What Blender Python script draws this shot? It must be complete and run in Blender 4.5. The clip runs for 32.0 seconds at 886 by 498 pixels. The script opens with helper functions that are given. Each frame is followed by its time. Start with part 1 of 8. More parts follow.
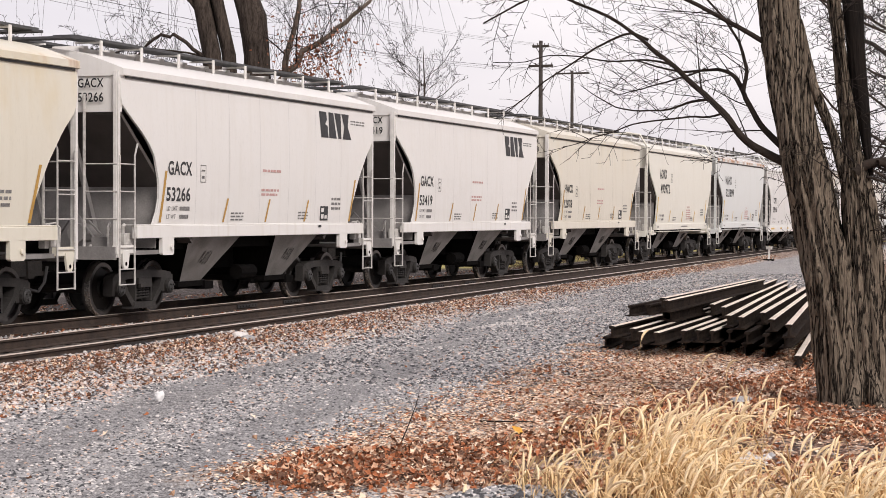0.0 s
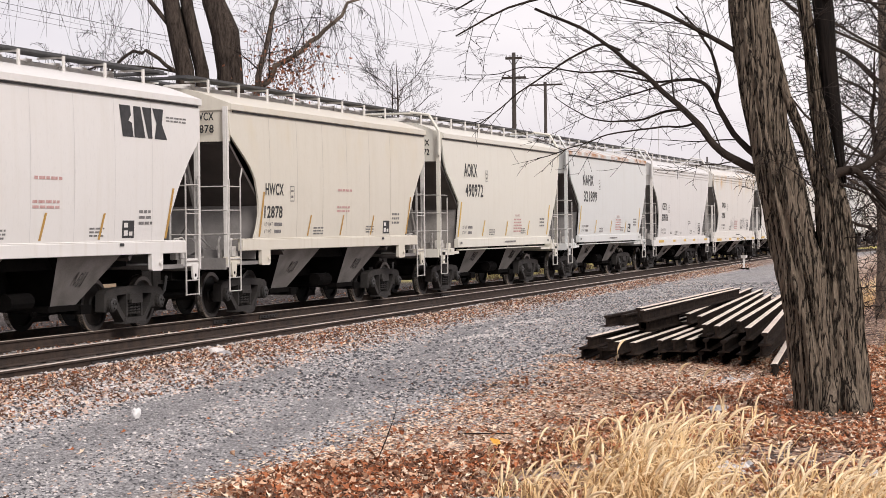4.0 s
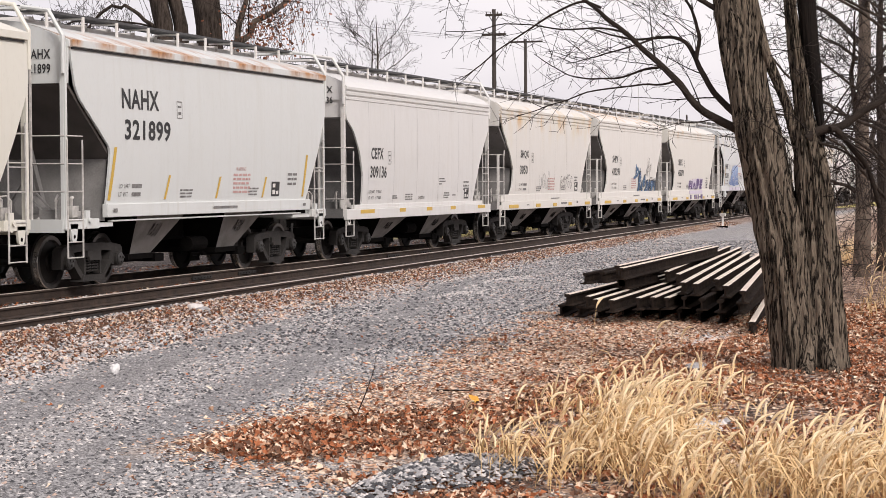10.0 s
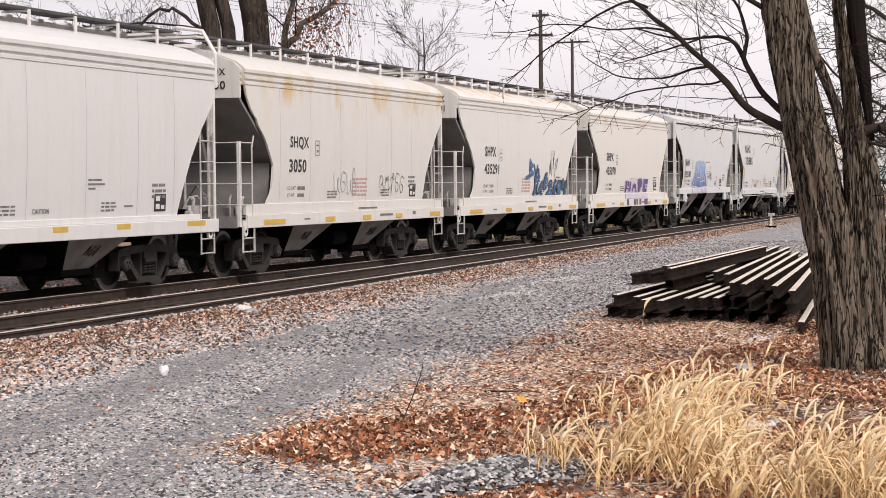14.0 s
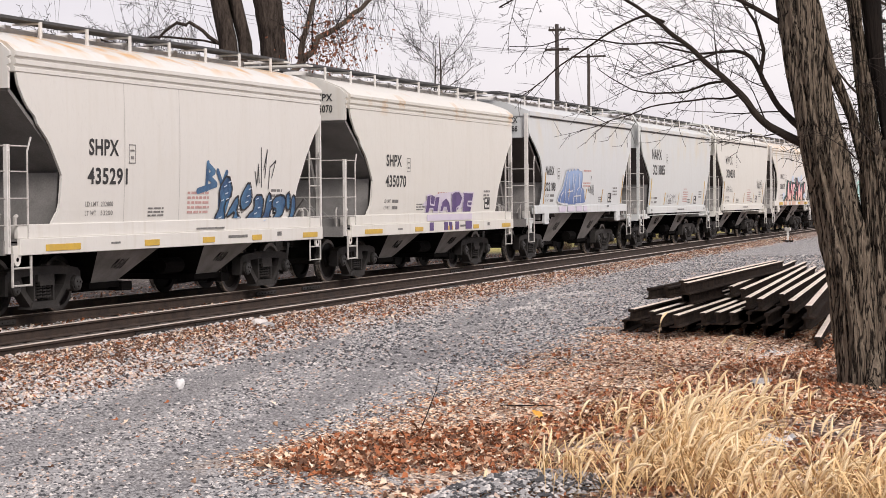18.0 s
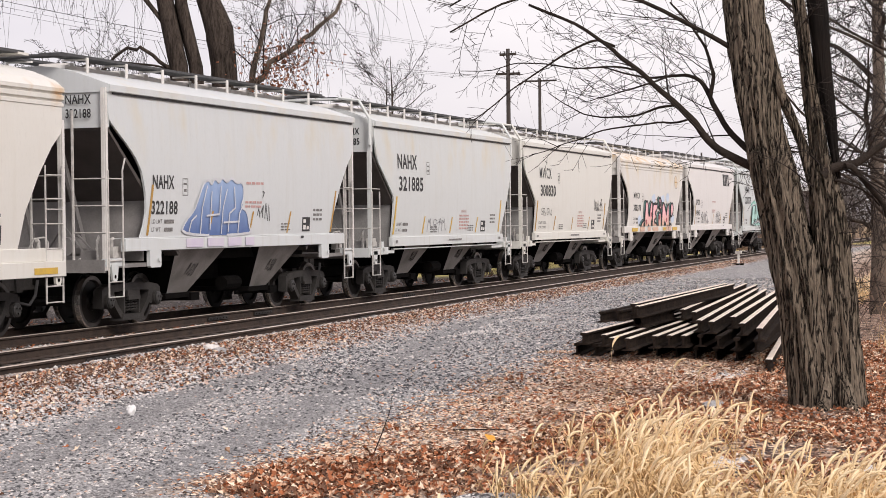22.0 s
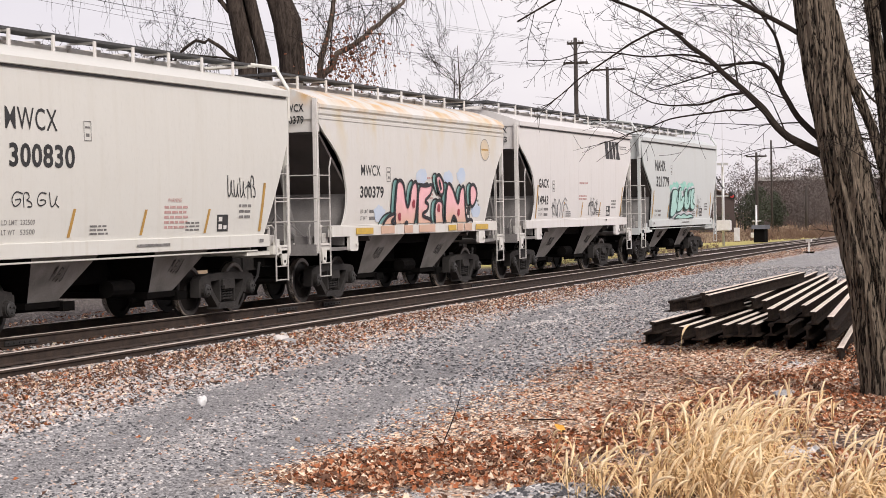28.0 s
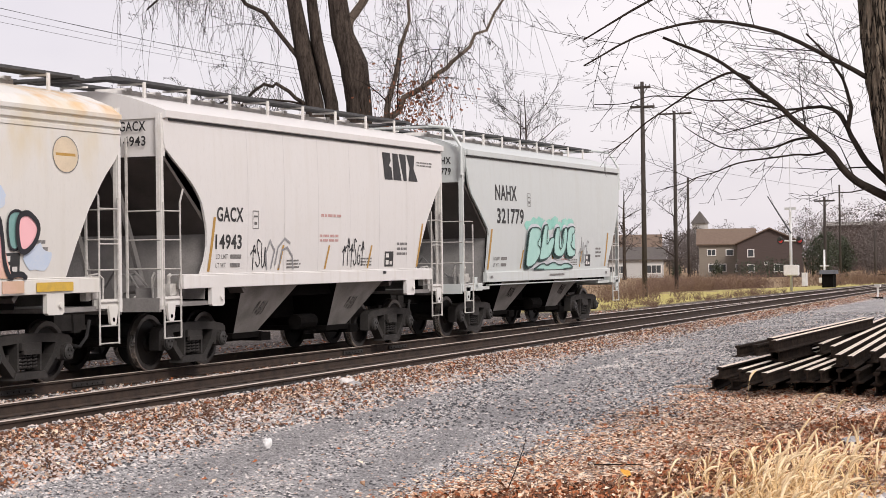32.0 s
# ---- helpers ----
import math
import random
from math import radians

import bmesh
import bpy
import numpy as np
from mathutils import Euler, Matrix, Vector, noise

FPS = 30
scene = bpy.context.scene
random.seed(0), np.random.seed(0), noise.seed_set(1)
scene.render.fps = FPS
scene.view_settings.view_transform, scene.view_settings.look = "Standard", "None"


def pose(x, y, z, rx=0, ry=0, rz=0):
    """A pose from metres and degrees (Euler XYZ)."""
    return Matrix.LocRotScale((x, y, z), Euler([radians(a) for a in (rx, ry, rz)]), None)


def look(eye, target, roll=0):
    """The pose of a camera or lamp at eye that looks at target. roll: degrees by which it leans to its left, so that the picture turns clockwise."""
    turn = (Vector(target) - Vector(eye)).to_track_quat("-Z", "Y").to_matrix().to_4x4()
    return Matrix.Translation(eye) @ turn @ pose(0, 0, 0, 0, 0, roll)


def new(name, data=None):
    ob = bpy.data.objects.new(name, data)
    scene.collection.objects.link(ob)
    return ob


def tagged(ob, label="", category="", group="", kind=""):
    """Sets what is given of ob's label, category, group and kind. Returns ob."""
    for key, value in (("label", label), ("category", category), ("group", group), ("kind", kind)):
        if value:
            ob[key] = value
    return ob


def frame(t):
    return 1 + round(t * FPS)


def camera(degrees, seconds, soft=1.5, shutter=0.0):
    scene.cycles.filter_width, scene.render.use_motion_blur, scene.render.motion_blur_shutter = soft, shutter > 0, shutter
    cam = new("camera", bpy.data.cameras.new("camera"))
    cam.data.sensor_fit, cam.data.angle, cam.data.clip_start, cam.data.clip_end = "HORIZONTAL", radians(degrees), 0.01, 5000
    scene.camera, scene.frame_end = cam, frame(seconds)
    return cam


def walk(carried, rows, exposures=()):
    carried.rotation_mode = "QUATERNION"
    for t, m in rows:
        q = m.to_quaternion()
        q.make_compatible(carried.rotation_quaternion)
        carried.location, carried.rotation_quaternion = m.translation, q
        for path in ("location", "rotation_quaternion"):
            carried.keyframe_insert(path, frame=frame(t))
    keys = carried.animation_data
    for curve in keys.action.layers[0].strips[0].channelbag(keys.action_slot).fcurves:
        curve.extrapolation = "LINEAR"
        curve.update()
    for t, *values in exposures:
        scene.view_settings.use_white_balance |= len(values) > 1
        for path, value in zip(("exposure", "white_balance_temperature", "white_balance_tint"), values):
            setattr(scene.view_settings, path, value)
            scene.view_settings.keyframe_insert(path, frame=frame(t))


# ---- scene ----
# ---- camera and its way ----
EYE = (0.0, 0.0, 1.945)
cam = camera(26.73, 32.0, soft=0.7)
# seconds, heading from +X towards +Y, tilt, lean (degrees)
PATH = [
    (0, 19.502, -1.061, 0.195), (0.5, 19.263, -0.988, 0.182), (1, 19.119, -0.824, 0.132), (1.5, 19.060, -0.684, 0.032),
    (2, 19.044, -0.629, -0.077), (2.5, 19.014, -0.677, -0.260), (3, 18.934, -0.728, -0.381), (3.5, 18.788, -0.715, -0.548),
    (5.5, 18.507, -0.487, -0.149), (6, 18.447, -0.702, 0.204), (6.5, 18.382, -0.961, 0.357), (7, 18.312, -1.195, 0.240),
    (7.5, 18.305, -1.398, 0.102), (8, 18.355, -1.585, -0.175), (8.5, 18.427, -1.727, -0.442), (9, 18.431, -1.834, -0.432),
    (9.5, 18.296, -1.915, -0.412), (10, 18.119, -1.999, -0.295), (10.5, 17.852, -2.143, -0.333), (11, 17.734, -2.277, -0.331),
    (11.5, 17.853, -2.341, -0.410), (12, 18.307, -2.270, -0.618), (12.5, 18.902, -2.095, -0.734), (13, 19.416, -1.921, -0.797),
    (13.5, 19.653, -1.863, -0.715), (14, 19.572, -1.958, -0.539), (14.5, 19.439, -2.066, -0.261), (16.5, 19.798, -1.719, -0.097),
    (17, 19.928, -1.513, -0.201), (17.5, 20.018, -1.435, -0.379), (18, 20.063, -1.521, -0.457), (18.5, 19.998, -1.672, -0.510),
    (19, 19.814, -1.799, -0.542), (19.5, 19.570, -1.819, -0.565), (20, 19.256, -1.688, -0.521), (20.5, 18.890, -1.425, -0.540),
    (21, 18.619, -1.165, -0.500), (21.5, 18.502, -0.943, -0.530), (22, 18.583, -0.788, -0.653), (22.5, 18.797, -0.643, -0.987),
    (23, 19.086, -0.571, -1.175), (23.5, 19.373, -0.599, -1.162), (24, 19.577, -0.705, -1.120), (24.5, 19.733, -0.929, -1.053),
    (25, 19.817, -1.161, -1.100), (25.5, 19.876, -1.368, -1.005), (27.5, 20.518, -1.175, -1.089), (28, 20.688, -1.065, -1.017),
    (28.5, 20.795, -0.923, -0.893), (29, 20.862, -0.743, -0.615), (29.5, 20.901, -0.505, -0.418), (30, 20.985, -0.235, -0.442),
    (30.5, 21.219, -0.060, -0.455), (31, 21.650, 0.075, -0.582), (31.5, 22.180, 0.191, -0.654), (32, 22.689, 0.306, -0.800),
]


def gaze(yaw, tilt, lean):
    a, b = radians(yaw), radians(tilt)
    d = Vector((math.cos(a) * math.cos(b), math.sin(a) * math.cos(b), math.sin(b)))
    return look(EYE, Vector(EYE) + 10 * d, lean)


walk(cam, [(t, gaze(y, p, r)) for t, y, p, r in PATH], exposures=[(0, 0.29, 6640, 13), (32, 0.29, 6640, 13)])

# ---- world, sun ----
world = bpy.data.worlds.new("overcast_sky")
scene.world = world
world.use_nodes = True
wn, wl = world.node_tree.nodes, world.node_tree.links
wn.clear()
w_out = wn.new("ShaderNodeOutputWorld")
w_bg = wn.new("ShaderNodeBackground")
w_sky = wn.new("ShaderNodeTexSky")
w_sky.sky_type, w_sky.sun_disc = "NISHITA", False
w_sky.sun_elevation, w_sky.sun_rotation = radians(34), radians(215)
w_gain = wn.new("ShaderNodeMixRGB")
w_gain.blend_type = "MULTIPLY"
w_gain.inputs[0].default_value = 1.0
w_gain.inputs[2].default_value = (0.1, 0.1, 0.1, 1)
w_co = wn.new("ShaderNodeTexCoord")
w_map = wn.new("ShaderNodeMapping")
w_map.inputs["Scale"].default_value = (1.0, 1.0, 3.2)
w_noise = wn.new("ShaderNodeTexNoise")
w_noise.inputs["Scale"].default_value = 2.2
w_noise.inputs["Detail"].default_value = 5.0
w_ramp = wn.new("ShaderNodeValToRGB")
w_ramp.color_ramp.elements[0].position, w_ramp.color_ramp.elements[0].color = 0.36, (0.66, 0.63, 0.68, 1)
w_ramp.color_ramp.elements[1].position, w_ramp.color_ramp.elements[1].color = 0.66, (0.84, 0.80, 0.82, 1)
w_mix = wn.new("ShaderNodeMixRGB")
w_mix.inputs[0].default_value = 0.9
wl.new(w_co.outputs["Generated"], w_map.inputs["Vector"])
wl.new(w_map.outputs[0], w_noise.inputs["Vector"])
wl.new(w_noise.outputs["Fac"], w_ramp.inputs[0])
wl.new(w_sky.outputs[0], w_gain.inputs[1])
wl.new(w_gain.outputs[0], w_mix.inputs[1])
wl.new(w_ramp.outputs[0], w_mix.inputs[2])
wl.new(w_mix.outputs[0], w_bg.inputs["Color"])
w_bg.inputs["Strength"].default_value = 1.0
wl.new(w_bg.outputs[0], w_out.inputs["Surface"])

sun = new("sun", bpy.data.lights.new("sun", "SUN"))
sun.data.energy, sun.data.angle, sun.data.color = 2.1, radians(20), (1.0, 0.965, 0.92)
sun.matrix_world = look((-22, -30, 30), (0, 0, 0))


# ---- materials ----
def rgb(r, g, b):
    return (r, g, b, 1.0)


def material(name, color, rough=0.7, metal=0.0, color2=None, scale=6.0, mix=0.5, bump=0.0, bump_scale=40.0, stretch=(1, 1, 1), spec=0.5):
    """A surface with coarse and fine variation of its colour, and fine relief."""
    m = bpy.data.materials.new(name)
    m.use_nodes = True
    n, l = m.node_tree.nodes, m.node_tree.links
    b = n["Principled BSDF"]
    b.inputs["Roughness"].default_value, b.inputs["Metallic"].default_value = rough, metal
    b.inputs["Specular IOR Level"].default_value = spec
    co, mp = n.new("ShaderNodeTexCoord"), n.new("ShaderNodeMapping")
    mp.inputs["Scale"].default_value = stretch
    l.new(co.outputs["Object"], mp.inputs["Vector"])
    big, fine = n.new("ShaderNodeTexNoise"), n.new("ShaderNodeTexNoise")
    big.inputs["Scale"].default_value, big.inputs["Detail"].default_value = scale, 4
    fine.inputs["Scale"].default_value, fine.inputs["Detail"].default_value = bump_scale, 3
    l.new(mp.outputs[0], big.inputs["Vector"])
    l.new(mp.outputs[0], fine.inputs["Vector"])
    add = n.new("ShaderNodeMath")
    add.operation = "MULTIPLY_ADD"
    l.new(fine.outputs["Fac"], add.inputs[0])
    add.inputs[1].default_value = 0.5
    l.new(big.outputs["Fac"], add.inputs[2])
    ramp = n.new("ShaderNodeMapRange")
    ramp.inputs["From Min"].default_value, ramp.inputs["From Max"].default_value = 0.55, 0.95
    ramp.inputs["To Max"].default_value = mix
    l.new(add.outputs[0], ramp.inputs["Value"])
    mx = n.new("ShaderNodeMixRGB")
    mx.inputs[1].default_value = rgb(*color)
    mx.inputs[2].default_value = rgb(*(color2 or tuple(c * 0.6 for c in color)))
    l.new(ramp.outputs[0], mx.inputs[0])
    l.new(mx.outputs[0], b.inputs["Base Color"])
    if bump:
        bp = n.new("ShaderNodeBump")
        bp.inputs["Strength"].default_value, bp.inputs["Distance"].default_value = bump, 0.02
        l.new(fine.outputs["Fac"], bp.inputs["Height"])
        l.new(bp.outputs[0], b.inputs["Normal"])
    return m


def car_paint(name, color, rust=0.0, rust_z=(3.7, 4.3), grime=0.25, tan=0.0, rust_color=(0.46, 0.21, 0.07)):
    """Weathered paint: rain streaks down the sheets, road dirt low down, rust where it has broken out."""
    m = bpy.data.materials.new(name)
    m.use_nodes = True
    n, l = m.node_tree.nodes, m.node_tree.links
    b = n["Principled BSDF"]
    b.inputs["Roughness"].default_value = 0.5
    co, sep = n.new("ShaderNodeTexCoord"), n.new("ShaderNodeSeparateXYZ")
    l.new(co.outputs["Object"], sep.inputs[0])

    def noise_at(scale, stretch, detail=4):
        mp, t = n.new("ShaderNodeMapping"), n.new("ShaderNodeTexNoise")
        mp.inputs["Scale"].default_value = stretch
        t.inputs["Scale"].default_value, t.inputs["Detail"].default_value = scale, detail
        l.new(co.outputs["Object"], mp.inputs["Vector"])
        l.new(mp.outputs[0], t.inputs["Vector"])
        return t.outputs["Fac"]

    def ranged(sock, lo, hi, to=1.0):
        r = n.new("ShaderNodeMapRange")
        r.inputs["From Min"].default_value, r.inputs["From Max"].default_value, r.inputs["To Max"].default_value = lo, hi, to
        l.new(sock, r.inputs["Value"])
        return r.outputs[0]

    def mixed(fac, c1, c2):
        x = n.new("ShaderNodeMixRGB")
        l.new(fac, x.inputs[0])
        if isinstance(c1, tuple):
            x.inputs[1].default_value = rgb(*c1)
        else:
            l.new(c1, x.inputs[1])
        x.inputs[2].default_value = rgb(*c2)
        return x.outputs[0]

    def times(a, c):
        x = n.new("ShaderNodeMath")
        x.operation = "MULTIPLY"
        l.new(a, x.inputs[0])
        l.new(c, x.inputs[1])
        return x.outputs[0]

    streak = ranged(noise_at(3.0, (2.2, 2.2, 0.16)), 0.5, 0.78, grime)
    c = mixed(streak, color, tuple(v * k for v, k in zip(color, (0.80, 0.76, 0.68))))
    blot = ranged(noise_at(0.9, (1, 1, 1)), 0.5, 0.75, grime)
    c = mixed(blot, c, tuple(v * k for v, k in zip(color, (0.9, 0.88, 0.84))))
    fine = ranged(noise_at(26.0, (1, 1, 0.4)), 0.56, 0.8, 0.35)
    c = mixed(fine, c, tuple(v * 0.82 for v in color))
    if tan:
        t = times(ranged(noise_at(1.3, (1, 1, 0.5)), 0.5, 0.7, tan), ranged(sep.outputs["Z"], 2.6, 3.6))
        c = mixed(t, c, (0.62, 0.50, 0.28))
    if rust:
        mid = (rust_z[0] + rust_z[1]) / 2
        up = ranged(sep.outputs["Z"], rust_z[0], mid)
        down = ranged(sep.outputs["Z"], rust_z[1] + 0.15, mid)
        spot = ranged(noise_at(1.6, (1.0, 1.0, 0.5), 6), 0.66 - 0.26 * rust, 0.80 - 0.22 * rust)
        r = times(times(up, down), spot)
        c = mixed(r, c, rust_color)
        core = times(r, ranged(noise_at(7.0, (1, 1, 0.5), 6), 0.5, 0.62, 0.8 if rust_color[0] < 0.5 else 0.15))
        c = mixed(core, c, (0.22, 0.09, 0.035))
    l.new(c, b.inputs["Base Color"])
    bp, dent = n.new("ShaderNodeBump"), noise_at(2.5, (1, 1, 1), 2)
    bp.inputs["Strength"].default_value, bp.inputs["Distance"].default_value = 0.25, 0.03
    l.new(dent, bp.inputs["Height"])
    l.new(bp.outputs[0], b.inputs["Normal"])
    return m


def ground_material():
    """Gravel lane, stony ballast shoulder, leaf litter and far grass, told apart by where they lie."""
    m = bpy.data.materials.new("ground")
    m.use_nodes = True
    n, l = m.node_tree.nodes, m.node_tree.links
    b = n["Principled BSDF"]
    b.inputs["Roughness"].default_value = 0.95
    geo, sep = n.new("ShaderNodeNewGeometry"), n.new("ShaderNodeSeparateXYZ")
    l.new(geo.outputs["Position"], sep.inputs[0])

    def math_node(op, a, c, d=None):
        x = n.new("ShaderNodeMath")
        x.operation = op
        for i, v in enumerate((a, c, d)):
            if v is None:
                continue
            if isinstance(v, (int, float)):
                x.inputs[i].default_value = v
            else:
                l.new(v, x.inputs[i])
        return x.outputs[0]

    def noise_at(scale, detail=4):
        t = n.new("ShaderNodeTexNoise")
        t.inputs["Scale"].default_value, t.inputs["Detail"].default_value = scale, detail
        l.new(geo.outputs["Position"], t.inputs["Vector"])
        return t.outputs["Fac"]

    def cells(scale):
        t = n.new("ShaderNodeTexVoronoi")
        t.inputs["Scale"].default_value = scale
        l.new(geo.outputs["Position"], t.inputs["Vector"])
        s = n.new("ShaderNodeSeparateColor")
        l.new(t.outputs["Color"], s.inputs[0])
        return s.outputs[0], t.outputs["Distance"]

    def ramp(sock, *stops):
        r = n.new("ShaderNodeValToRGB")
        e = r.color_ramp.elements
        while len(e) < len(stops):
            e.new(0.5)
        for el, (p, c) in zip(e, stops):
            el.position, el.color = p, rgb(*c)
        l.new(sock, r.inputs[0])
        return r.outputs[0]

    def ranged(sock, lo, hi):
        r = n.new("ShaderNodeMapRange")
        r.interpolation_type = "SMOOTHSTEP"
        r.inputs["From Min"].default_value, r.inputs["From Max"].default_value = lo, hi
        l.new(sock, r.inputs["Value"])
        return r.outputs[0]

    def mixed(fac, c1, c2):
        x = n.new("ShaderNodeMixRGB")
        for i, v in enumerate((fac, c1, c2)):
            if isinstance(v, float):
                x.inputs[i].default_value = v
            else:
                l.new(v, x.inputs[i])
        return x.outputs[0]

    X, Y = sep.outputs["X"], sep.outputs["Y"]
    wob = math_node("MULTIPLY_ADD", noise_at(0.55, 5), 2.6, -1.3)
    wob2 = math_node("MULTIPLY_ADD", noise_at(3.5, 4), 0.9, -0.45)
    yw = math_node("ADD", math_node("ADD", Y, wob2), wob)
    low = math_node("SUBTRACT", yw, math_node("MINIMUM", math_node("MULTIPLY_ADD", X, 0.062, 5.25), math_node("MULTIPLY_ADD", X, 1.34, -10.48)))
    high = math_node("SUBTRACT", math_node("ADD", Y, wob2), math_node("MINIMUM", math_node("MULTIPLY_ADD", X, 0.080, 8.75), math_node("MULTIPLY_ADD", X, 0.034, 10.97)))
    on_lane = ranged(low, -0.8, 0.6)
    on_bank = ranged(high, -0.5, 0.45)
    s1, d1 = cells(34.0)
    gravel = ramp(s1, (0.0, (0.048, 0.046, 0.047)), (0.3, (0.175, 0.17, 0.173)), (0.65, (0.355, 0.345, 0.347)), (0.88, (0.55, 0.53, 0.52)), (1.0, (0.85, 0.82, 0.79)))
    patch = ranged(noise_at(0.8, 4), 0.45, 0.7)
    gravel = mixed(patch, gravel, ramp(s1, (0.0, (0.07, 0.065, 0.062)), (0.5, (0.33, 0.31, 0.30)), (0.85, (0.58, 0.54, 0.51)), (1.0, (0.82, 0.77, 0.72))))
    wheel_y = math_node("ADD", math_node("MULTIPLY_ADD", X, -0.20, Y), math_node("MULTIPLY", wob, 0.12))
    ruts = None
    for c0, half in ((4.1, 0.30), (5.75, 0.34)):
        off = math_node("ABSOLUTE", math_node("SUBTRACT", wheel_y, c0), 0.0)
        one = ranged(off, half + 0.28, half - 0.12)
        ruts = one if ruts is None else math_node("MAXIMUM", ruts, one)
    s4, d4 = cells(70.0)
    packed = ramp(s4, (0.0, (0.05, 0.048, 0.048)), (0.5, (0.22, 0.214, 0.216)), (0.9, (0.40, 0.388, 0.384)), (1.0, (0.62, 0.60, 0.58)))
    gravel = mixed(math_node("MULTIPLY", ruts, 0.8), gravel, packed)
    s2, d2 = cells(19.0)
    bank = ramp(s2, (0.0, (0.03, 0.018, 0.014)), (0.3, (0.17, 0.085, 0.055)), (0.5, (0.27, 0.19, 0.15)), (0.8, (0.46, 0.36, 0.30)), (1.0, (0.78, 0.68, 0.60)))
    s3, d3 = cells(17.0)
    litter = ramp(s3, (0.0, (0.016, 0.010, 0.008)), (0.35, (0.10, 0.055, 0.037)), (0.6, (0.27, 0.16, 0.108)), (0.85, (0.50, 0.33, 0.225)), (1.0, (0.74, 0.57, 0.44)))
    straw = ramp(s1, (0.0, (0.12, 0.08, 0.06)), (0.35, (0.46, 0.34, 0.26)), (0.75, (0.74, 0.59, 0.47)), (1.0, (0.90, 0.80, 0.69)))
    bare = ranged(math_node("ADD", low, math_node("MULTIPLY_ADD", noise_at(1.6, 4), 3.0, -1.5)), -2.6, -0.7)
    litter = mixed(bare, litter, straw)
    c = mixed(on_lane, litter, gravel)
    c = mixed(on_bank, c, bank)
    bed = ramp(s2, (0.0, (0.014, 0.011, 0.010)), (0.4, (0.055, 0.044, 0.038)), (0.75, (0.12, 0.090, 0.074)), (0.93, (0.24, 0.20, 0.175)), (1.0, (0.50, 0.46, 0.43)))
    c = mixed(ranged(math_node("SUBTRACT", Y, math_node("MULTIPLY_ADD", X, 0.034, 12.2)), 0.0, 0.15), c, bed)
    far = ranged(math_node("ADD", Y, wob2), 20.2, 21.4)
    lawn_x = ranged(X, 62.0, 70.0)
    wild = mixed(ranged(math_node("ADD", noise_at(0.12, 4), math_node("MULTIPLY_ADD", Y, -0.03, 0.92)), 0.42, 0.52), ramp(noise_at(2.0), (0.3, (0.20, 0.13, 0.07)), (0.7, (0.33, 0.23, 0.13))), ramp(noise_at(3.0), (0.3, (0.40, 0.34, 0.09)), (0.7, (0.60, 0.52, 0.18))))
    c = mixed(math_node("MULTIPLY", far, lawn_x), c, wild)
    l.new(c, b.inputs["Base Color"])
    bp = n.new("ShaderNodeBump")
    bp.inputs["Strength"].default_value, bp.inputs["Distance"].default_value = 0.9, 0.03
    l.new(math_node("ADD", d1, math_node("MULTIPLY", d3, 0.8)), bp.inputs["Height"])
    l.new(bp.outputs[0], b.inputs["Normal"])
    return m


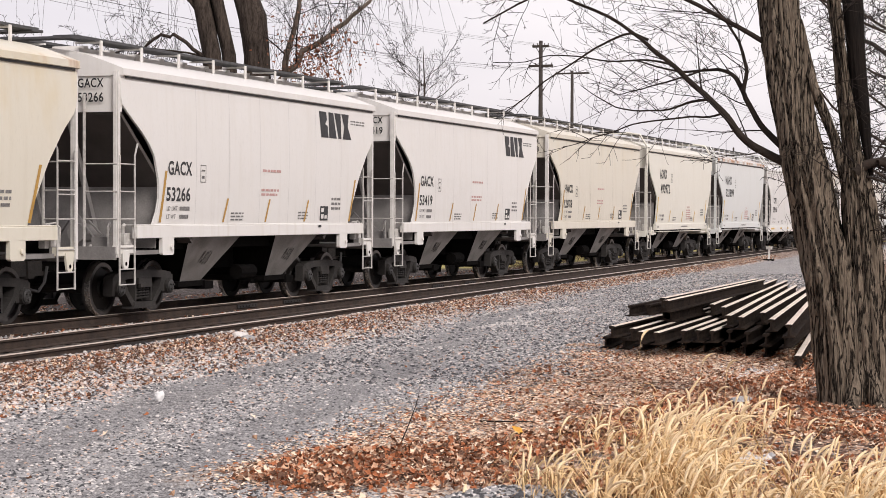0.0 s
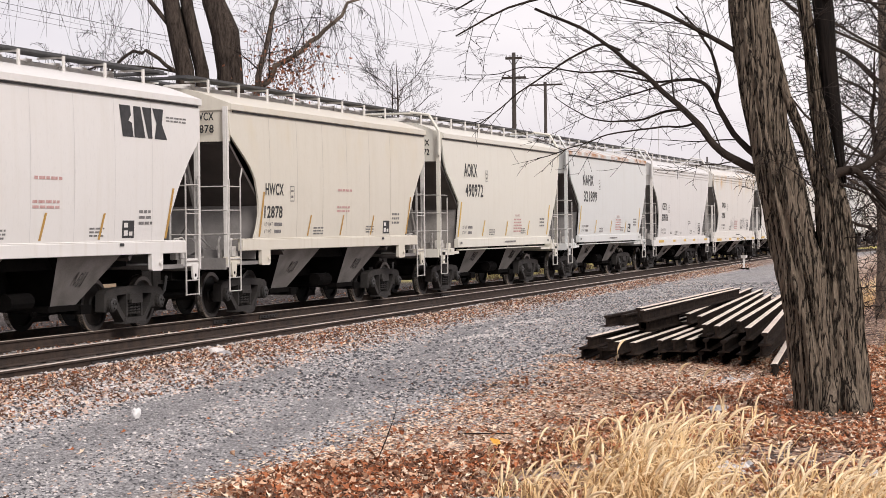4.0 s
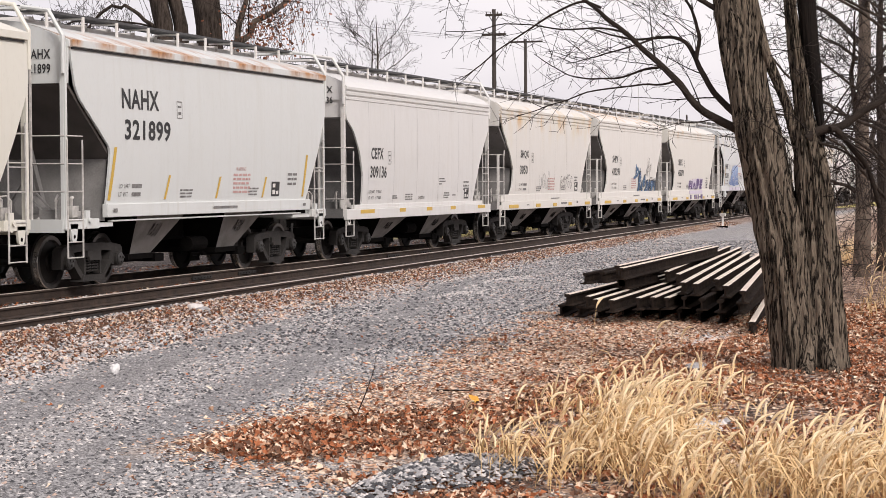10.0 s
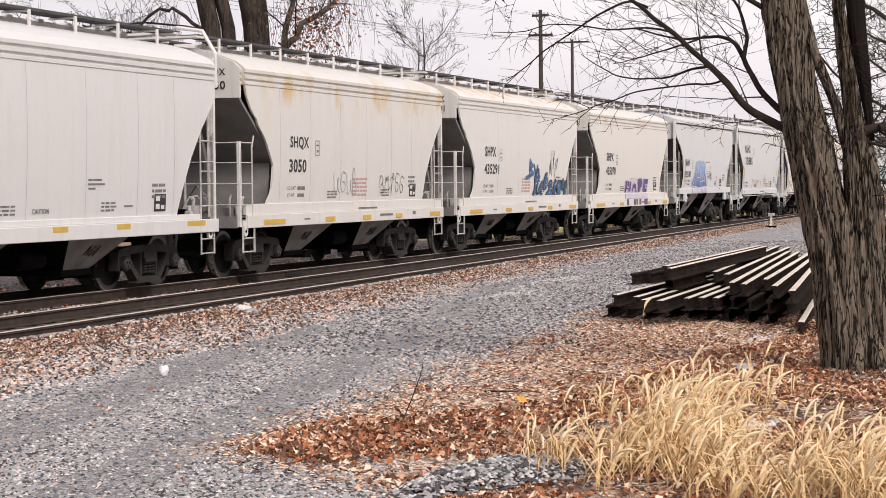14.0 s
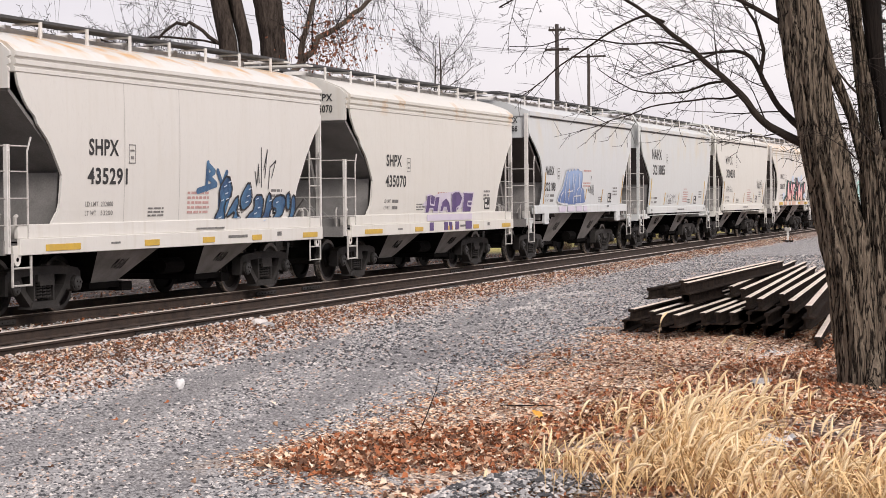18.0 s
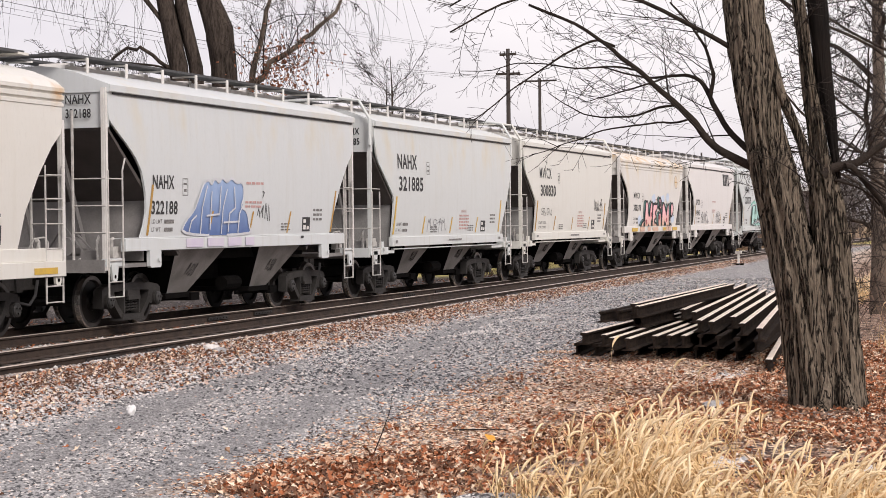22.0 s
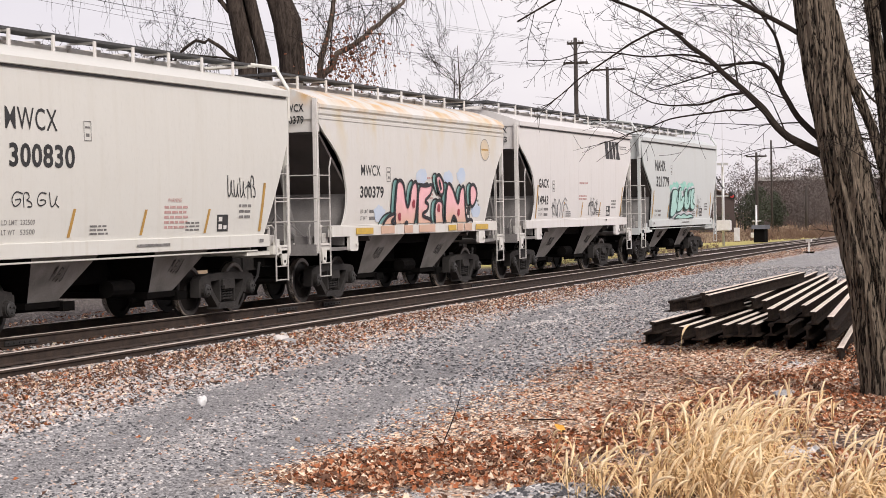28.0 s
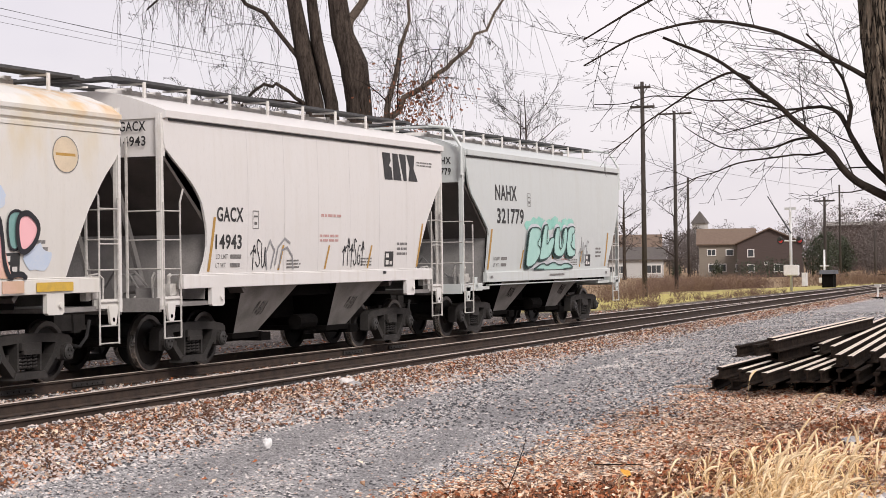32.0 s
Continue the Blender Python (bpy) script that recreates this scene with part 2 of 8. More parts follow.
def bark_material():
    """Bark split into long plates by dark furrows."""
    m = bpy.data.materials.new("furrowed_bark")
    m.use_nodes = True
    n, l = m.node_tree.nodes, m.node_tree.links
    b = n["Principled BSDF"]
    b.inputs["Roughness"].default_value, b.inputs["Specular IOR Level"].default_value = 0.95, 0.15
    co, mp = n.new("ShaderNodeTexCoord"), n.new("ShaderNodeMapping")
    mp.inputs["Scale"].default_value = (1, 1, 0.10)
    warp = n.new("ShaderNodeTexNoise")
    warp.inputs["Scale"].default_value, warp.inputs["Detail"].default_value = 3.0, 2
    l.new(co.outputs["Object"], warp.inputs["Vector"])
    add = n.new("ShaderNodeMixRGB")
    add.blend_type = "ADD"
    add.inputs[0].default_value = 0.05
    l.new(co.outputs["Object"], add.inputs[1])
    l.new(warp.outputs["Color"], add.inputs[2])
    l.new(add.outputs[0], mp.inputs["Vector"])
    v = n.new("ShaderNodeTexNoise")
    v.inputs["Scale"].default_value, v.inputs["Detail"].default_value, v.inputs["Roughness"].default_value = 17.0, 4, 0.55
    l.new(mp.outputs[0], v.inputs["Vector"])
    fine = n.new("ShaderNodeTexNoise")
    fine.inputs["Scale"].default_value, fine.inputs["Detail"].default_value = 90.0, 5
    l.new(mp.outputs[0], fine.inputs["Vector"])
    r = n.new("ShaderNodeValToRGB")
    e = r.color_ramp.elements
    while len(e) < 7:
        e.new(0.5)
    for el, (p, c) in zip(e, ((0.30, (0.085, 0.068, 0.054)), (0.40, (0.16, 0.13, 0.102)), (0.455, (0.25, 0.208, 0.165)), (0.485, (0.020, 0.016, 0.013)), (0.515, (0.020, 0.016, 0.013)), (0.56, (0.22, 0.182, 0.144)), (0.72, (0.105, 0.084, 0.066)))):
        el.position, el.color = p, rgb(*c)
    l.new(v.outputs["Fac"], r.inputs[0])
    off, crack = n.new("ShaderNodeMath"), n.new("ShaderNodeMapRange")
    off.operation, off.inputs[1].default_value = "SUBTRACT", 0.5
    l.new(v.outputs["Fac"], off.inputs[0])
    away = n.new("ShaderNodeMath")
    away.operation = "ABSOLUTE"
    l.new(off.outputs[0], away.inputs[0])
    crack.inputs["From Max"].default_value = 0.07
    l.new(away.outputs[0], crack.inputs["Value"])
    mx = n.new("ShaderNodeMixRGB")
    mx.blend_type = "MULTIPLY"
    mx.inputs[0].default_value = 0.75
    l.new(r.outputs[0], mx.inputs[1])
    g = n.new("ShaderNodeValToRGB")
    g.color_ramp.elements[0].position, g.color_ramp.elements[0].color = 0.3, rgb(0.42, 0.40, 0.38)
    g.color_ramp.elements[1].position, g.color_ramp.elements[1].color = 0.7, rgb(1.35, 1.3, 1.22)
    l.new(fine.outputs["Fac"], g.inputs[0])
    l.new(g.outputs[0], mx.inputs[2])
    l.new(mx.outputs[0], b.inputs["Base Color"])
    h = n.new("ShaderNodeMath")
    h.operation = "MULTIPLY_ADD"
    h.inputs[1].default_value = 0.25
    l.new(fine.outputs["Fac"], h.inputs[0])
    l.new(crack.outputs[0], h.inputs[2])
    bp = n.new("ShaderNodeBump")
    bp.inputs["Strength"].default_value, bp.inputs["Distance"].default_value = 1.0, 0.03
    l.new(h.outputs[0], bp.inputs["Height"])
    l.new(bp.outputs[0], b.inputs["Normal"])
    return m


MAT = dict(
    ground=ground_material(),
    rail_side=material("rail_steel_rusty", (0.034, 0.026, 0.022), 0.8, 0.0, (0.085, 0.056, 0.041), 5, 0.6, 0.3, 90, (1, 1, 1), 0.25),
    rail_top=material("rail_head_worn", (0.60, 0.53, 0.47), 0.5, 0.0, (0.40, 0.31, 0.25), 3, 0.8, 0.1, 60),
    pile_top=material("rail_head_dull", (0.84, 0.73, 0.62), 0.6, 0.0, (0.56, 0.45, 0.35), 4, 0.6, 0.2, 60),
    # rusty sides, darkened by the shade inside the pile
    pile_side=material("rail_old_side_shaded", (0.014, 0.011, 0.010), 0.9, 0.0, (0.055, 0.038, 0.028), 6, 0.6, 0.3, 80, (1, 1, 1), 0.06),
    tie=material("creosoted_tie", (0.05, 0.040, 0.033), 0.9, 0, (0.12, 0.095, 0.08), 6, 0.6, 0.4, 60, (0.3, 3, 3)),
    iron=material("cast_steel_grimy", (0.024, 0.0225, 0.022), 0.6, 0.0, (0.055, 0.049, 0.045), 5, 0.7, 0.4, 70, (1, 1, 1), 0.22),
    truck_steel=material("truck_frame_dusty", (0.028, 0.026, 0.025), 0.7, 0.0, (0.060, 0.054, 0.050), 4, 0.7, 0.4, 60, (1, 1, 1), 0.2),
    # wheel faces kept near black: shade beneath the cars is in the colour
    wheel=material("wheel_steel", (0.009, 0.008, 0.0075), 0.55, 0.0, (0.022, 0.017, 0.014), 4, 0.6, 0.1, 50, (1, 1, 1), 0.2),
    tread=material("wheel_tread_polished", (0.55, 0.53, 0.50), 0.25, 0.9, (0.35, 0.33, 0.31), 6, 0.5),
    # the deep shade under the cars is painted into this colour
    under=material("underframe_shade_dark", (0.005, 0.0045, 0.0045), 0.9, 0.0, (0.010, 0.009, 0.008), 4, 0.6, 0.3, 40, (1, 1, 1), 0.04),
    black=material("black_paint", (0.020, 0.019, 0.019), 0.6, 0, (0.04, 0.038, 0.036), 4, 0.6),
    letter=material("stencil_black", (0.018, 0.018, 0.019), 0.6, 0, (0.06, 0.06, 0.06), 9, 0.5),
    stencil=material("stencil_faded", (0.10, 0.095, 0.09), 0.7, 0, (0.3, 0.29, 0.28), 14, 0.8),
    red_stencil=material("stencil_faded_red", (0.46, 0.24, 0.22), 0.7, 0, (0.6, 0.44, 0.41), 14, 0.8),
    white=material("white_paint", (0.74, 0.72, 0.69), 0.5, 0, (0.52, 0.49, 0.45), 5, 0.5, 0.05, 30),
    ladder=material("worn_ladder_paint", (0.56, 0.54, 0.51), 0.6, 0, (0.30, 0.28, 0.26), 9, 0.7, 0.1, 40),
    gallery=material("galvanised_grating", (0.06, 0.06, 0.063), 0.8, 0.0, (0.12, 0.12, 0.12), 9, 0.6, 0.2, 80, (1, 1, 1), 0.2),
    yellow=material("yellow_reflective_sheet", (0.66, 0.42, 0.05), 0.45, 0, (0.45, 0.30, 0.08), 9, 0.6),
    ochre=material("ochre_stripe", (0.48, 0.28, 0.06), 0.6, 0, (0.35, 0.20, 0.06), 9, 0.6),
    rust=material("rust", (0.16, 0.07, 0.035), 0.85, 0, (0.30, 0.14, 0.06), 9, 0.7),
    bark=bark_material(),
    plain_bark=material("grey_brown_bark", (0.085, 0.066, 0.054), 0.95, 0, (0.022, 0.017, 0.014), 4, 1.0, 1.0, 16, (3.0, 3.0, 0.5), 0.15),
    pale_bark=material("pale_willow_bark", (0.19, 0.15, 0.12), 0.95, 0, (0.085, 0.066, 0.054), 3, 0.8, 0.6, 20, (1, 1, 1), 0.15),
    limb_bark=material("limb_bark", (0.022, 0.017, 0.014), 0.95, 0, (0.055, 0.042, 0.034), 5, 0.6, 0.5, 50, (1, 1, 1), 0.15),
    charred=material("charred_wood", (0.008, 0.007, 0.0065), 0.95, 0, (0.022, 0.017, 0.014), 4, 0.7, 0.6, 30, (2, 2, 0.3), 0.1),
    bearing=material("bearing_cap_steel", (0.05, 0.048, 0.046), 0.45, 0.2, (0.025, 0.023, 0.022), 9, 0.7, 0.2, 60),
    rim=material("wheel_rim_steel", (0.045, 0.042, 0.041), 0.28, 0.6, (0.13, 0.12, 0.11), 5, 0.6),
    twig=material("bare_twigs", (0.022, 0.017, 0.015), 0.9, 0, (0.05, 0.038, 0.032), 6, 0.5, 0, 40, (1, 1, 1), 0.2),
    pole=material("weathered_pole_wood", (0.034, 0.027, 0.024), 0.9, 0, (0.065, 0.052, 0.045), 3, 0.7, 0.3, 40, (4, 4, 0.4)),
)


# ---- mesh helpers ----
def link(name, me, parent=None, label=""):
    ob = new(name, me)
    if parent:
        ob.parent = parent
    if label:
        ob["label"] = label
    return ob


def as_mesh(name, bm, mats, smooth=False):
    me = bpy.data.meshes.new(name)
    bmesh.ops.recalc_face_normals(bm, faces=bm.faces)
    bm.to_mesh(me)
    bm.free()
    for m in mats if isinstance(mats, (list, tuple)) else [mats]:
        me.materials.append(m)
    if smooth:
        me.polygons.foreach_set("use_smooth", [True] * len(me.polygons))
    return me


def part(name, bm, mat, parent, label="", smooth=False):
    return link(name, as_mesh(name, bm, mat, smooth), parent, label)


def box(bm, x0, x1, y0, y1, z0, z1, mi=0):
    v = [bm.verts.new((x, y, z)) for x in (x0, x1) for y in (y0, y1) for z in (z0, z1)]
    for f in ((0, 1, 3, 2), (4, 6, 7, 5), (0, 4, 5, 1), (2, 3, 7, 6), (0, 2, 6, 4), (1, 5, 7, 3)):
        bm.faces.new([v[i] for i in f]).material_index = mi
    return bm


def prism(bm, pts, y0, y1, mi=0):
    """A plate of outline pts (x, z) from y0 to y1."""
    a = [bm.verts.new((x, y0, z)) for x, z in pts]
    c = [bm.verts.new((x, y1, z)) for x, z in pts]
    k = len(pts)
    for f in [a, c[::-1]] + [[a[i], c[i], c[(i + 1) % k], a[(i + 1) % k]] for i in range(k)]:
        bm.faces.new(f).material_index = mi
    return bm


def tube(bm, pts, rad, seg=6, mi=0):
    """A round bar along pts; rad is one radius or one for each point."""
    pts = [Vector(p) for p in pts]
    rads = rad if isinstance(rad, (list, tuple)) else [rad] * len(pts)
    rings, side = [], None
    for i, p in enumerate(pts):
        d = (pts[min(i + 1, len(pts) - 1)] - pts[max(i - 1, 0)]).normalized()
        if side is None:
            side = d.orthogonal().normalized()
        side = (side - d * side.dot(d)).normalized()
        up = d.cross(side)
        rings.append([bm.verts.new(p + (side * math.cos(k * math.tau / seg) + up * math.sin(k * math.tau / seg)) * rads[i]) for k in range(seg)])
    for r, s in zip(rings, rings[1:]):
        for k in range(seg):
            bm.faces.new((r[k], r[(k + 1) % seg], s[(k + 1) % seg], s[k])).material_index = mi
    bm.faces.new(rings[0][::-1]).material_index = mi
    bm.faces.new(rings[-1]).material_index = mi
    return bm


def lathe(bm, prof, seg=28, mis=None):
    """A body turned round the y axis from (radius, y) pairs."""
    rings = [[bm.verts.new((r * math.cos(k * math.tau / seg), y, r * math.sin(k * math.tau / seg))) for k in range(seg)] for r, y in prof]
    for j, (r, s) in enumerate(zip(rings, rings[1:])):
        for k in range(seg):
            bm.faces.new((r[k], r[(k + 1) % seg], s[(k + 1) % seg], s[k])).material_index = mis[j] if mis else 0
    bm.faces.new(rings[0])
    bm.faces.new(rings[-1][::-1])
    return bm


def BM():
    return bmesh.new()


def lerp(table, z):
    return float(np.interp(z, [a for a, _ in table], [c for _, c in table]))


TEXTS = {}


def outline_text(body, offset=0.0):
    """The built-in font's outlines of body, scaled to a unit box: points (u, v) and faces."""
    key = (body, offset)
    if key not in TEXTS:
        cu = bpy.data.curves.new("lettering", "FONT")
        cu.body, cu.offset, cu.resolution_u, cu.space_character = body, offset, 3, 1.08
        ob = new("lettering", cu)
        me = bpy.data.meshes.new_from_object(ob)
        co = np.array([v.co[:2] for v in me.vertices])
        TEXTS[key] = (co, [tuple(p.vertices) for p in me.polygons])
        bpy.data.objects.remove(ob)
        bpy.data.meshes.remove(me)
    return TEXTS[key]


def letter(parent, body, x0, x1, z0, z1, put, mat, name="lettering", offset=0.0, frame_of=None, slant=0.0, wave=0.0):
    """Painted letters that fill the box x0..x1, z0..z1 of a surface; put(x, z) gives the point on it."""
    co, faces = outline_text(body, offset)
    base, _ = outline_text(body, 0.0) if frame_of is None else outline_text(frame_of, 0.0)
    lo, hi = base.min(0), base.max(0)
    uv = (co - lo) / (hi - lo)
    pts = []
    for u, v in uv:
        s = 1 + wave * math.sin(u * 9.0)
        pts.append(put(x0 + (x1 - x0) * u + slant * v, z0 + (z1 - z0) * v * s + wave * 0.3 * math.cos(u * 14)))
    me = bpy.data.meshes.new(name)
    me.from_pydata(pts, [], faces)
    me.materials.append(mat)
    return link(name, me, parent)


# ---- ground ----
RAIL_TOP, TRAIN_Y, HALF_GAUGE = 0.19, 17.0, 0.75


def siding_y(x):
    """Middle of the near track, which draws in towards the other one."""
    return 13.55 + 0.034 * (x - 20) if x < 100 else 16.27 + 0.73 * (1 - math.exp(-(x - 100) * 0.0466))


def height(x, y):
    """Lie of the land, nearly level; it drops a little beyond the tracks."""
    h = 0.05 * noise.noise((x * 0.22, y * 0.22, 3.1)) + 0.02 * noise.noise((x * 0.9, y * 0.9, 7.7))
    lane = max(0.0, 1 - abs(y - (8.0 + 0.07 * (x - 16))) / 2.2)
    h -= 0.04 * lane
    edge = siding_y(x) - HALF_GAUGE - 0.05
    if 11.6 < y < 19.8:
        h = h * 0.15
    if 0 <= edge - y < 1.6 and -20 < x < 100:
        h += 0.105 * (1 - (edge - y) / 1.6) ** 1.5
    if y > 21:
        h -= min(0.5, (y - 21) * 0.03)
    far = math.hypot(x, y)
    if far > 110:
        h -= min(1.5, (far - 110) * 0.008)
    if x > 7 and x < 40 and y < 4:
        h += 0.05 * max(0, 1 - abs(x - 19) / 6) * max(0, 1 - abs(y - 2.2) / 3)
    return h


def axis(steps):
    out = []
    for a, b, n in steps:
        out += list(np.linspace(a, b, n, endpoint=False))
    return out + [steps[-1][1]]


gx = axis([(-900, -30, 8), (-30, 4, 14), (4, 34, 110), (34, 110, 70), (110, 300, 18), (300, 2500, 10)])
gy = axis([(-900, -20, 8), (-20, 0, 12), (0, 9, 36), (9, 20, 88), (20, 60, 22), (60, 300, 18), (300, 2500, 10)])
gv = [(x, y, height(x, y)) for x in gx for y in gy]
ny = len(gy)
gf = [(i * ny + j, (i + 1) * ny + j, (i + 1) * ny + j + 1, i * ny + j + 1) for i in range(len(gx) - 1) for j in range(ny - 1)]
g_me = bpy.data.meshes.new("ground")
g_me.from_pydata(gv, [], gf)
g_me.materials.append(MAT["ground"])
g_me.polygons.foreach_set("use_smooth", [True] * len(g_me.polygons))
ground = tagged(new("ground", g_me), "grey gravel lane, stony shoulder and fallen brown leaves", "ground", kind="structure")

# ---- the two tracks ----
RAIL_PROFILE = ((-0.07, 0.0), (0.07, 0.0), (0.07, 0.012), (0.012, 0.03), (0.010, 0.125), (0.036, 0.138), (0.036, 0.165), (0.026, 0.172), (-0.026, 0.172), (-0.036, 0.165), (-0.036, 0.138), (-0.010, 0.125), (-0.012, 0.03), (-0.07, 0.012))


def rail_bm(line, z0=0.0, big=1.0):
    """A rail of the real section along the points (x, y) of line; its head is worn bright."""
    bm, rings = BM(), []
    for i, (x, y) in enumerate(line):
        a, c = Vector(line[max(i - 1, 0)]), Vector(line[min(i + 1, len(line) - 1)])
        d = (c - a).normalized()
        nrm = Vector((-d.y, d.x))
        rings.append([bm.verts.new((x + nrm.x * u * big, y + nrm.y * u * big, z0 + w)) for u, w in RAIL_PROFILE])
    k = len(RAIL_PROFILE)
    for r, s in zip(rings, rings[1:]):
        for j in range(k):
            bm.faces.new((r[j], r[(j + 1) % k], s[(j + 1) % k], s[j])).material_index = 1 if j in (7, 8, 6) else 0
    bm.faces.new(rings[0])
    bm.faces.new(rings[-1][::-1])
    return bm


main_track = tagged(new("main_track"), "rusty steel rails on dark wooden ties under the train", "railway track", kind="structure")
siding = tagged(new("siding_track"), "empty siding with rusty rails and worn pale heads", "railway track", kind="structure")
RX = [-60 + 4 * i for i in range(110)]
tie_bm = box(BM(), -0.115, 0.115, -1.3, 1.3, -0.16, 0.0)
bmesh.ops.bevel(tie_bm, geom=tie_bm.edges[:], offset=0.012, segments=1, affect="EDGES")
TIE = as_mesh("sleeper", tie_bm, MAT["tie"])
joint_bm = box(BM(), -0.45, 0.45, -0.052, -0.030, 0.045, 0.115)
for bx in (-0.36, -0.22, -0.07, 0.07, 0.22, 0.36):
    tube(joint_bm, [(bx, -0.05, 0.08), (bx, -0.075, 0.08)], 0.017, 6)
JOINT = as_mesh("joint_bar", joint_bm, MAT["iron"])
for track, mid in ((main_track, lambda x: TRAIN_Y), (siding, siding_y)):
    for s in (-1, 1):
        part("rail", rail_bm([(x, mid(x) + s * HALF_GAUGE) for x in RX], RAIL_TOP - 0.172), [MAT["rail_side"], MAT["rail_top"]], track)
    for i in range(190):
        x = -20 + 0.56 * i
        ob = link("sleeper", TIE, track)
        ob.location = (x, mid(x) + random.uniform(-0.04, 0.04), RAIL_TOP - 0.172 + random.uniform(-0.008, 0.0))
        ob.rotation_euler = (0, 0, random.uniform(-0.015, 0.015))
    for i, x in enumerate((11.2, 22.6, 24.5, 34.0, 36.2, 45.4, 48.0, 57.0)):
        ob = link("joint_bar", JOINT, track)
        ob.location = (x + (0.6 if track is siding else 0), mid(x) - HALF_GAUGE, RAIL_TOP - 0.172)

# ---- the train: two-bay covered hopper cars ----
CAR_L, PITCH = 11.45, 12.67
WHEEL_R = 0.457


def half_width(z):
    return 1.60 - 0.035 * ((z - 2.9) / 1.2) ** 2


EDGE = {  # height above the rail: how far the side sheet stands back from the car's end
    "round": (((1.5, 1.16), (1.62, 1.22), (1.78, 1.31), (2.0, 1.37), (2.32, 1.35), (2.75, 1.18), (3.0, 0.93), (3.19, 0.66), (3.41, 0.3), (3.59, 0.05), (4.3, 0.03)),
              ((1.5, 1.50), (1.62, 1.44), (2.02, 1.24), (2.55, 0.92), (3.04, 0.50), (3.37, 0.12), (3.6, 0.05), (4.3, 0.03))),
    "angled": (((1.2, 1.36), (1.45, 1.38), (2.3, 1.47), (2.42, 1.43), (2.83, 0.90), (3.21, 0.40), (3.4, 0.28), (3.85, 0.18), (4.3, 0.16)),
               ((1.2, 1.16), (1.45, 1.08), (2.5, 0.45), (3.3, 0.04), (3.5, 0.02), (4.3, 0.05))),
    "flow": (((1.3, 1.16), (1.44, 1.22), (1.66, 1.43), (2.18, 1.48), (2.69, 1.10), (2.95, 0.78), (3.07, 0.72), (3.2, 0.5), (3.49, 0.30), (3.7, 0.24), (4.3, 0.2)),
             ((1.3, 1.5), (1.45, 1.42), (2.0, 1.25), (2.6, 0.85), (3.05, 0.45), (3.3, 0.12), (4.3, 0.06))),
    "plain": (((1.2, 1.1), (1.36, 1.13), (1.96, 1.13), (2.5, 0.9), (2.98, 0.5), (3.28, 0.02), (4.3, 0.02)),
              ((1.2, 1.5), (1.33, 1.47), (1.75, 1.3), (2.3, 1.0), (2.8, 0.62), (3.32, 0.1), (4.3, 0.06))),
}


def side_sheet_bm(edges, z0, z1, side):
    bm, levels = BM(), 22
    outer, inner = [], []
    cols = 13
    for j in range(levels):
        z = z0 + (z1 - z0) * j / (levels - 1)
        a, c = lerp(edges[0], z), CAR_L - lerp(edges[1], z)
        for rows, back in ((outer, 0.0), (inner, 0.04)):
            rows.append([bm.verts.new((a + (c - a) * i / (cols - 1), side * (half_width(z) - back), z)) for i in range(cols)])
    for j in range(levels - 1):
        for i in range(cols - 1):
            bm.faces.new((outer[j][i], outer[j][i + 1], outer[j + 1][i + 1], outer[j + 1][i]))
            bm.faces.new((inner[j][i], inner[j + 1][i], inner[j + 1][i + 1], inner[j][i + 1]))
        for i in (0, cols - 1):
            bm.faces.new((outer[j][i], outer[j + 1][i], inner[j + 1][i], inner[j][i]))
    for j in (0, levels - 1):
        for i in range(cols - 1):
            bm.faces.new((outer[j][i], outer[j][i + 1], inner[j][i + 1], inner[j][i]))
    return bm


ROOF = [(-1.60, 4.05), (-1.63, 4.06), (-1.63, 4.17), (-1.55, 4.20), (-1.25, 4.31), (-0.95, 4.41), (-0.62, 4.49), (-0.3, 4.53), (0.3, 4.53), (0.62, 4.49), (0.95, 4.41), (1.25, 4.31), (1.55, 4.20), (1.63, 4.17), (1.63, 4.06), (1.60, 4.05)]
ROOF_RIB = [(-1.585, 3.70), (-1.60, 3.71), (-1.60, 3.76), (-1.57, 3.78), (-1.57, 3.80), (-1.61, 3.82), (-1.61, 3.88), (-1.575, 3.90), (-1.575, 3.92), (-1.62, 3.94), (-1.62, 4.00), (-1.45, 4.14), (-1.05, 4.30), (-0.62, 4.41), (-0.3, 4.45)]
ROOF_RIB = ROOF_RIB + [(-y, z) for y, z in reversed(ROOF_RIB)]


def roof_bm(prof, ends=(0.03, 0.03)):
    bm = BM()
    xs = [ends[0] + (CAR_L - ends[0] - ends[1]) * i / 12 for i in range(13)]
    rings = [[bm.verts.new((x, y, z)) for y, z in prof] for x in xs]
    for r, s in zip(rings, rings[1:]):
        for j in range(len(prof) - 1):
            bm.faces.new((r[j], r[j + 1], s[j + 1], s[j]))
        bm.faces.new((r[-1], r[0], s[0], s[-1]))
    bm.faces.new(rings[0])
    bm.faces.new(rings[-1][::-1])
    return bm


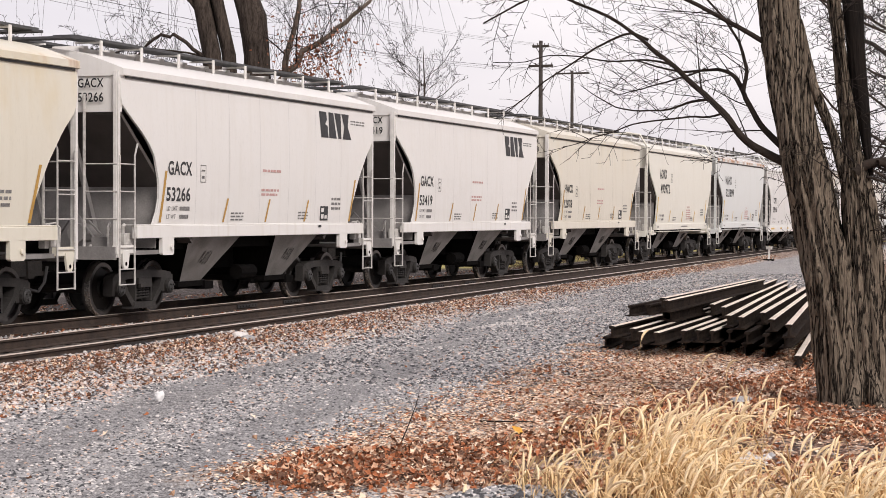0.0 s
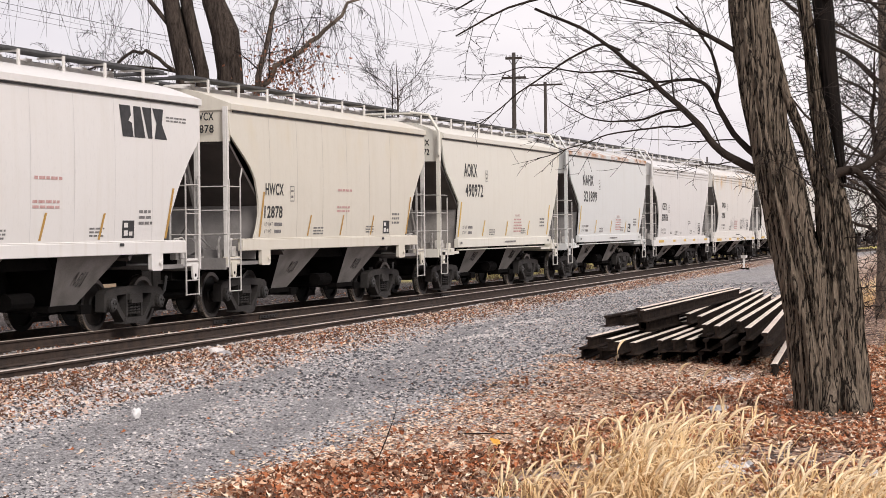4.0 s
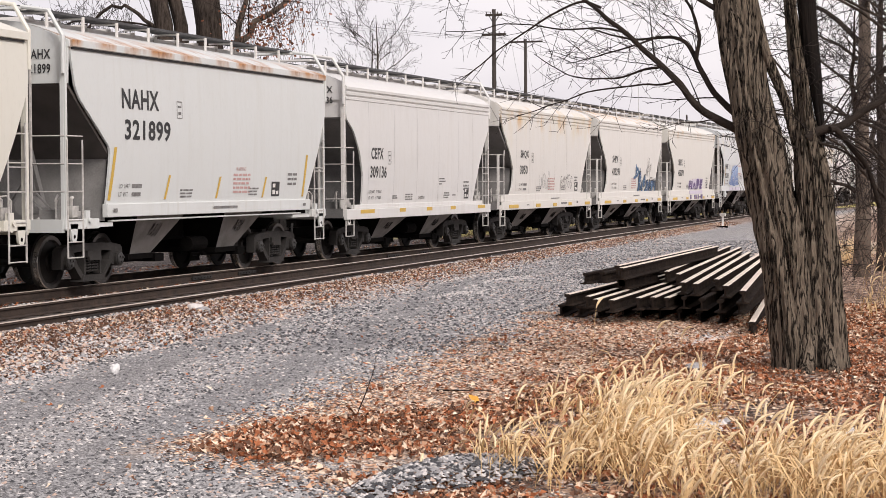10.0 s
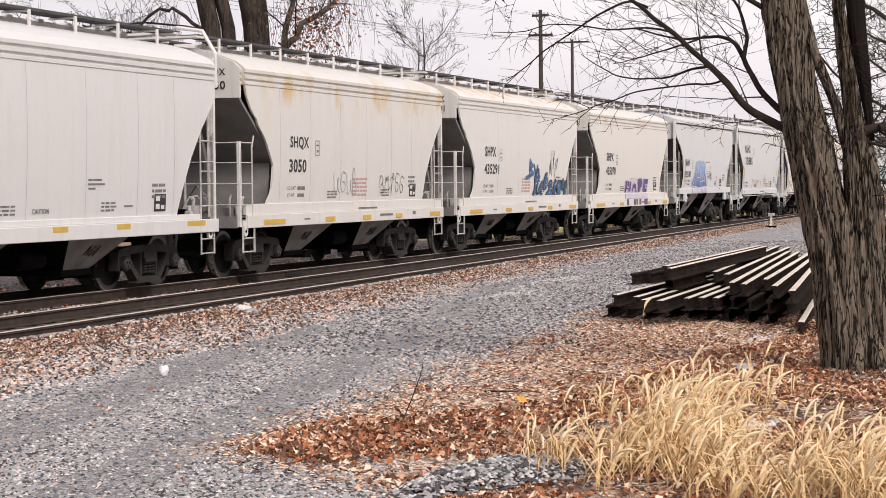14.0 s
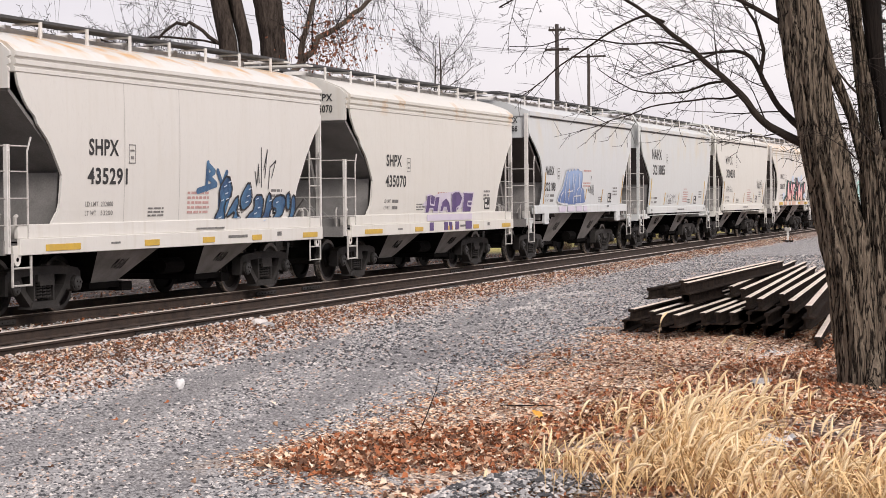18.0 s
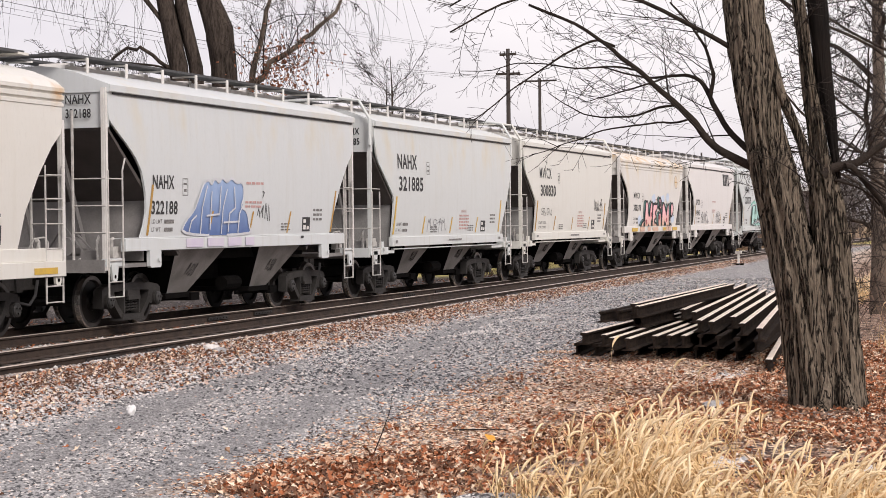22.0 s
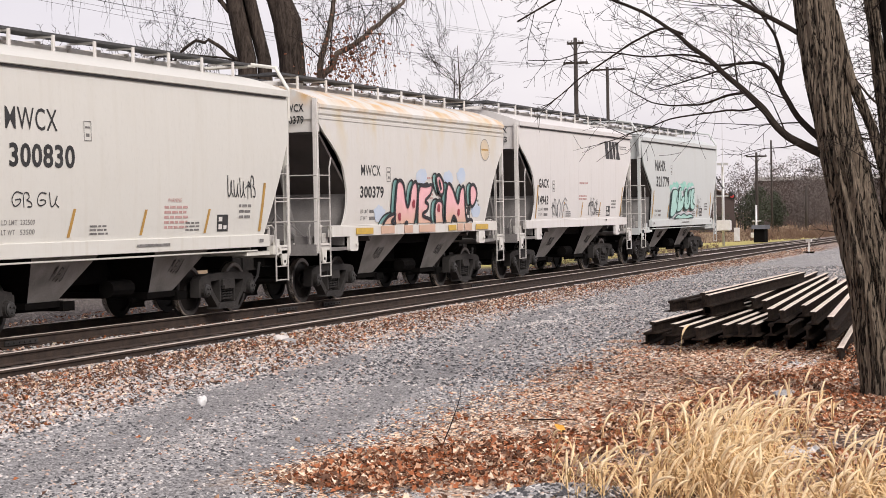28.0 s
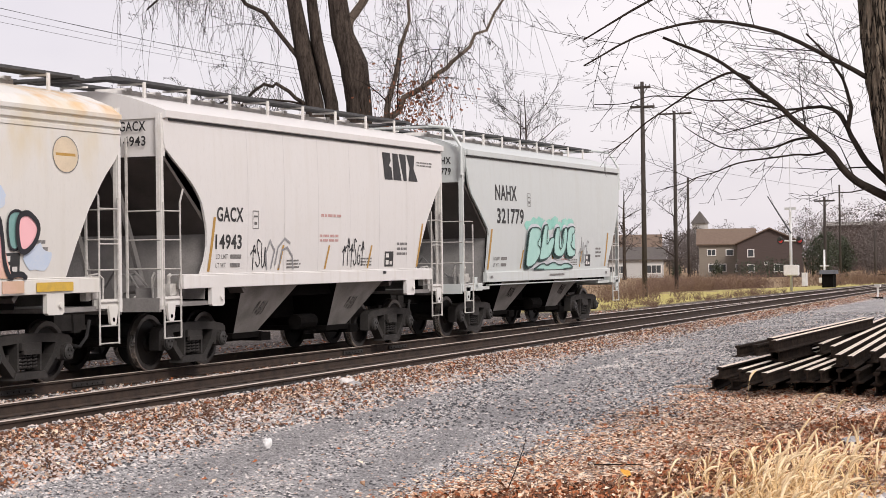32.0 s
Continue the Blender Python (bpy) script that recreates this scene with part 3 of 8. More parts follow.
def side_frame_mesh():
    """Cast truck side: arched top chord, two slanted struts, spring seat, journal pedestals."""
    bm = BM()
    y0, y1 = -0.09, 0.09
    prism(bm, [(-1.06, 0.62), (-1.02, 0.70), (-0.75, 0.74), (-0.30, 0.76), (0.30, 0.76), (0.75, 0.74), (1.02, 0.70), (1.06, 0.62), (0.80, 0.60), (0.30, 0.63), (-0.30, 0.63), (-0.80, 0.60)], y0, y1)
    for s in (-1, 1):
        prism(bm, [(s * 1.08, 0.66), (s * 1.10, 0.34), (s * 1.02, 0.33), (s * 0.99, 0.56), (s * 0.80, 0.56), (s * 0.77, 0.36), (s * 0.68, 0.36), (s * 0.66, 0.64)], y0, y1)
        prism(bm, [(s * 0.78, 0.60), (s * 0.68, 0.40), (s * 0.38, 0.12), (s * 0.30, 0.19), (s * 0.58, 0.45), (s * 0.66, 0.62)], y0, y1)
        prism(bm, [(s * 0.30, 0.66), (s * 0.255, 0.66), (s * 0.255, 0.22), (s * 0.30, 0.22)], y0, y1)
        tube(bm, [(s * 0.889, -0.14, WHEEL_R), (s * 0.889, 0.10, WHEEL_R)], 0.135, 12)
    prism(bm, [(-0.42, 0.10), (0.42, 0.10), (0.36, 0.21), (-0.36, 0.21)], -0.12, 0.12)
    box(bm, -0.23, 0.23, -0.13, 0.10, 0.52, 0.63)
    box(bm, -0.21, 0.21, -0.15, -0.10, 0.46, 0.53)
    edges = [e for e in bm.edges if len(e.link_faces) == 2 and e.calc_face_angle() > 0.6]
    bmesh.ops.bevel(bm, geom=edges, offset=0.010, segments=1, affect="EDGES")
    return as_mesh("side_frame", bm, MAT["truck_steel"])


def bearing_mesh():
    """Round end cap of a journal bearing with its three bolts."""
    bm = BM()
    tube(bm, [(0, -0.14, 0), (0, -0.165, 0), (0, -0.18, 0)], [0.115, 0.115, 0.09], 16)
    for k in range(3):
        a = k * 2.094 + 0.4
        tube(bm, [(0.055 * math.cos(a), -0.18, 0.055 * math.sin(a)), (0.055 * math.cos(a), -0.205, 0.055 * math.sin(a))], 0.022, 6)
    return as_mesh("bearing_cap", bm, MAT["bearing"])


def spring_mesh():
    """One coil spring of the nest between side frame and bolster."""
    turns = [k * math.tau / 8 for k in range(41)]
    return as_mesh("spring", tube(BM(), [(0.055 * math.cos(a), 0.055 * math.sin(a), 0.25 + 0.0078 * a) for a in turns], 0.015, 5), MAT["truck_steel"])


def wheelset_mesh():
    bm = BM()
    for s in (-1, 1):
        prof = [(0.09, 0.80), (0.15, 0.80), (0.17, 0.765), (0.36, 0.745), (0.385, 0.79), (0.452, 0.79), (WHEEL_R, 0.775), (WHEEL_R + 0.004, 0.69), (WHEEL_R + 0.03, 0.67), (WHEEL_R + 0.028, 0.655), (0.39, 0.65), (0.37, 0.70), (0.17, 0.715), (0.09, 0.65)]
        lathe(bm, [(r, s * y) for r, y in prof], 32, [0, 0, 0, 2, 2, 1, 1, 0, 0, 0, 0, 0, 0])
    tube(bm, [(0, -1.02, 0), (0, 1.02, 0)], 0.085, 10)
    return as_mesh("wheelset", bm, [MAT["wheel"], MAT["tread"], MAT["rim"]])


SIDE_FRAME, SPRING, WHEELSET, BEARING = side_frame_mesh(), spring_mesh(), wheelset_mesh(), bearing_mesh()
b = box(BM(), -0.19, 0.19, -0.98, 0.98, 0.50, 0.72)
box(b, -0.16, 0.16, -0.25, 0.25, 0.72, 0.80)
for s in (-1, 1):
    box(b, s * 0.33 - 0.04, s * 0.33 + 0.04, -0.95, 0.95, 0.38, 0.46)
BOLSTER = as_mesh("bolster", b, MAT["iron"])
b = BM()
prism(b, [(-0.75, 0.70), (-0.75, 0.98), (0.2, 0.98), (0.2, 0.70)], -0.1, 0.1)
prism(b, [(-0.78, 0.66), (-0.95, 0.66), (-1.0, 0.74), (-1.0, 0.98), (-0.92, 1.02), (-0.75, 1.02)], -0.16, 0.14)
COUPLER = as_mesh("coupler", b, MAT["iron"])
b = BM()
tube(b, [(0, -0.35, 0.86), (-0.12, -0.37, 0.6), (-0.3, -0.36, 0.45), (-0.52, -0.3, 0.5)], 0.028, 6)
HOSE = as_mesh("air_hose", b, MAT["black"])
b = BM()
for x in (2.9, 5.75, 8.6):
    lathe_bm = tube(b, [(x, -0.3, 4.55), (x, 0.3, 4.55)], 0.05, 6)
box(b, 0.9, CAR_L - 0.9, -0.28, 0.28, 4.50, 4.62)
for i in range(11):
    box(b, 1.0 + i * 0.93, 1.16 + i * 0.93, -0.31, 0.31, 4.60, 4.66)
HATCH = as_mesh("trough_hatch", b, MAT["white"])
WHEELSETS = []


def truck(parent, x):
    t = link("truck", BOLSTER, parent)
    t.location = (x, 0, 0)
    for s in (-1, 1):
        f = link("side_frame", SIDE_FRAME, t)
        f.location = (0, s * 1.0, 0)
        if s > 0:
            f.rotation_euler = (0, 0, math.pi)
        for e in (-1, 1):
            cap = link("bearing_cap", BEARING, t)
            cap.location = (e * 0.889, s * 1.0, WHEEL_R)
            if s > 0:
                cap.rotation_euler = (0, 0, math.pi)
        for e in (-0.13, 0.0, 0.13):
            sp = link("spring", SPRING, t)
            sp.location = (e, s * 1.03 - 0.02, 0)
        w = link("wheelset", WHEELSET, t)
        w.location = (s * 0.889, 0, WHEEL_R)
        WHEELSETS.append((w, s * 0.889))
    return t


BARS = {}


def bar(name, parent, a, c, r, mat):
    """A straight round bar from a to c; bars of one size share their mesh."""
    a, c = Vector(a), Vector(c)
    key = (round((c - a).length, 3), r, mat.name, name)
    if key not in BARS:
        BARS[key] = as_mesh(name, tube(BM(), [(0, 0, 0), (0, 0, (c - a).length)], r, 6), mat)
    ob = link(name, BARS[key], parent)
    ob.matrix_basis = Matrix.Translation(a) @ (c - a).to_track_quat("Z", "Y").to_matrix().to_4x4()
    return ob


def ladder(parent, x0, x1, ztop, zbot, rungs, y, mat, bend=0.0):
    made = None
    for i, x in enumerate((x0, x1)):
        top = [(x, y, zbot), (x, y, ztop)]
        if bend and i == (0 if bend < 0 else 1):
            top += [(x + bend, y * 0.985, ztop + 0.22)]
        ob = part("stile" if made else "ladder", tube(BM(), top, 0.017, 6), mat, made or parent)
        made = made or ob
    for z in rungs:
        bar("rung", made, (x0, y, z), (x1, y, z), 0.012, mat)
    return made


def end_ladder(parent, x, mat, rungs):
    made = part("end_ladder", tube(BM(), [(x, -0.92, 1.15), (x, -0.92, 3.75)], 0.026, 6), mat, parent)
    for z in rungs:
        bar("rung", made, (x, -1.54, z), (x, -0.92, z), 0.013, mat)
    return made


def bars(parent, rows, mat, put, name="stencil"):
    """Small stencils that cannot be read, as plain bars."""
    bm = BM()
    for x0, x1, z0, z1 in rows:
        v = [bm.verts.new(put(x, z)) for x, z in ((x0, z0), (x1, z0), (x1, z1), (x0, z1))]
        bm.faces.new(v)
    return tagged(part(name, bm, mat, parent), kind="stuff" if len(rows) > 1 else "")


def near(x, z, lift=0.006):
    return (x, -half_width(z) - lift, z)


def text_block(rnd, x, z, n, w, h=0.045, gap=0.035):
    out = []
    for i in range(n):
        p = x
        while p < x + w - 0.05:
            q = min(p + rnd.uniform(0.08, 0.25), x + w)
            out.append((p, q, z - i * (h + gap) - h, z - i * (h + gap)))
            p = q + 0.035
    return out


STROKES = (
    ((0.1, 0.0), (0.0, 0.9), (0.35, 1.0), (0.5, 0.6), (0.2, 0.5), (0.6, 0.4), (0.75, 0.0), (0.3, 0.05)),
    ((0.8, 0.9), (0.3, 1.0), (0.1, 0.75), (0.6, 0.45), (0.8, 0.2), (0.4, 0.0), (0.0, 0.2)),
    ((0.0, 0.1), (0.2, 0.95), (0.35, 0.5), (0.55, 1.0), (0.7, 0.1), (0.95, 0.3)),
    ((0.9, 0.8), (0.4, 0.9), (0.1, 0.4), (0.4, 0.0), (0.8, 0.2), (0.75, 0.5), (0.4, 0.45)),
    ((0.1, 1.0), (0.2, 0.1), (0.45, 0.0), (0.7, 0.3), (0.75, 0.95), (0.6, 0.4), (0.95, 0.05)),
    ((0.0, 0.55), (0.5, 0.7), (1.0, 0.5), (0.5, 1.0), (0.45, 0.0)),
)


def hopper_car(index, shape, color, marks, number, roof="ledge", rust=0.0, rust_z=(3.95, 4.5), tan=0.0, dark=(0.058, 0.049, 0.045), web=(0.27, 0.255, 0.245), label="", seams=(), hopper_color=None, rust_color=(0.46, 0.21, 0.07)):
    rnd = random.Random(100 + index)
    paint = car_paint("paint", color, rust, rust_z, 0.22, tan, rust_color)
    trim = car_paint("trim_paint", tuple(min(0.8, c * 1.03) for c in color), 0, grime=0.45)
    # dark paint, with some shade of the end recess mixed into the colour
    slope_mat = material("slope_sheet_paint_shaded", dark, 0.75, 0, tuple(c * 1.8 for c in dark), 2.0, 0.7)
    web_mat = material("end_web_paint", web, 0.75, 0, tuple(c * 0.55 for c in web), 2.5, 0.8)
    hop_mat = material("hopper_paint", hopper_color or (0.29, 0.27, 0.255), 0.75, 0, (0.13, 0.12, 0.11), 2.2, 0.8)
    car = tagged(new("covered_hopper_car"), label, "train car", group="cars of the freight train")
    edges = EDGE[shape]
    flow = shape in ("flow", "plain")
    side_top = 3.72 if roof == "ribs" else 4.05
    side_low = {"round": 1.52, "angled": 1.42, "flow": 1.40, "plain": 1.25}[shape]
    for s in (-1, 1):
        part("side_sheet", side_sheet_bm(edges, side_low, side_top, s), paint, car, smooth=False)
    part("roof", roof_bm(ROOF_RIB if roof == "ribs" else ROOF, (edges[0][-1][1], edges[1][-1][1])), paint, car)
    if roof == "ledge":
        # black strips laid in as the shadow line below the ledge
        bm = BM()
        for s in (-1, 1):
            box(bm, 0.2, CAR_L - 0.12, s * 1.575 - 0.02, s * 1.575 + 0.02, 4.015, 4.05)
        part("eave_shadow_strip", bm, MAT["black"], car, "black strip standing for the shadow line under the eave")
    prof = ROOF_RIB if roof == "ribs" else ROOF
    eave = 3.45 if shape != "plain" else 3.3
    for end in (0, 1):
        sx = (lambda x: x) if end == 0 else (lambda x: CAR_L - x)
        back = 0.06
        bm = BM()
        pts = [(y * 0.985, z - 0.01) for y, z in prof if z > 4.03 or roof == "ribs"]
        pts = [(-1.56, eave)] + pts + [(1.56, eave)]
        a = [bm.verts.new((sx(back), y, z)) for y, z in pts]
        c = [bm.verts.new((sx(back + 0.05), y, z)) for y, z in pts]
        for f in [a, c[::-1]] + [[a[i], c[i], c[(i + 1) % len(a)], a[(i + 1) % len(a)]] for i in range(len(a))]:
            bm.faces.new(f)
        part("end_sheet", bm, trim, car)
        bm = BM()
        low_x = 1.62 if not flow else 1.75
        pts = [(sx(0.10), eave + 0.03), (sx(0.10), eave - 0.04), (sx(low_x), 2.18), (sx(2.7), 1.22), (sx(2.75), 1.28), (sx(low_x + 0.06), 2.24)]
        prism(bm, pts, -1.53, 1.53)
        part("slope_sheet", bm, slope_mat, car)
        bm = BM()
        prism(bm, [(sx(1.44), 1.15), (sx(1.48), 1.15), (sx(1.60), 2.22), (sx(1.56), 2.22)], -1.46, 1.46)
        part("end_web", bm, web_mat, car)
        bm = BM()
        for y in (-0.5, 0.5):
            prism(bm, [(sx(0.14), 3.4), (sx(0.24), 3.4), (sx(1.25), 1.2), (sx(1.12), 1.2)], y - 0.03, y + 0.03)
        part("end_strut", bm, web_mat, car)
        bm = BM()
        box(bm, *sorted((sx(-0.02), sx(1.7))), -1.50, 1.50, 1.05, 1.12)
        box(bm, *sorted((sx(-0.06), sx(0.02))), -1.52, 1.52, 0.98, 1.20)
        part("end_platform", bm, trim if shape == "angled" else web_mat, car)
        bm = BM()
        tube(bm, [(sx(0.5), -0.45, 1.42), (sx(0.95), -0.45, 1.42)], 0.17, 10)
        tube(bm, [(sx(0.35), 0.1, 1.30), (sx(0.35), 0.75, 1.30)], 0.13, 10)
        box(bm, *sorted((sx(0.25), sx(0.55))), -1.2, -0.9, 1.12, 1.36)
        tube(bm, [(sx(0.4), -1.1, 1.3), (sx(0.7), -0.6, 1.62), (sx(1.3), -0.3, 1.5)], 0.02, 5)
        tube(bm, [(sx(0.3), -1.0, 1.25), (sx(0.9), -0.2, 1.8), (sx(1.2), 0.3, 1.35)], 0.016, 5)
        # right-end gear takes the near-black colour that holds the under-car shade
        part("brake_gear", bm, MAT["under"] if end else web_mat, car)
        cp = link("coupler", COUPLER, car)
        cp.location = (sx(-0.05), 0, 0)
        hs = link("air_hose", HOSE, car)
        hs.location = (sx(-0.25), 0, 0)
        if end:
            cp.rotation_euler = hs.rotation_euler = (0, 0, math.pi)
        bm = BM()
        box(bm, *sorted((sx(0.42), sx(0.60))), -1.44, -1.26, 1.22, 1.42)
        box(bm, *sorted((sx(0.62), sx(0.74))), -1.42, -1.30, 1.20, 1.33)
        tube(bm, [(sx(0.50), -1.36, 1.42), (sx(0.50), -1.36, 1.54), (sx(0.56), -1.36, 1.56)], 0.035, 8)
        tube(bm, [(sx(0.68), -1.36, 1.33), (sx(0.68), -1.36, 1.42)], 0.045, 8)
        bmesh.ops.bevel(bm, geom=bm.edges[:], offset=0.008, segments=1, affect="EDGES")
        part("brake_valve", bm, MAT["ladder"], car, "pale painted brake valve")
        bm = BM()
        tube(bm, [(sx(0.12), -1.3, 1.2), (sx(0.10), -1.3, 1.52), (sx(0.2), -1.28, 1.6), (sx(0.36), -1.2, 1.58), (sx(0.42), -1.1, 1.36)], 0.018, 6)
        tube(bm, [(sx(0.2), -0.9, 1.2), (sx(0.6), -0.85, 1.3), (sx(1.2), -0.9, 1.22)], 0.02, 6)
        part("brake_pipe", bm, MAT["ladder"], car)
        for s in (-1, 1):
            bm = BM()
            cx, cz = sx(0.24), 0.96
            prism(bm, [(cx - 0.13, 1.12), (cx - 0.10, cz)] + [(cx + 0.09 * math.cos(a), cz - 0.06 + 0.09 * math.sin(a)) for a in (3.5, 4.1, 4.71, 5.3, 5.9)] + [(cx + 0.10, cz), (cx + 0.13, 1.12)], s * 1.55 - 0.02, s * 1.55 + 0.02)
            lug = part("jacking_eye", bm, trim, car)
            # no opening is cut: a near-black disc paints the hole's shade
            part("eye_hole_shade", tube(BM(), [(cx, s * 1.571, cz - 0.05), (cx, s * 1.574, cz - 0.05)], 0.034, 12), MAT["under"], lug, "black disc standing for the shaded hole of the lug")
            if shape == "round":
                part("end_sill", box(BM(), *sorted((sx(-0.03), sx(0.60))), *sorted((s * 1.46, s * 1.555)), 1.08, 1.22), trim, car)
        for s in (-1, 1):
            bm = BM()
            tall = not (shape == "flow")
            ptop = 4.12 if tall else 3.5
            px = sx(0.02)
            if tall or end == 1:
                box(bm, px - 0.035, px + 0.035, s * 1.55 - 0.012, s * 1.55 + 0.02, 1.02, ptop)
                box(bm, px - 0.04, px - 0.02, s * 1.50 - 0.03, s * 1.50 + 0.03, 1.02, ptop)
                part("corner_post", bm, MAT["white"] if shape != "angled" else trim, car)
            else:
                box(bm, px - 0.04, px + 0.04, s * 1.545 - 0.03, s * 1.545 + 0.03, 1.0, 2.62)
                part("corner_post", bm, MAT["white"], car)
        truck(car, sx(1.72))
    rungs = (1.18, 1.66, 2.12, 2.58) if not flow else (1.42, 1.82, 2.22, 2.60)
    for s in (-1, 1):
        y = s * 1.57
        ladder(car, 0.02, 0.53, 2.72 if shape == "round" else 2.52, 0.56 if shape != "flow" else 1.1, rungs + ((0.56, 0.82) if shape != "flow" else ()), y, MAT["ladder"], 0.14 if shape in ("round", "flow") else 0)
        ladder(car, CAR_L - 0.62, CAR_L - 0.10, 2.75, 0.54, rungs + (0.56, 0.82, 2.05), y, MAT["ladder"], -0.12 if shape == "round" else 0)
        if shape == "flow":
            bm = BM()
            for x in (0.1, 0.6):
                tube(bm, [(x, y, 1.0), (x, y, 0.5)], 0.022, 6)
            for z in (0.52, 0.78):
                tube(bm, [(0.1, y, z), (0.6, y, z)], 0.016, 6)
            part("stirrup", bm, MAT["ladder"], car)
    end_ladder(car, -0.02, MAT["ladder"], rungs)
    end_ladder(car, CAR_L + 0.02, MAT["ladder"], rungs)
    # side sills and jacking pads
    for s in (-1, 1):
        bm = BM()
        if shape == "round":
            box(bm, 0.62, CAR_L - 0.62, s * 1.53 - 0.05, s * 1.53 + 0.06, 1.33, 1.545)
            box(bm, 0.58, CAR_L - 0.58, s * 1.47 - 0.10, s * 1.47 + 0.16, 1.545, 1.565)
        elif shape == "angled":
            box(bm, 1.38, CAR_L - 0.90, s * 1.53 - 0.05, s * 1.53 + 0.06, 1.21, 1.44)
            box(bm, 1.6, CAR_L - 1.3, s * 1.50 - 0.03, s * 1.50 + 0.05, 1.13, 1.16)
            box(bm, -0.04, 1.1, s * 1.52 - 0.05, s * 1.52 + 0.04, 1.03, 1.20)
            box(bm, CAR_L - 0.75, CAR_L + 0.04, s * 1.52 - 0.05, s * 1.52 + 0.04, 1.05, 1.22)
        elif shape == "flow":
            v = [(0.26, 0.97), (CAR_L - 0.06, 0.97), (CAR_L - 0.06, 1.22), (0.26, 1.22)]
            prism(bm, v, s * 1.58 - 0.03, s * 1.58 + 0.03)
            prism(bm, [(0.26, 1.22), (CAR_L - 0.06, 1.22), (CAR_L - 0.06, 1.43), (0.26, 1.43)], s * 1.54 - 0.03, s * 1.54 + 0.04)
        else:
            box(bm, -0.02, CAR_L, s * 1.57 - 0.05, s * 1.57 + 0.04, 0.94, 1.18)
            box(bm, 0.5, CAR_L - 0.6, s * 1.53 - 0.03, s * 1.53 + 0.03, 1.18, 1.28)
        bmesh.ops.bevel(bm, geom=bm.edges[:], offset=0.008, segments=1, affect="EDGES")
        part("side_sill", bm, trim, car)
        if shape in ("round", "angled"):
            for x in ((1.50, CAR_L - 1.98) if shape == "round" else (0.62, CAR_L - 0.62)):
                w = 0.43 if shape == "round" else 0.14
                bm = BM()
                prism(bm, [(x, 1.34), (x, 1.06), (x + 0.05, 1.03), (x + w - 0.05, 1.03), (x + w, 1.06), (x + w, 1.34)], s * 1.56 - 0.02, s * 1.56 + 0.05)
                tube(bm, [(x + w * 0.72, s * 1.60, 1.17), (x + w * 0.72, s * 1.62, 1.17)], 0.045, 8)
                part("jacking_pad", bm, trim, car)
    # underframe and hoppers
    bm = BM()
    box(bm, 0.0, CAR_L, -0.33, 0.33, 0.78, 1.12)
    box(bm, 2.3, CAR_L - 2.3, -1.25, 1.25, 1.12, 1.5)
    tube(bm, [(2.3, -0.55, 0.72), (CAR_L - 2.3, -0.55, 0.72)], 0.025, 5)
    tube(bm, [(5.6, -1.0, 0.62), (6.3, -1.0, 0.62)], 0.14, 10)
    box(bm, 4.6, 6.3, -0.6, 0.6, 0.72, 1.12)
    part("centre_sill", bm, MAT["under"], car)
    for x0 in (2.78, 6.50):
        bm = BM()
        zt, zb = (1.33, 0.50) if not flow else (1.0, 0.42)
        top = [(x0, -1.44), (x0 + 2.1, -1.44), (x0 + 2.1, 1.44), (x0, 1.44)]
        low = [(x0 + 0.62, -0.92), (x0 + 1.46, -0.92), (x0 + 1.46, 0.92), (x0 + 0.62, 0.92)]
        a = [bm.verts.new((x, y, zt)) for x, y in top]
        c = [bm.verts.new((x, y, zb)) for x, y in low]
        bm.faces.new(a)
        bm.faces.new(c[::-1])
        # end slopes are coloured near black for the shade between the bays
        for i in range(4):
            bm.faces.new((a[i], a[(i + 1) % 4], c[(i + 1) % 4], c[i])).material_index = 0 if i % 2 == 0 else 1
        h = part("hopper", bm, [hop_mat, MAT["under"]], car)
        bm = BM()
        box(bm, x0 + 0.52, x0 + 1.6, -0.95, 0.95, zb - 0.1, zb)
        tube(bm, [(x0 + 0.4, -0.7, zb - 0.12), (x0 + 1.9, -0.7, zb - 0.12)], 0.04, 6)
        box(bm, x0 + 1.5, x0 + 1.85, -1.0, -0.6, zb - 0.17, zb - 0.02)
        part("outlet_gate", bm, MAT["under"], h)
        bm = BM()
        for k in range(3):
            for (ua, va), (ub, vb) in zip(STROKES[k + 2], STROKES[k + 2][1:]):
                quad = []
                for u, v, d in ((ua, va, -1), (ub, vb, -1), (ub, vb, 1), (ua, va, 1)):
                    f = 0.62 - 0.30 * v
                    quad.append(bm.verts.new((x0 + 0.90 + 0.13 * (k + u) + 0.010 * d, -1.44 + 0.52 * f - 0.012, zt - (zt - zb) * f + 0.012 * d)))
                bm.faces.new(quad)
        tagged(part("hopper_mark", bm, MAT["black"], h, "faded dark stencil mark"), kind="stuff")
    # running boards on the roof
    bz = 4.74 if roof == "ledge" else 4.66
    for s in (-1, 1):
        y0, y1 = sorted((s * 0.36, s * 0.80))
        for k in range(3):
            ya = y0 + (y1 - y0) * k / 3
            part("running_board", box(BM(), -0.1, CAR_L + 0.1, ya + 0.008, ya + (y1 - y0) / 3 - 0.008, bz - 0.045, bz), MAT["gallery"], car, "dark galvanised roof walkway board")
    n_br = 9 if shape == "angled" else 8
    for i in range(n_br):
        x = 0.75 + (CAR_L - 1.5) * i / (n_br - 1)
        for s in (-1, 1):
            bm = BM()
            prism(bm, [(x - 0.035, bz - 0.36), (x + 0.035, bz - 0.36), (x + 0.035, bz - 0.03), (x - 0.035, bz - 0.03)], s * 0.80 - 0.014, s * 0.80 + 0.014)
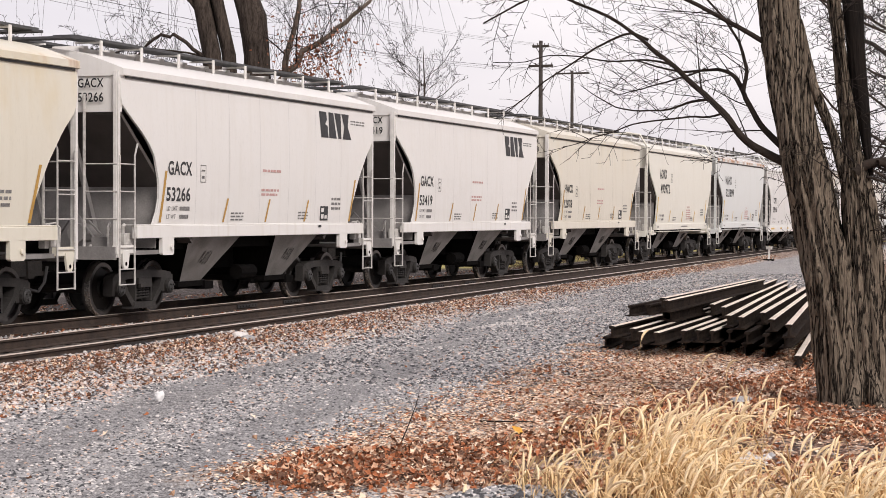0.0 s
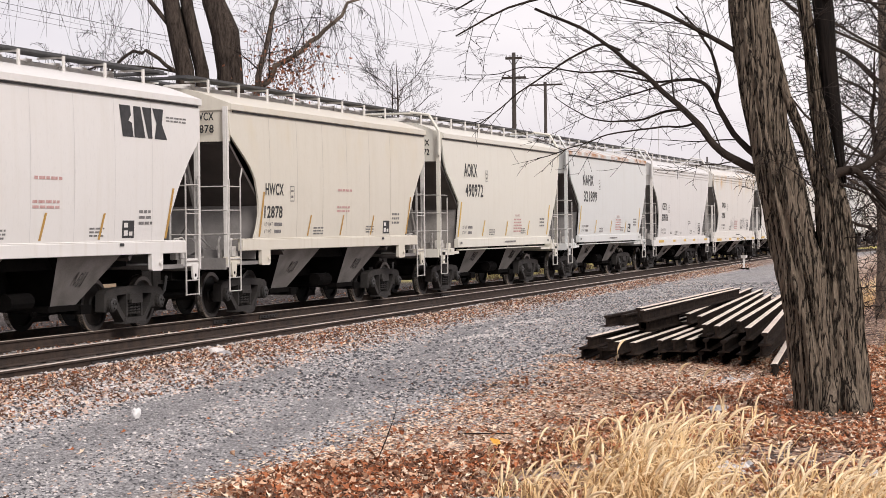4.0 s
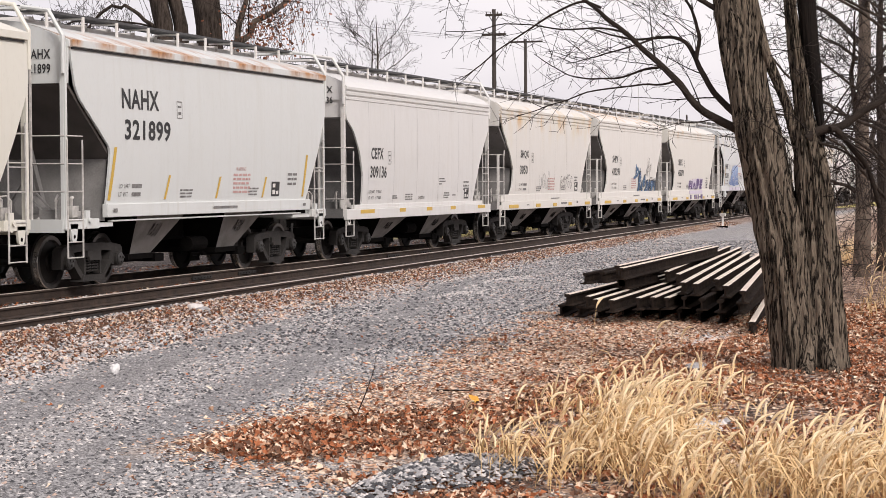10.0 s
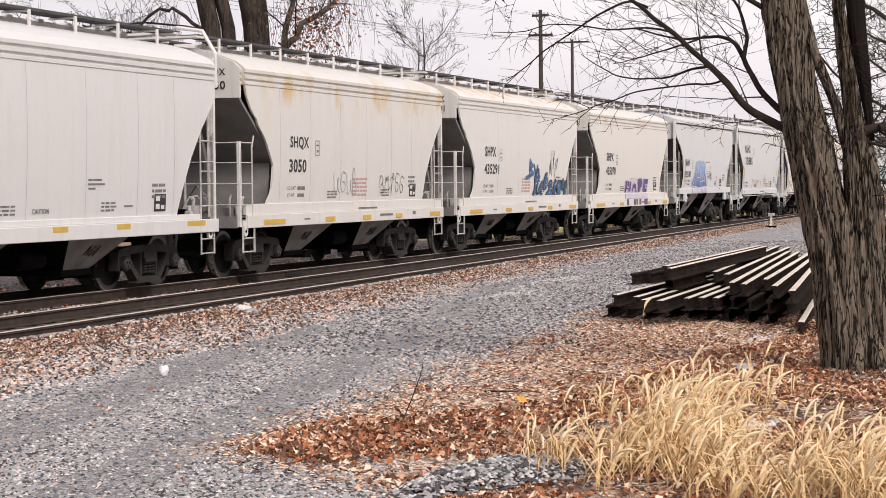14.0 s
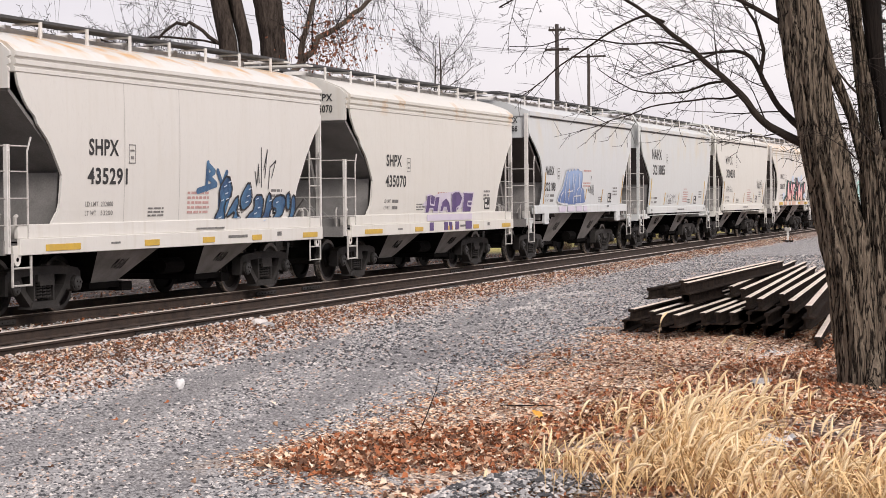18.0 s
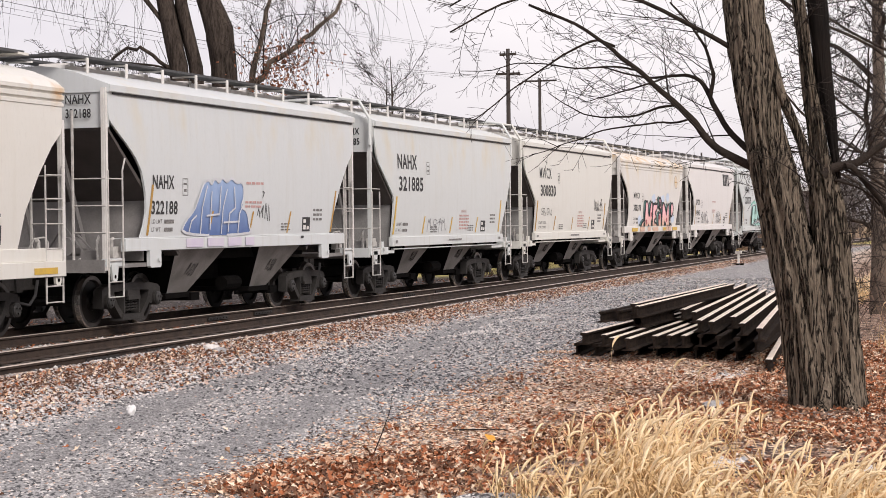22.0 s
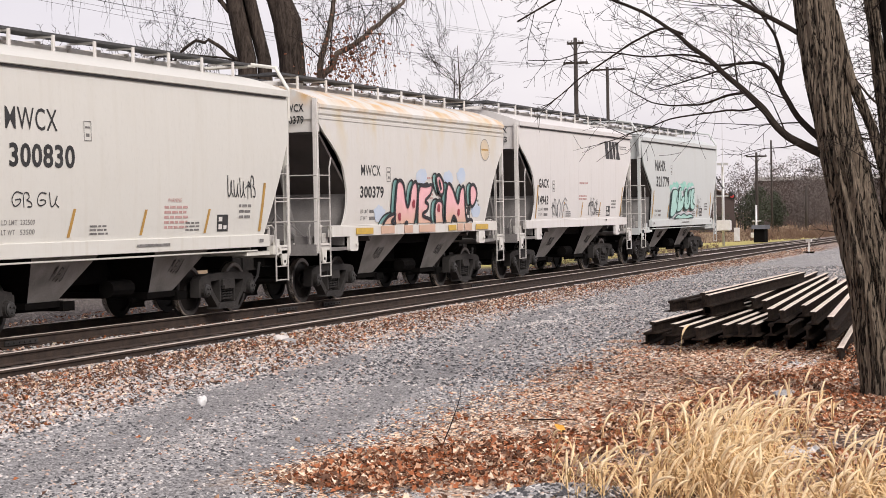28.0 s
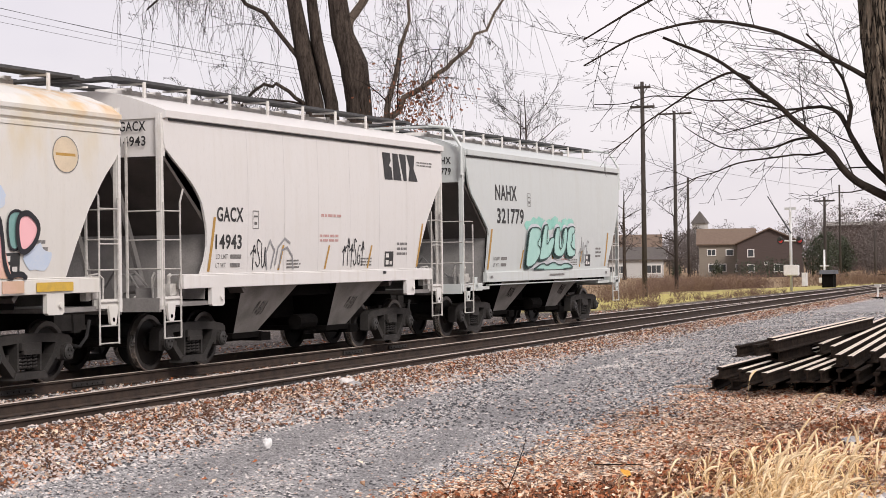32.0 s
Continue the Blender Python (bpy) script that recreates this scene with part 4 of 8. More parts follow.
            box(bm, x - 0.03, x + 0.03, *sorted((s * 0.3, s * 0.80)), bz - 0.075, bz - 0.045)
            part("board_bracket", bm, MAT["white"], car)
    for x in (-0.06, CAR_L + 0.06):
        bm = BM()
        box(bm, x - 0.16, x + 0.16, -0.8, 0.8, bz - 0.07, bz - 0.03)
        if shape in ("angled", "plain"):
            for s in (-1, 1):
                tube(bm, [(x, s * 1.56, 3.6), (x, s * 1.56, 4.22), (x, s * 1.30, 4.64), (x, s * 0.78, 4.72)], 0.038, 7)
        part("end_crossover", bm, MAT["gallery"] if shape == "round" else trim, car)
    ht = link("trough_hatch", HATCH, car)
    ht.location = (0, 0, bz - 4.74)
    # weld seams
    seam_mat = material("seam_paint", tuple(c * (0.86 if index in (1, 2, 14) else 0.66) for c in color), 0.6, 0, tuple(c * 0.85 for c in color), 3.0, 0.8)
    for x in seams:
        bm = BM()
        zs = [side_low + (side_top - side_low) * k / 8 for k in range(9)]
        lo = [bm.verts.new(near(x - 0.009, z, 0.003)) for z in zs]
        hi = [bm.verts.new(near(x + 0.009, z, 0.003)) for z in zs]
        for k in range(8):
            bm.faces.new((lo[k], hi[k], hi[k + 1], lo[k + 1]))
        part("weld_seam", bm, seam_mat, car)
    # writing
    lx, mz, nz, mw, nw, h = {"round": (1.68, 2.44, 1.98, 0.88, 0.88, 0.23), "angled": (1.90, 3.11, 2.57, 1.38, 1.88, 0.33), "flow": (2.28, 2.51, 2.05, 0.90, 1.24, 0.25), "plain": (1.66, 2.36, 1.92, 0.82, 1.12, 0.26)}[shape]
    if index == 4:
        mw, nw = 1.12, 1.68
    if index == 10:
        lx, mw, nw = 1.60, 0.82, 0.84
    if index == 11:
        lx = 1.73
    if index == 13:
        lx, mz, nz, mw, nw = 2.10, 2.60, 2.14, 1.05, 1.05
    if marks:
        letter(car, marks, lx, lx + mw, mz, mz + h, near, MAT["letter"], offset=0.004 if marks[0] == "M" else 0.027)
        nw = nw * len(number) / 6 if shape != "round" else nw * len(number) / 5
        letter(car, number, lx - 0.04 + (0.14 if shape == "angled" else 0), lx - 0.04 + nw, nz, nz + h, near, MAT["letter"], offset=0.027)
        front = min(0.048, edges[0][-1][1] - 0.012)
        put = lambda x, z: (front, x, z)
        letter(car, marks, -0.78, -1.26, 3.86, 4.01, put, MAT["letter"], offset=0.02)
        letter(car, number, -0.78, -1.26, 3.62, 3.77, put, MAT["letter"], offset=0.02)
    low = side_low + 0.08
    lx2, zl = (lx - 0.10 if shape != "round" else lx - 0.02), low + 0.21
    load = {12: ("232500", "53500"), 8: ("232800", "53200"), 6: ("229000", "57000")}.get(index)
    for k, (word, w) in enumerate((("LD LMT", 0.40), ("LT WT", 0.34))):
        z = zl - 0.145 * k
        letter(car, word, lx2, lx2 + w, z, z + 0.075, near, MAT["stencil"], "load_stencil", 0.006)
        if load:
            letter(car, load[k], lx2 + 0.48, lx2 + 0.86, z, z + 0.075, near, MAT["stencil"], "load_stencil", 0.006)
        else:
            bars(car, [(lx2 + 0.48, lx2 + 0.86 - 0.04 * k, z, z + 0.07)], MAT["stencil"], near, "load_bar")
    wx, wz = {"round": (5.5, 2.24), "angled": (6.55, 1.98), "flow": (5.6, 1.93), "plain": (5.5, 1.9)}[shape]
    if shape == "angled":
        letter(car, "WARNING", wx + 0.12, wx + 0.60, wz + 0.06, wz + 0.13, near, MAT["red_stencil"], "warning_stencil", 0.004)
    if shape == "round":
        bars(car, text_block(rnd, wx + 0.05, 2.62, 1, 0.85, 0.05, 0.03), MAT["red_stencil"], near, "warning_stencil")
    if shape != "plain":
        bars(car, text_block(rnd, wx, wz, 2 if shape == "round" else 5, 0.82, 0.045, 0.04), MAT["red_stencil"], near, "warning_stencil")
    bars(car, text_block(rnd, 9.0 if shape != "angled" else 9.3, low + 0.50, 3, 0.5, 0.05, 0.05), MAT["stencil"], near)
    bars(car, text_block(rnd, 4.2, low + 0.18, 3, 0.55, 0.03, 0.03) + text_block(rnd, 7.3, low + 0.2, 3, 0.5, 0.03, 0.03), MAT["stencil"], near)
    q = {"round": 8.42, "angled": 8.46, "flow": 9.1, "plain": 9.1}[shape]
    if index != 4:
        bars(car, [(q, q + 0.42, low + 0.02, low + 0.32)], MAT["letter"], near, "data_plate")
        bars(car, [(q + 0.05, q + 0.19, low + 0.20, low + 0.28), (q + 0.05, q + 0.19, low + 0.06, low + 0.15), (q + 0.24, q + 0.36, low + 0.06, low + 0.13)], MAT["white"], lambda x, z: near(x, z, 0.010), "plate_mark")
    bz0 = mz - 0.12
    bx = lx + mw + (0.35 if shape != "angled" else 0.75)
    bars(car, [(bx, bx + 0.22, bz0, bz0 + 0.015), (bx, bx + 0.22, bz0 + 0.3, bz0 + 0.315), (bx, bx + 0.015, bz0, bz0 + 0.3), (bx + 0.205, bx + 0.22, bz0, bz0 + 0.3), (bx + 0.06, bx + 0.16, bz0 + 0.07, bz0 + 0.12), (bx + 0.04, bx + 0.18, bz0 + 0.2, bz0 + 0.23)], MAT["stencil"], near, "plate_code")
    return car


def stripes(car, rows, mat, tilt=0.0, name="reflective_stripe"):
    for x0, x1, z0, z1 in rows:
        bm = BM()
        zs = [z0, (z0 + z1) / 2, z1]
        lo = [bm.verts.new(near(x0 + tilt * (z - z0), z, 0.008)) for z in zs]
        hi = [bm.verts.new(near(x1 + tilt * (z - z0), z, 0.008)) for z in zs]
        for k in range(2):
            bm.faces.new((lo[k], hi[k], hi[k + 1], lo[k + 1]))
        part(name, bm, mat, car)


def sill_stripes(car, xs, z0, z1, y, mat):
    for x0, x1 in xs:
        part("reflective_stripe", box(BM(), x0, x1, y - 0.012, y - 0.002, z0, z1), mat, car)


def slab_logo(car):
    """The owner's mark, drawn as plain leaning dark shapes."""
    z0, z1 = 3.36, 3.90
    shapes = (
        ((8.34, 0.0), (8.72, 0.0), (8.72, 0.46), (8.60, 0.52), (8.72, 0.70), (8.72, 1.0), (8.34, 1.0)),
        ((8.76, 0.0), (9.16, 0.0), (9.10, 1.0), (8.84, 1.0)),
        ((9.26, 0.0), (9.42, 0.0), (9.50, 1.0), (9.16, 1.0)),
        ((9.50, 0.0), (9.98, 0.0), (9.84, 0.5), (9.96, 1.0), (9.54, 1.0), (9.64, 0.5)),
    )
    for sh in shapes:
        bm = BM()
        bm.faces.new([bm.verts.new(near(x + 0.09 * (1 - u), z0 + (z1 - z0) * u, 0.007)) for x, u in sh])
        part("owner_mark", bm, MAT["letter"], car, "plain dark block of the owner's mark")
    bars(car, text_block(random.Random(7), 10.05, 3.78, 2, 0.8, 0.03, 0.03), MAT["stencil"], near)


def flat_paint(name, color, color2=None):
    return material(name, color, 0.55, 0, color2 or tuple(c * 0.75 for c in color), 3.0, 0.7)


def rounded(sh, times=2, closed=True):
    """The outline with its corners cut again and again until it runs round."""
    pts = [Vector(p) for p in sh]
    for _ in range(times):
        out = [] if closed else [pts[0]]
        for a, c in zip(pts, pts[1:] + (pts[:1] if closed else [])):
            out += [a.lerp(c, 0.25), a.lerp(c, 0.75)]
        pts = out if closed else out + [pts[-1]]
    return [tuple(p) for p in pts]


def scribble(car, x, z, w, h, mat, seed, r=0.016, loops=3):
    """A tag sprayed freehand, letter after letter."""
    rnd = random.Random(seed)
    for k in range(loops):
        bm = BM()
        top = rnd.uniform(0.65, 1.0)
        line = [(x + w * (k + 1.1 * u + rnd.uniform(-0.08, 0.08)) / loops, z + h * (v * top + 0.08 * rnd.random())) for u, v in rnd.choice(STROKES)]
        pts = rounded(line, 2, False)
        for (xa, za), (xb, zb) in zip(pts, pts[1:]):
            d = Vector((xb - xa, zb - za))
            nrm = Vector((-d.y, d.x)).normalized() * r * rnd.uniform(0.7, 1.1)
            e = d.normalized() * r * 0.5
            v = [bm.verts.new(near(px, pz, 0.009)) for px, pz in ((xa - nrm.x - e.x, za - nrm.y - e.y), (xb - nrm.x + e.x, zb - nrm.y + e.y), (xb + nrm.x + e.x, zb + nrm.y + e.y), (xa + nrm.x - e.x, za + nrm.y - e.y))]
            bm.faces.new(v)
        tagged(part("spray_tag", bm, mat, car), kind="stuff")


def blob(car, x, z, w, h, mat, lift, seed, name="spray_cloud"):
    rnd = random.Random(seed)
    bm = BM()
    c = bm.verts.new(near(x, z, lift))
    ring = []
    for i in range(18):
        a = i * math.tau / 18
        r = rnd.uniform(0.75, 1.1)
        ring.append(bm.verts.new(near(x + w * r * math.cos(a), z + h * r * math.sin(a), lift)))
    for i in range(18):
        bm.faces.new((c, ring[i], ring[(i + 1) % 18]))
    part(name, bm, mat, car)


def sprayed(car, strokes, width, mat, lift, name):
    """Fat rounded strokes laid on the side sheet."""
    bm = BM()
    for k, line in enumerate(strokes):
        pts = [Vector(p) for p in line]
        for a, c in zip(pts, pts[1:]):
            d = (c - a).normalized()
            n_ = Vector((-d.y, d.x)) * width
            rim = [a + n_] + [a + (n_ * math.cos(t) - d * width * math.sin(t)) for t in (0.6, 1.2, 1.9, 2.5)] + [a - n_, c - n_] + [c + (-n_ * math.cos(t) + d * width * math.sin(t)) for t in (0.6, 1.2, 1.9, 2.5)] + [c + n_]
            bm.faces.new([bm.verts.new(near(p.x, p.y, lift + 0.0004 * k)) for p in rim])
    return tagged(part(name, bm, mat, car), kind="stuff")


WHITE_A, BEIGE, PALE = (0.73, 0.71, 0.68), (0.66, 0.62, 0.53), (0.62, 0.64, 0.64)
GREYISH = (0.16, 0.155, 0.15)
CARS = []
SPEC = [
    ("round", (0.68, 0.64, 0.54), "", "", dict(rust=0.25, tan=0.5, label="cream covered hopper car with dark slope sheets on the main track")),
    ("round", WHITE_A, "GACX", "53266", dict(seams=(2.75, 4.1, 5.45, 6.8, 8.15, 9.5), label="white covered hopper car with a dark owner's mark")),
    ("round", WHITE_A, "GACX", "53419", dict(seams=(2.75, 4.1, 5.45, 6.8, 8.15, 9.5), label="white covered hopper car with a dark owner's mark and black numbers")),
    ("round", BEIGE, "HWCX", "12878", dict(tan=0.2, seams=(1.9, 3.3, 4.7, 6.1, 7.5, 8.9), label="beige covered hopper car with visible weld seams")),
    ("angled", (0.69, 0.67, 0.595), "AOKX", "490972", dict(web=(0.30, 0.28, 0.26), label="greyish beige covered hopper car with tall black numbers")),
    ("angled", (0.63, 0.645, 0.63), "NAHX", "321899", dict(rust=0.9, rust_z=(3.98, 4.32), web=(0.26, 0.25, 0.24), label="pale grey covered hopper car with a rusty eave")),
    ("plain", (0.66, 0.65, 0.63), "CEFX", "309136", dict(roof="ribs", dark=GREYISH, web=GREYISH, seams=(1.5, 3.3, 5.05, 6.8, 8.5, 9.8), label="light grey covered hopper car with a deep sill and yellow markers")),
    ("flow", (0.67, 0.65, 0.61), "SHQX", "3050", dict(roof="ribs", rust=0.42, rust_color=(0.60, 0.38, 0.15), rust_z=(3.3, 4.15), tan=0.45, dark=GREYISH, web=(0.25, 0.24, 0.23), seams=(1.8, 3.3, 4.9, 6.4, 7.9, 9.2), label="off-white covered hopper car with rust at the eave and pale tags")),
    ("flow", (0.69, 0.67, 0.63), "SHPX", "435291", dict(roof="ribs", rust=0.75, rust_color=(0.66, 0.37, 0.11), rust_z=(4.0, 4.5), dark=GREYISH, web=(0.25, 0.24, 0.23), seams=(3.4, 5.3), label="off-white covered hopper car with blue graffiti and rusty roof")),
    ("flow", (0.68, 0.66, 0.61), "SHPX", "435070", dict(roof="ribs", rust=0.3, rust_color=(0.58, 0.36, 0.15), rust_z=(3.6, 4.2), dark=GREYISH, web=(0.27, 0.26, 0.25), label="off-white covered hopper car with purple graffiti across the sill")),
    ("round", (0.60, 0.62, 0.62), "NAHX", "322188", dict(tan=0.3, label="pale blue-grey covered hopper car with light blue graffiti")),
    ("angled", (0.60, 0.62, 0.61), "NAHX", "321885", dict(tan=0.4, web=(0.28, 0.27, 0.26), label="pale grey-green covered hopper car with ochre stripes")),
    ("angled", (0.67, 0.66, 0.61), "MWCX", "300830", dict(web=(0.26, 0.25, 0.24), label="off-white covered hopper car with black tags")),
    ("round", (0.68, 0.66, 0.62), "MWCX", "300379", dict(roof="ribs", rust=0.75, rust_color=(0.66, 0.40, 0.14), rust_z=(3.85, 4.5), tan=0.6, label="off-white covered hopper car with large pink graffiti")),
    ("round", (0.70, 0.68, 0.66), "GACX", "14943", dict(seams=(2.75, 4.1, 5.45, 6.8, 8.15, 9.5), label="white covered hopper car with small tags and a dark owner's mark")),
    ("angled", (0.56, 0.59, 0.58), "NAHX", "321779", dict(web=(0.28, 0.27, 0.26), label="grey-green covered hopper car with turquoise graffiti, last of the train")),
]
for i, (shape, color, marks, number, extra) in enumerate(SPEC):
    CARS.append(hopper_car(i, shape, color, marks, number, **extra))
for i in (1, 2, 14):
    slab_logo(CARS[i])
for i, (shape, *_rest) in enumerate(SPEC):
    c = CARS[i]
    if shape == "round" and i != 13:
        stripes(c, [(1.38, 1.46, 1.6, 2.5)], MAT["ochre"], 0.20)
        stripes(c, [(9.98, 10.06, 1.6, 2.5)], MAT["ochre"], 0.30)
        stripes(c, [(3.85, 3.92, 1.6, 2.04), (5.70, 5.77, 1.6, 2.04), (7.58, 7.65, 1.6, 2.04)], MAT["ochre"], 0.40)
        bars(c, [(8.3, 8.45, 1.48, 1.53)], MAT["letter"], lambda x, z: (x, -1.595, z), "sill_mark")
    elif shape == "angled":
        stripes(c, [(1.40, 1.50, 1.5, 2.42), (10.10, 10.20, 1.5, 2.40)], MAT["yellow"] if i in (4, 5, 11) else MAT["ochre"], 0.22)
        stripes(c, [(3.54, 3.62, 1.5, 1.94), (5.74, 5.82, 1.5, 1.92), (7.96, 8.04, 1.5, 1.92)], MAT["yellow"] if i in (4, 5, 11) else MAT["ochre"], 0.40)
        bars(c, [(1.55, 1.7, 1.3, 1.36), (5.6, 6.7, 1.31, 1.35), (10.1, 10.25, 1.3, 1.36)], MAT["stencil"], lambda x, z: (x, -1.598, z), "sill_mark")
    elif shape == "flow":
        sill_stripes(c, [(0.95, 1.95), (4.0, 4.5), (6.1, 6.55), (8.1, 8.5), (10.4, 11.1)], 1.02, 1.12, -1.61, MAT["yellow"])
        bars(c, [(2.9, 3.2, 1.08, 1.22), (9.2, 9.4, 1.08, 1.16), (7.1, 7.9, 1.08, 1.13), (5.9, 7.0, 1.26, 1.29)], MAT["stencil"], lambda x, z: (x, -1.616 if z < 1.22 else -1.590, z), "sill_mark")
    elif shape == "plain":
        sill_stripes(c, [(0.85, 1.8), (3.6, 4.05), (5.7, 6.15), (7.7, 8.15), (10.2, 10.9)], 1.07, 1.16, -1.61, MAT["yellow"])
        bars(c, [(2.2, 2.6, 1.05, 1.1), (6.2, 6.8, 1.02, 1.14), (8.9, 9.1, 1.06, 1.13)], MAT["stencil"], lambda x, z: (x, -1.618, z), "sill_mark")
# graffiti
INK, TEAL, PINK = flat_paint("ink_black", (0.02, 0.02, 0.025)), flat_paint("turquoise_spray", (0.22, 0.55, 0.46), (0.42, 0.66, 0.58)), flat_paint("pink_spray", (0.72, 0.33, 0.36), (0.62, 0.42, 0.33))
NAVY = flat_paint("blue_spray", (0.022, 0.055, 0.14), (0.09, 0.23, 0.38))
PURPLE, GREY_TAG = flat_paint("purple_spray", (0.075, 0.045, 0.15), (0.16, 0.10, 0.26)), flat_paint("grey_tag", (0.22, 0.22, 0.23), (0.4, 0.4, 0.4))
HAZE = flat_paint("pale_blue_haze", (0.50, 0.60, 0.74), (0.62, 0.66, 0.72))
SILVER = flat_paint("pale_spray", (0.66, 0.67, 0.70))
scribble(CARS[7], 4.5, 1.55, 1.4, 0.6, GREY_TAG, 3, 0.01, 4)
scribble(CARS[7], 7.2, 1.55, 1.5, 0.6, INK, 4, 0.01, 5)
letter(CARS[6], "CAUTION", 5.23, 5.70, 1.37, 1.45, near, MAT["letter"], "caution_stencil", 0.006)
bars(CARS[6], [(3.25, 3.6, 1.40, 1.43), (3.25, 3.55, 1.45, 1.48), (8.05, 8.35, 1.44, 1.47), (6.86, 7.3, 1.88, 1.91), (6.86, 7.4, 1.81, 1.84), (6.86, 7.1, 1.74, 1.77)], MAT["stencil"], near)
scribble(CARS[11], 3.95, 1.5, 1.5, 0.5, GREY_TAG, 9, 0.012, 4)
scribble(CARS[12], 2.0, 1.95, 1.3, 0.32, INK, 10, 0.011, 4)
scribble(CARS[12], 8.8, 2.10, 1.2, 0.48, INK, 11, 0.015, 5)
def painted(car, shapes, fill, line, width, lift=0.012, name="graffiti_letter", foot=1.57, soft=0):
    """Sprayed letters, each a filled shape with a heavy line round it."""
    for k, sh in enumerate(shapes):
        sh = rounded(sh, soft)
        bm = BM()
        bm.faces.new([bm.verts.new(near(x, max(z, foot), lift + 0.001 * k)) for x, z in sh])
        bmesh.ops.triangulate(bm, faces=bm.faces[:])
        part(name, bm, fill, car)
        if line:
            ring = [(x, max(z, foot + 0.01)) for x, z in sh]
            runs = [[]]
            for a, c in zip(ring, ring[1:] + ring[:1]):
                if max(a[1], c[1]) > foot + 0.011:
                    runs[-1] = (runs[-1] or [a]) + [c]
                elif runs[-1]:
                    runs.append([])
            sprayed(car, [run for run in runs if run], width, line, lift + 0.012 + 0.001 * k, "graffiti_outline")


def faded(name, z0, z1, low, high):
    """Spray paint that goes over from one colour to another up the side."""
    m = flat_paint(name, high)
    n, l = m.node_tree.nodes, m.node_tree.links
    co, sep, r, mx = n.new("ShaderNodeTexCoord"), n.new("ShaderNodeSeparateXYZ"), n.new("ShaderNodeMapRange"), n.new("ShaderNodeMixRGB")
    nz, jit = n.new("ShaderNodeTexNoise"), n.new("ShaderNodeMath")
    nz.inputs["Scale"].default_value, nz.inputs["Detail"].default_value = 2.5, 4
    jit.operation, jit.inputs[1].default_value = "MULTIPLY_ADD", 0.5
    l.new(co.outputs["Object"], sep.inputs[0])
    l.new(co.outputs["Object"], nz.inputs["Vector"])
    l.new(nz.outputs["Fac"], jit.inputs[0])
    l.new(sep.outputs["Z"], jit.inputs[2])
    l.new(jit.outputs[0], r.inputs["Value"])
    r.inputs["From Min"].default_value, r.inputs["From Max"].default_value = z0 + 0.25, z1 + 0.25
    mx.inputs[1].default_value, mx.inputs[2].default_value = rgb(*low), rgb(*high)
    l.new(r.outputs[0], mx.inputs[0])
    l.new(mx.outputs[0], n["Principled BSDF"].inputs["Base Color"])
    return m


PINK_FADE = faded("pink_to_tan_spray", 1.5, 2.05, (0.68, 0.45, 0.31), (0.90, 0.49, 0.52))
# pink letters of the car with the round emblem
WEIN = (
    ((3.99, 2.43), (4.10, 2.51), (4.22, 2.53), (4.43, 2.44), (4.51, 2.12), (4.66, 1.89), (4.80, 2.07), (4.84, 2.30), (4.99, 2.49), (5.23, 2.51), (5.26, 2.13), (5.09, 1.42), (4.79, 1.36), (4.62, 1.66), (4.44, 1.43), (4.03, 1.44), (3.90, 1.72)),
    ((3.14, 1.39), (3.25, 1.56), (3.42, 1.68), (3.59, 1.75), (3.98, 1.81), (3.92, 1.69), (3.70, 1.63), (3.92, 1.56), (4.03, 1.44)),
    ((5.29, 2.45), (5.79, 2.40), (6.20, 2.47), (6.11, 2.22), (5.66, 2.07), (5.98, 1.98), (5.85, 1.83), (5.59, 1.80), (5.62, 1.71), (6.16, 1.65), (6.23, 1.47), (5.97, 1.38), (5.34, 1.39), (5.28, 1.66)),
    ((6.34, 2.01), (6.63, 2.11), (6.90, 2.02), (6.86, 1.77), (7.02, 1.46), (6.62, 1.40), (6.38, 1.59)),
    ((6.40, 2.59), (6.50, 2.67), (6.64, 2.68), (6.90, 2.51), (6.93, 2.29), (6.76, 2.17), (6.53, 2.32)),
    ((7.07, 2.45), (7.38, 2.49), (7.73, 2.15), (7.93, 1.96), (8.01, 2.34), (8.28, 2.47), (8.37, 2.15), (8.44, 1.70), (8.73, 1.44), (8.00, 1.42), (7.58, 1.80), (7.43, 1.42), (7.02, 1.46)),
    ((8.72, 2.41), (8.86, 2.48), (9.02, 2.47), (9.26, 2.29), (9.11, 2.02), (8.81, 1.89), (8.71, 2.15)),
    ((8.55, 1.60), (8.88, 1.64), (8.97, 1.50), (8.65, 1.46)),
)
for k, (u, w) in enumerate(((5.6, 2.62), (7.3, 2.6), (8.2, 2.66), (3.1, 1.8), (9.25, 1.85))):
    blob(CARS[13], u, w, 0.34 if k < 5 else 0.1, 0.2, HAZE, 0.007 + 0.0005 * k, 80 + k)
TAN_SPRAY = flat_paint("tan_spray", (0.60, 0.40, 0.28), (0.70, 0.46, 0.38))
SHADE = flat_paint("green_shade_spray", (0.15, 0.33, 0.31), (0.30, 0.48, 0.46))
painted(CARS[13], [[(u - 0.20, w + 0.03) for u, w in sh] for sh in WEIN], SHADE, INK, 0.020, 0.010, "graffiti_shade", soft=2)
painted(CARS[13], WEIN, PINK_FADE, INK, 0.040, 0.030, soft=2)
sprayed(CARS[13], [((6.62, 2.52), (6.72, 2.36))], 0.05, INK, 0.046, "graffiti_detail")
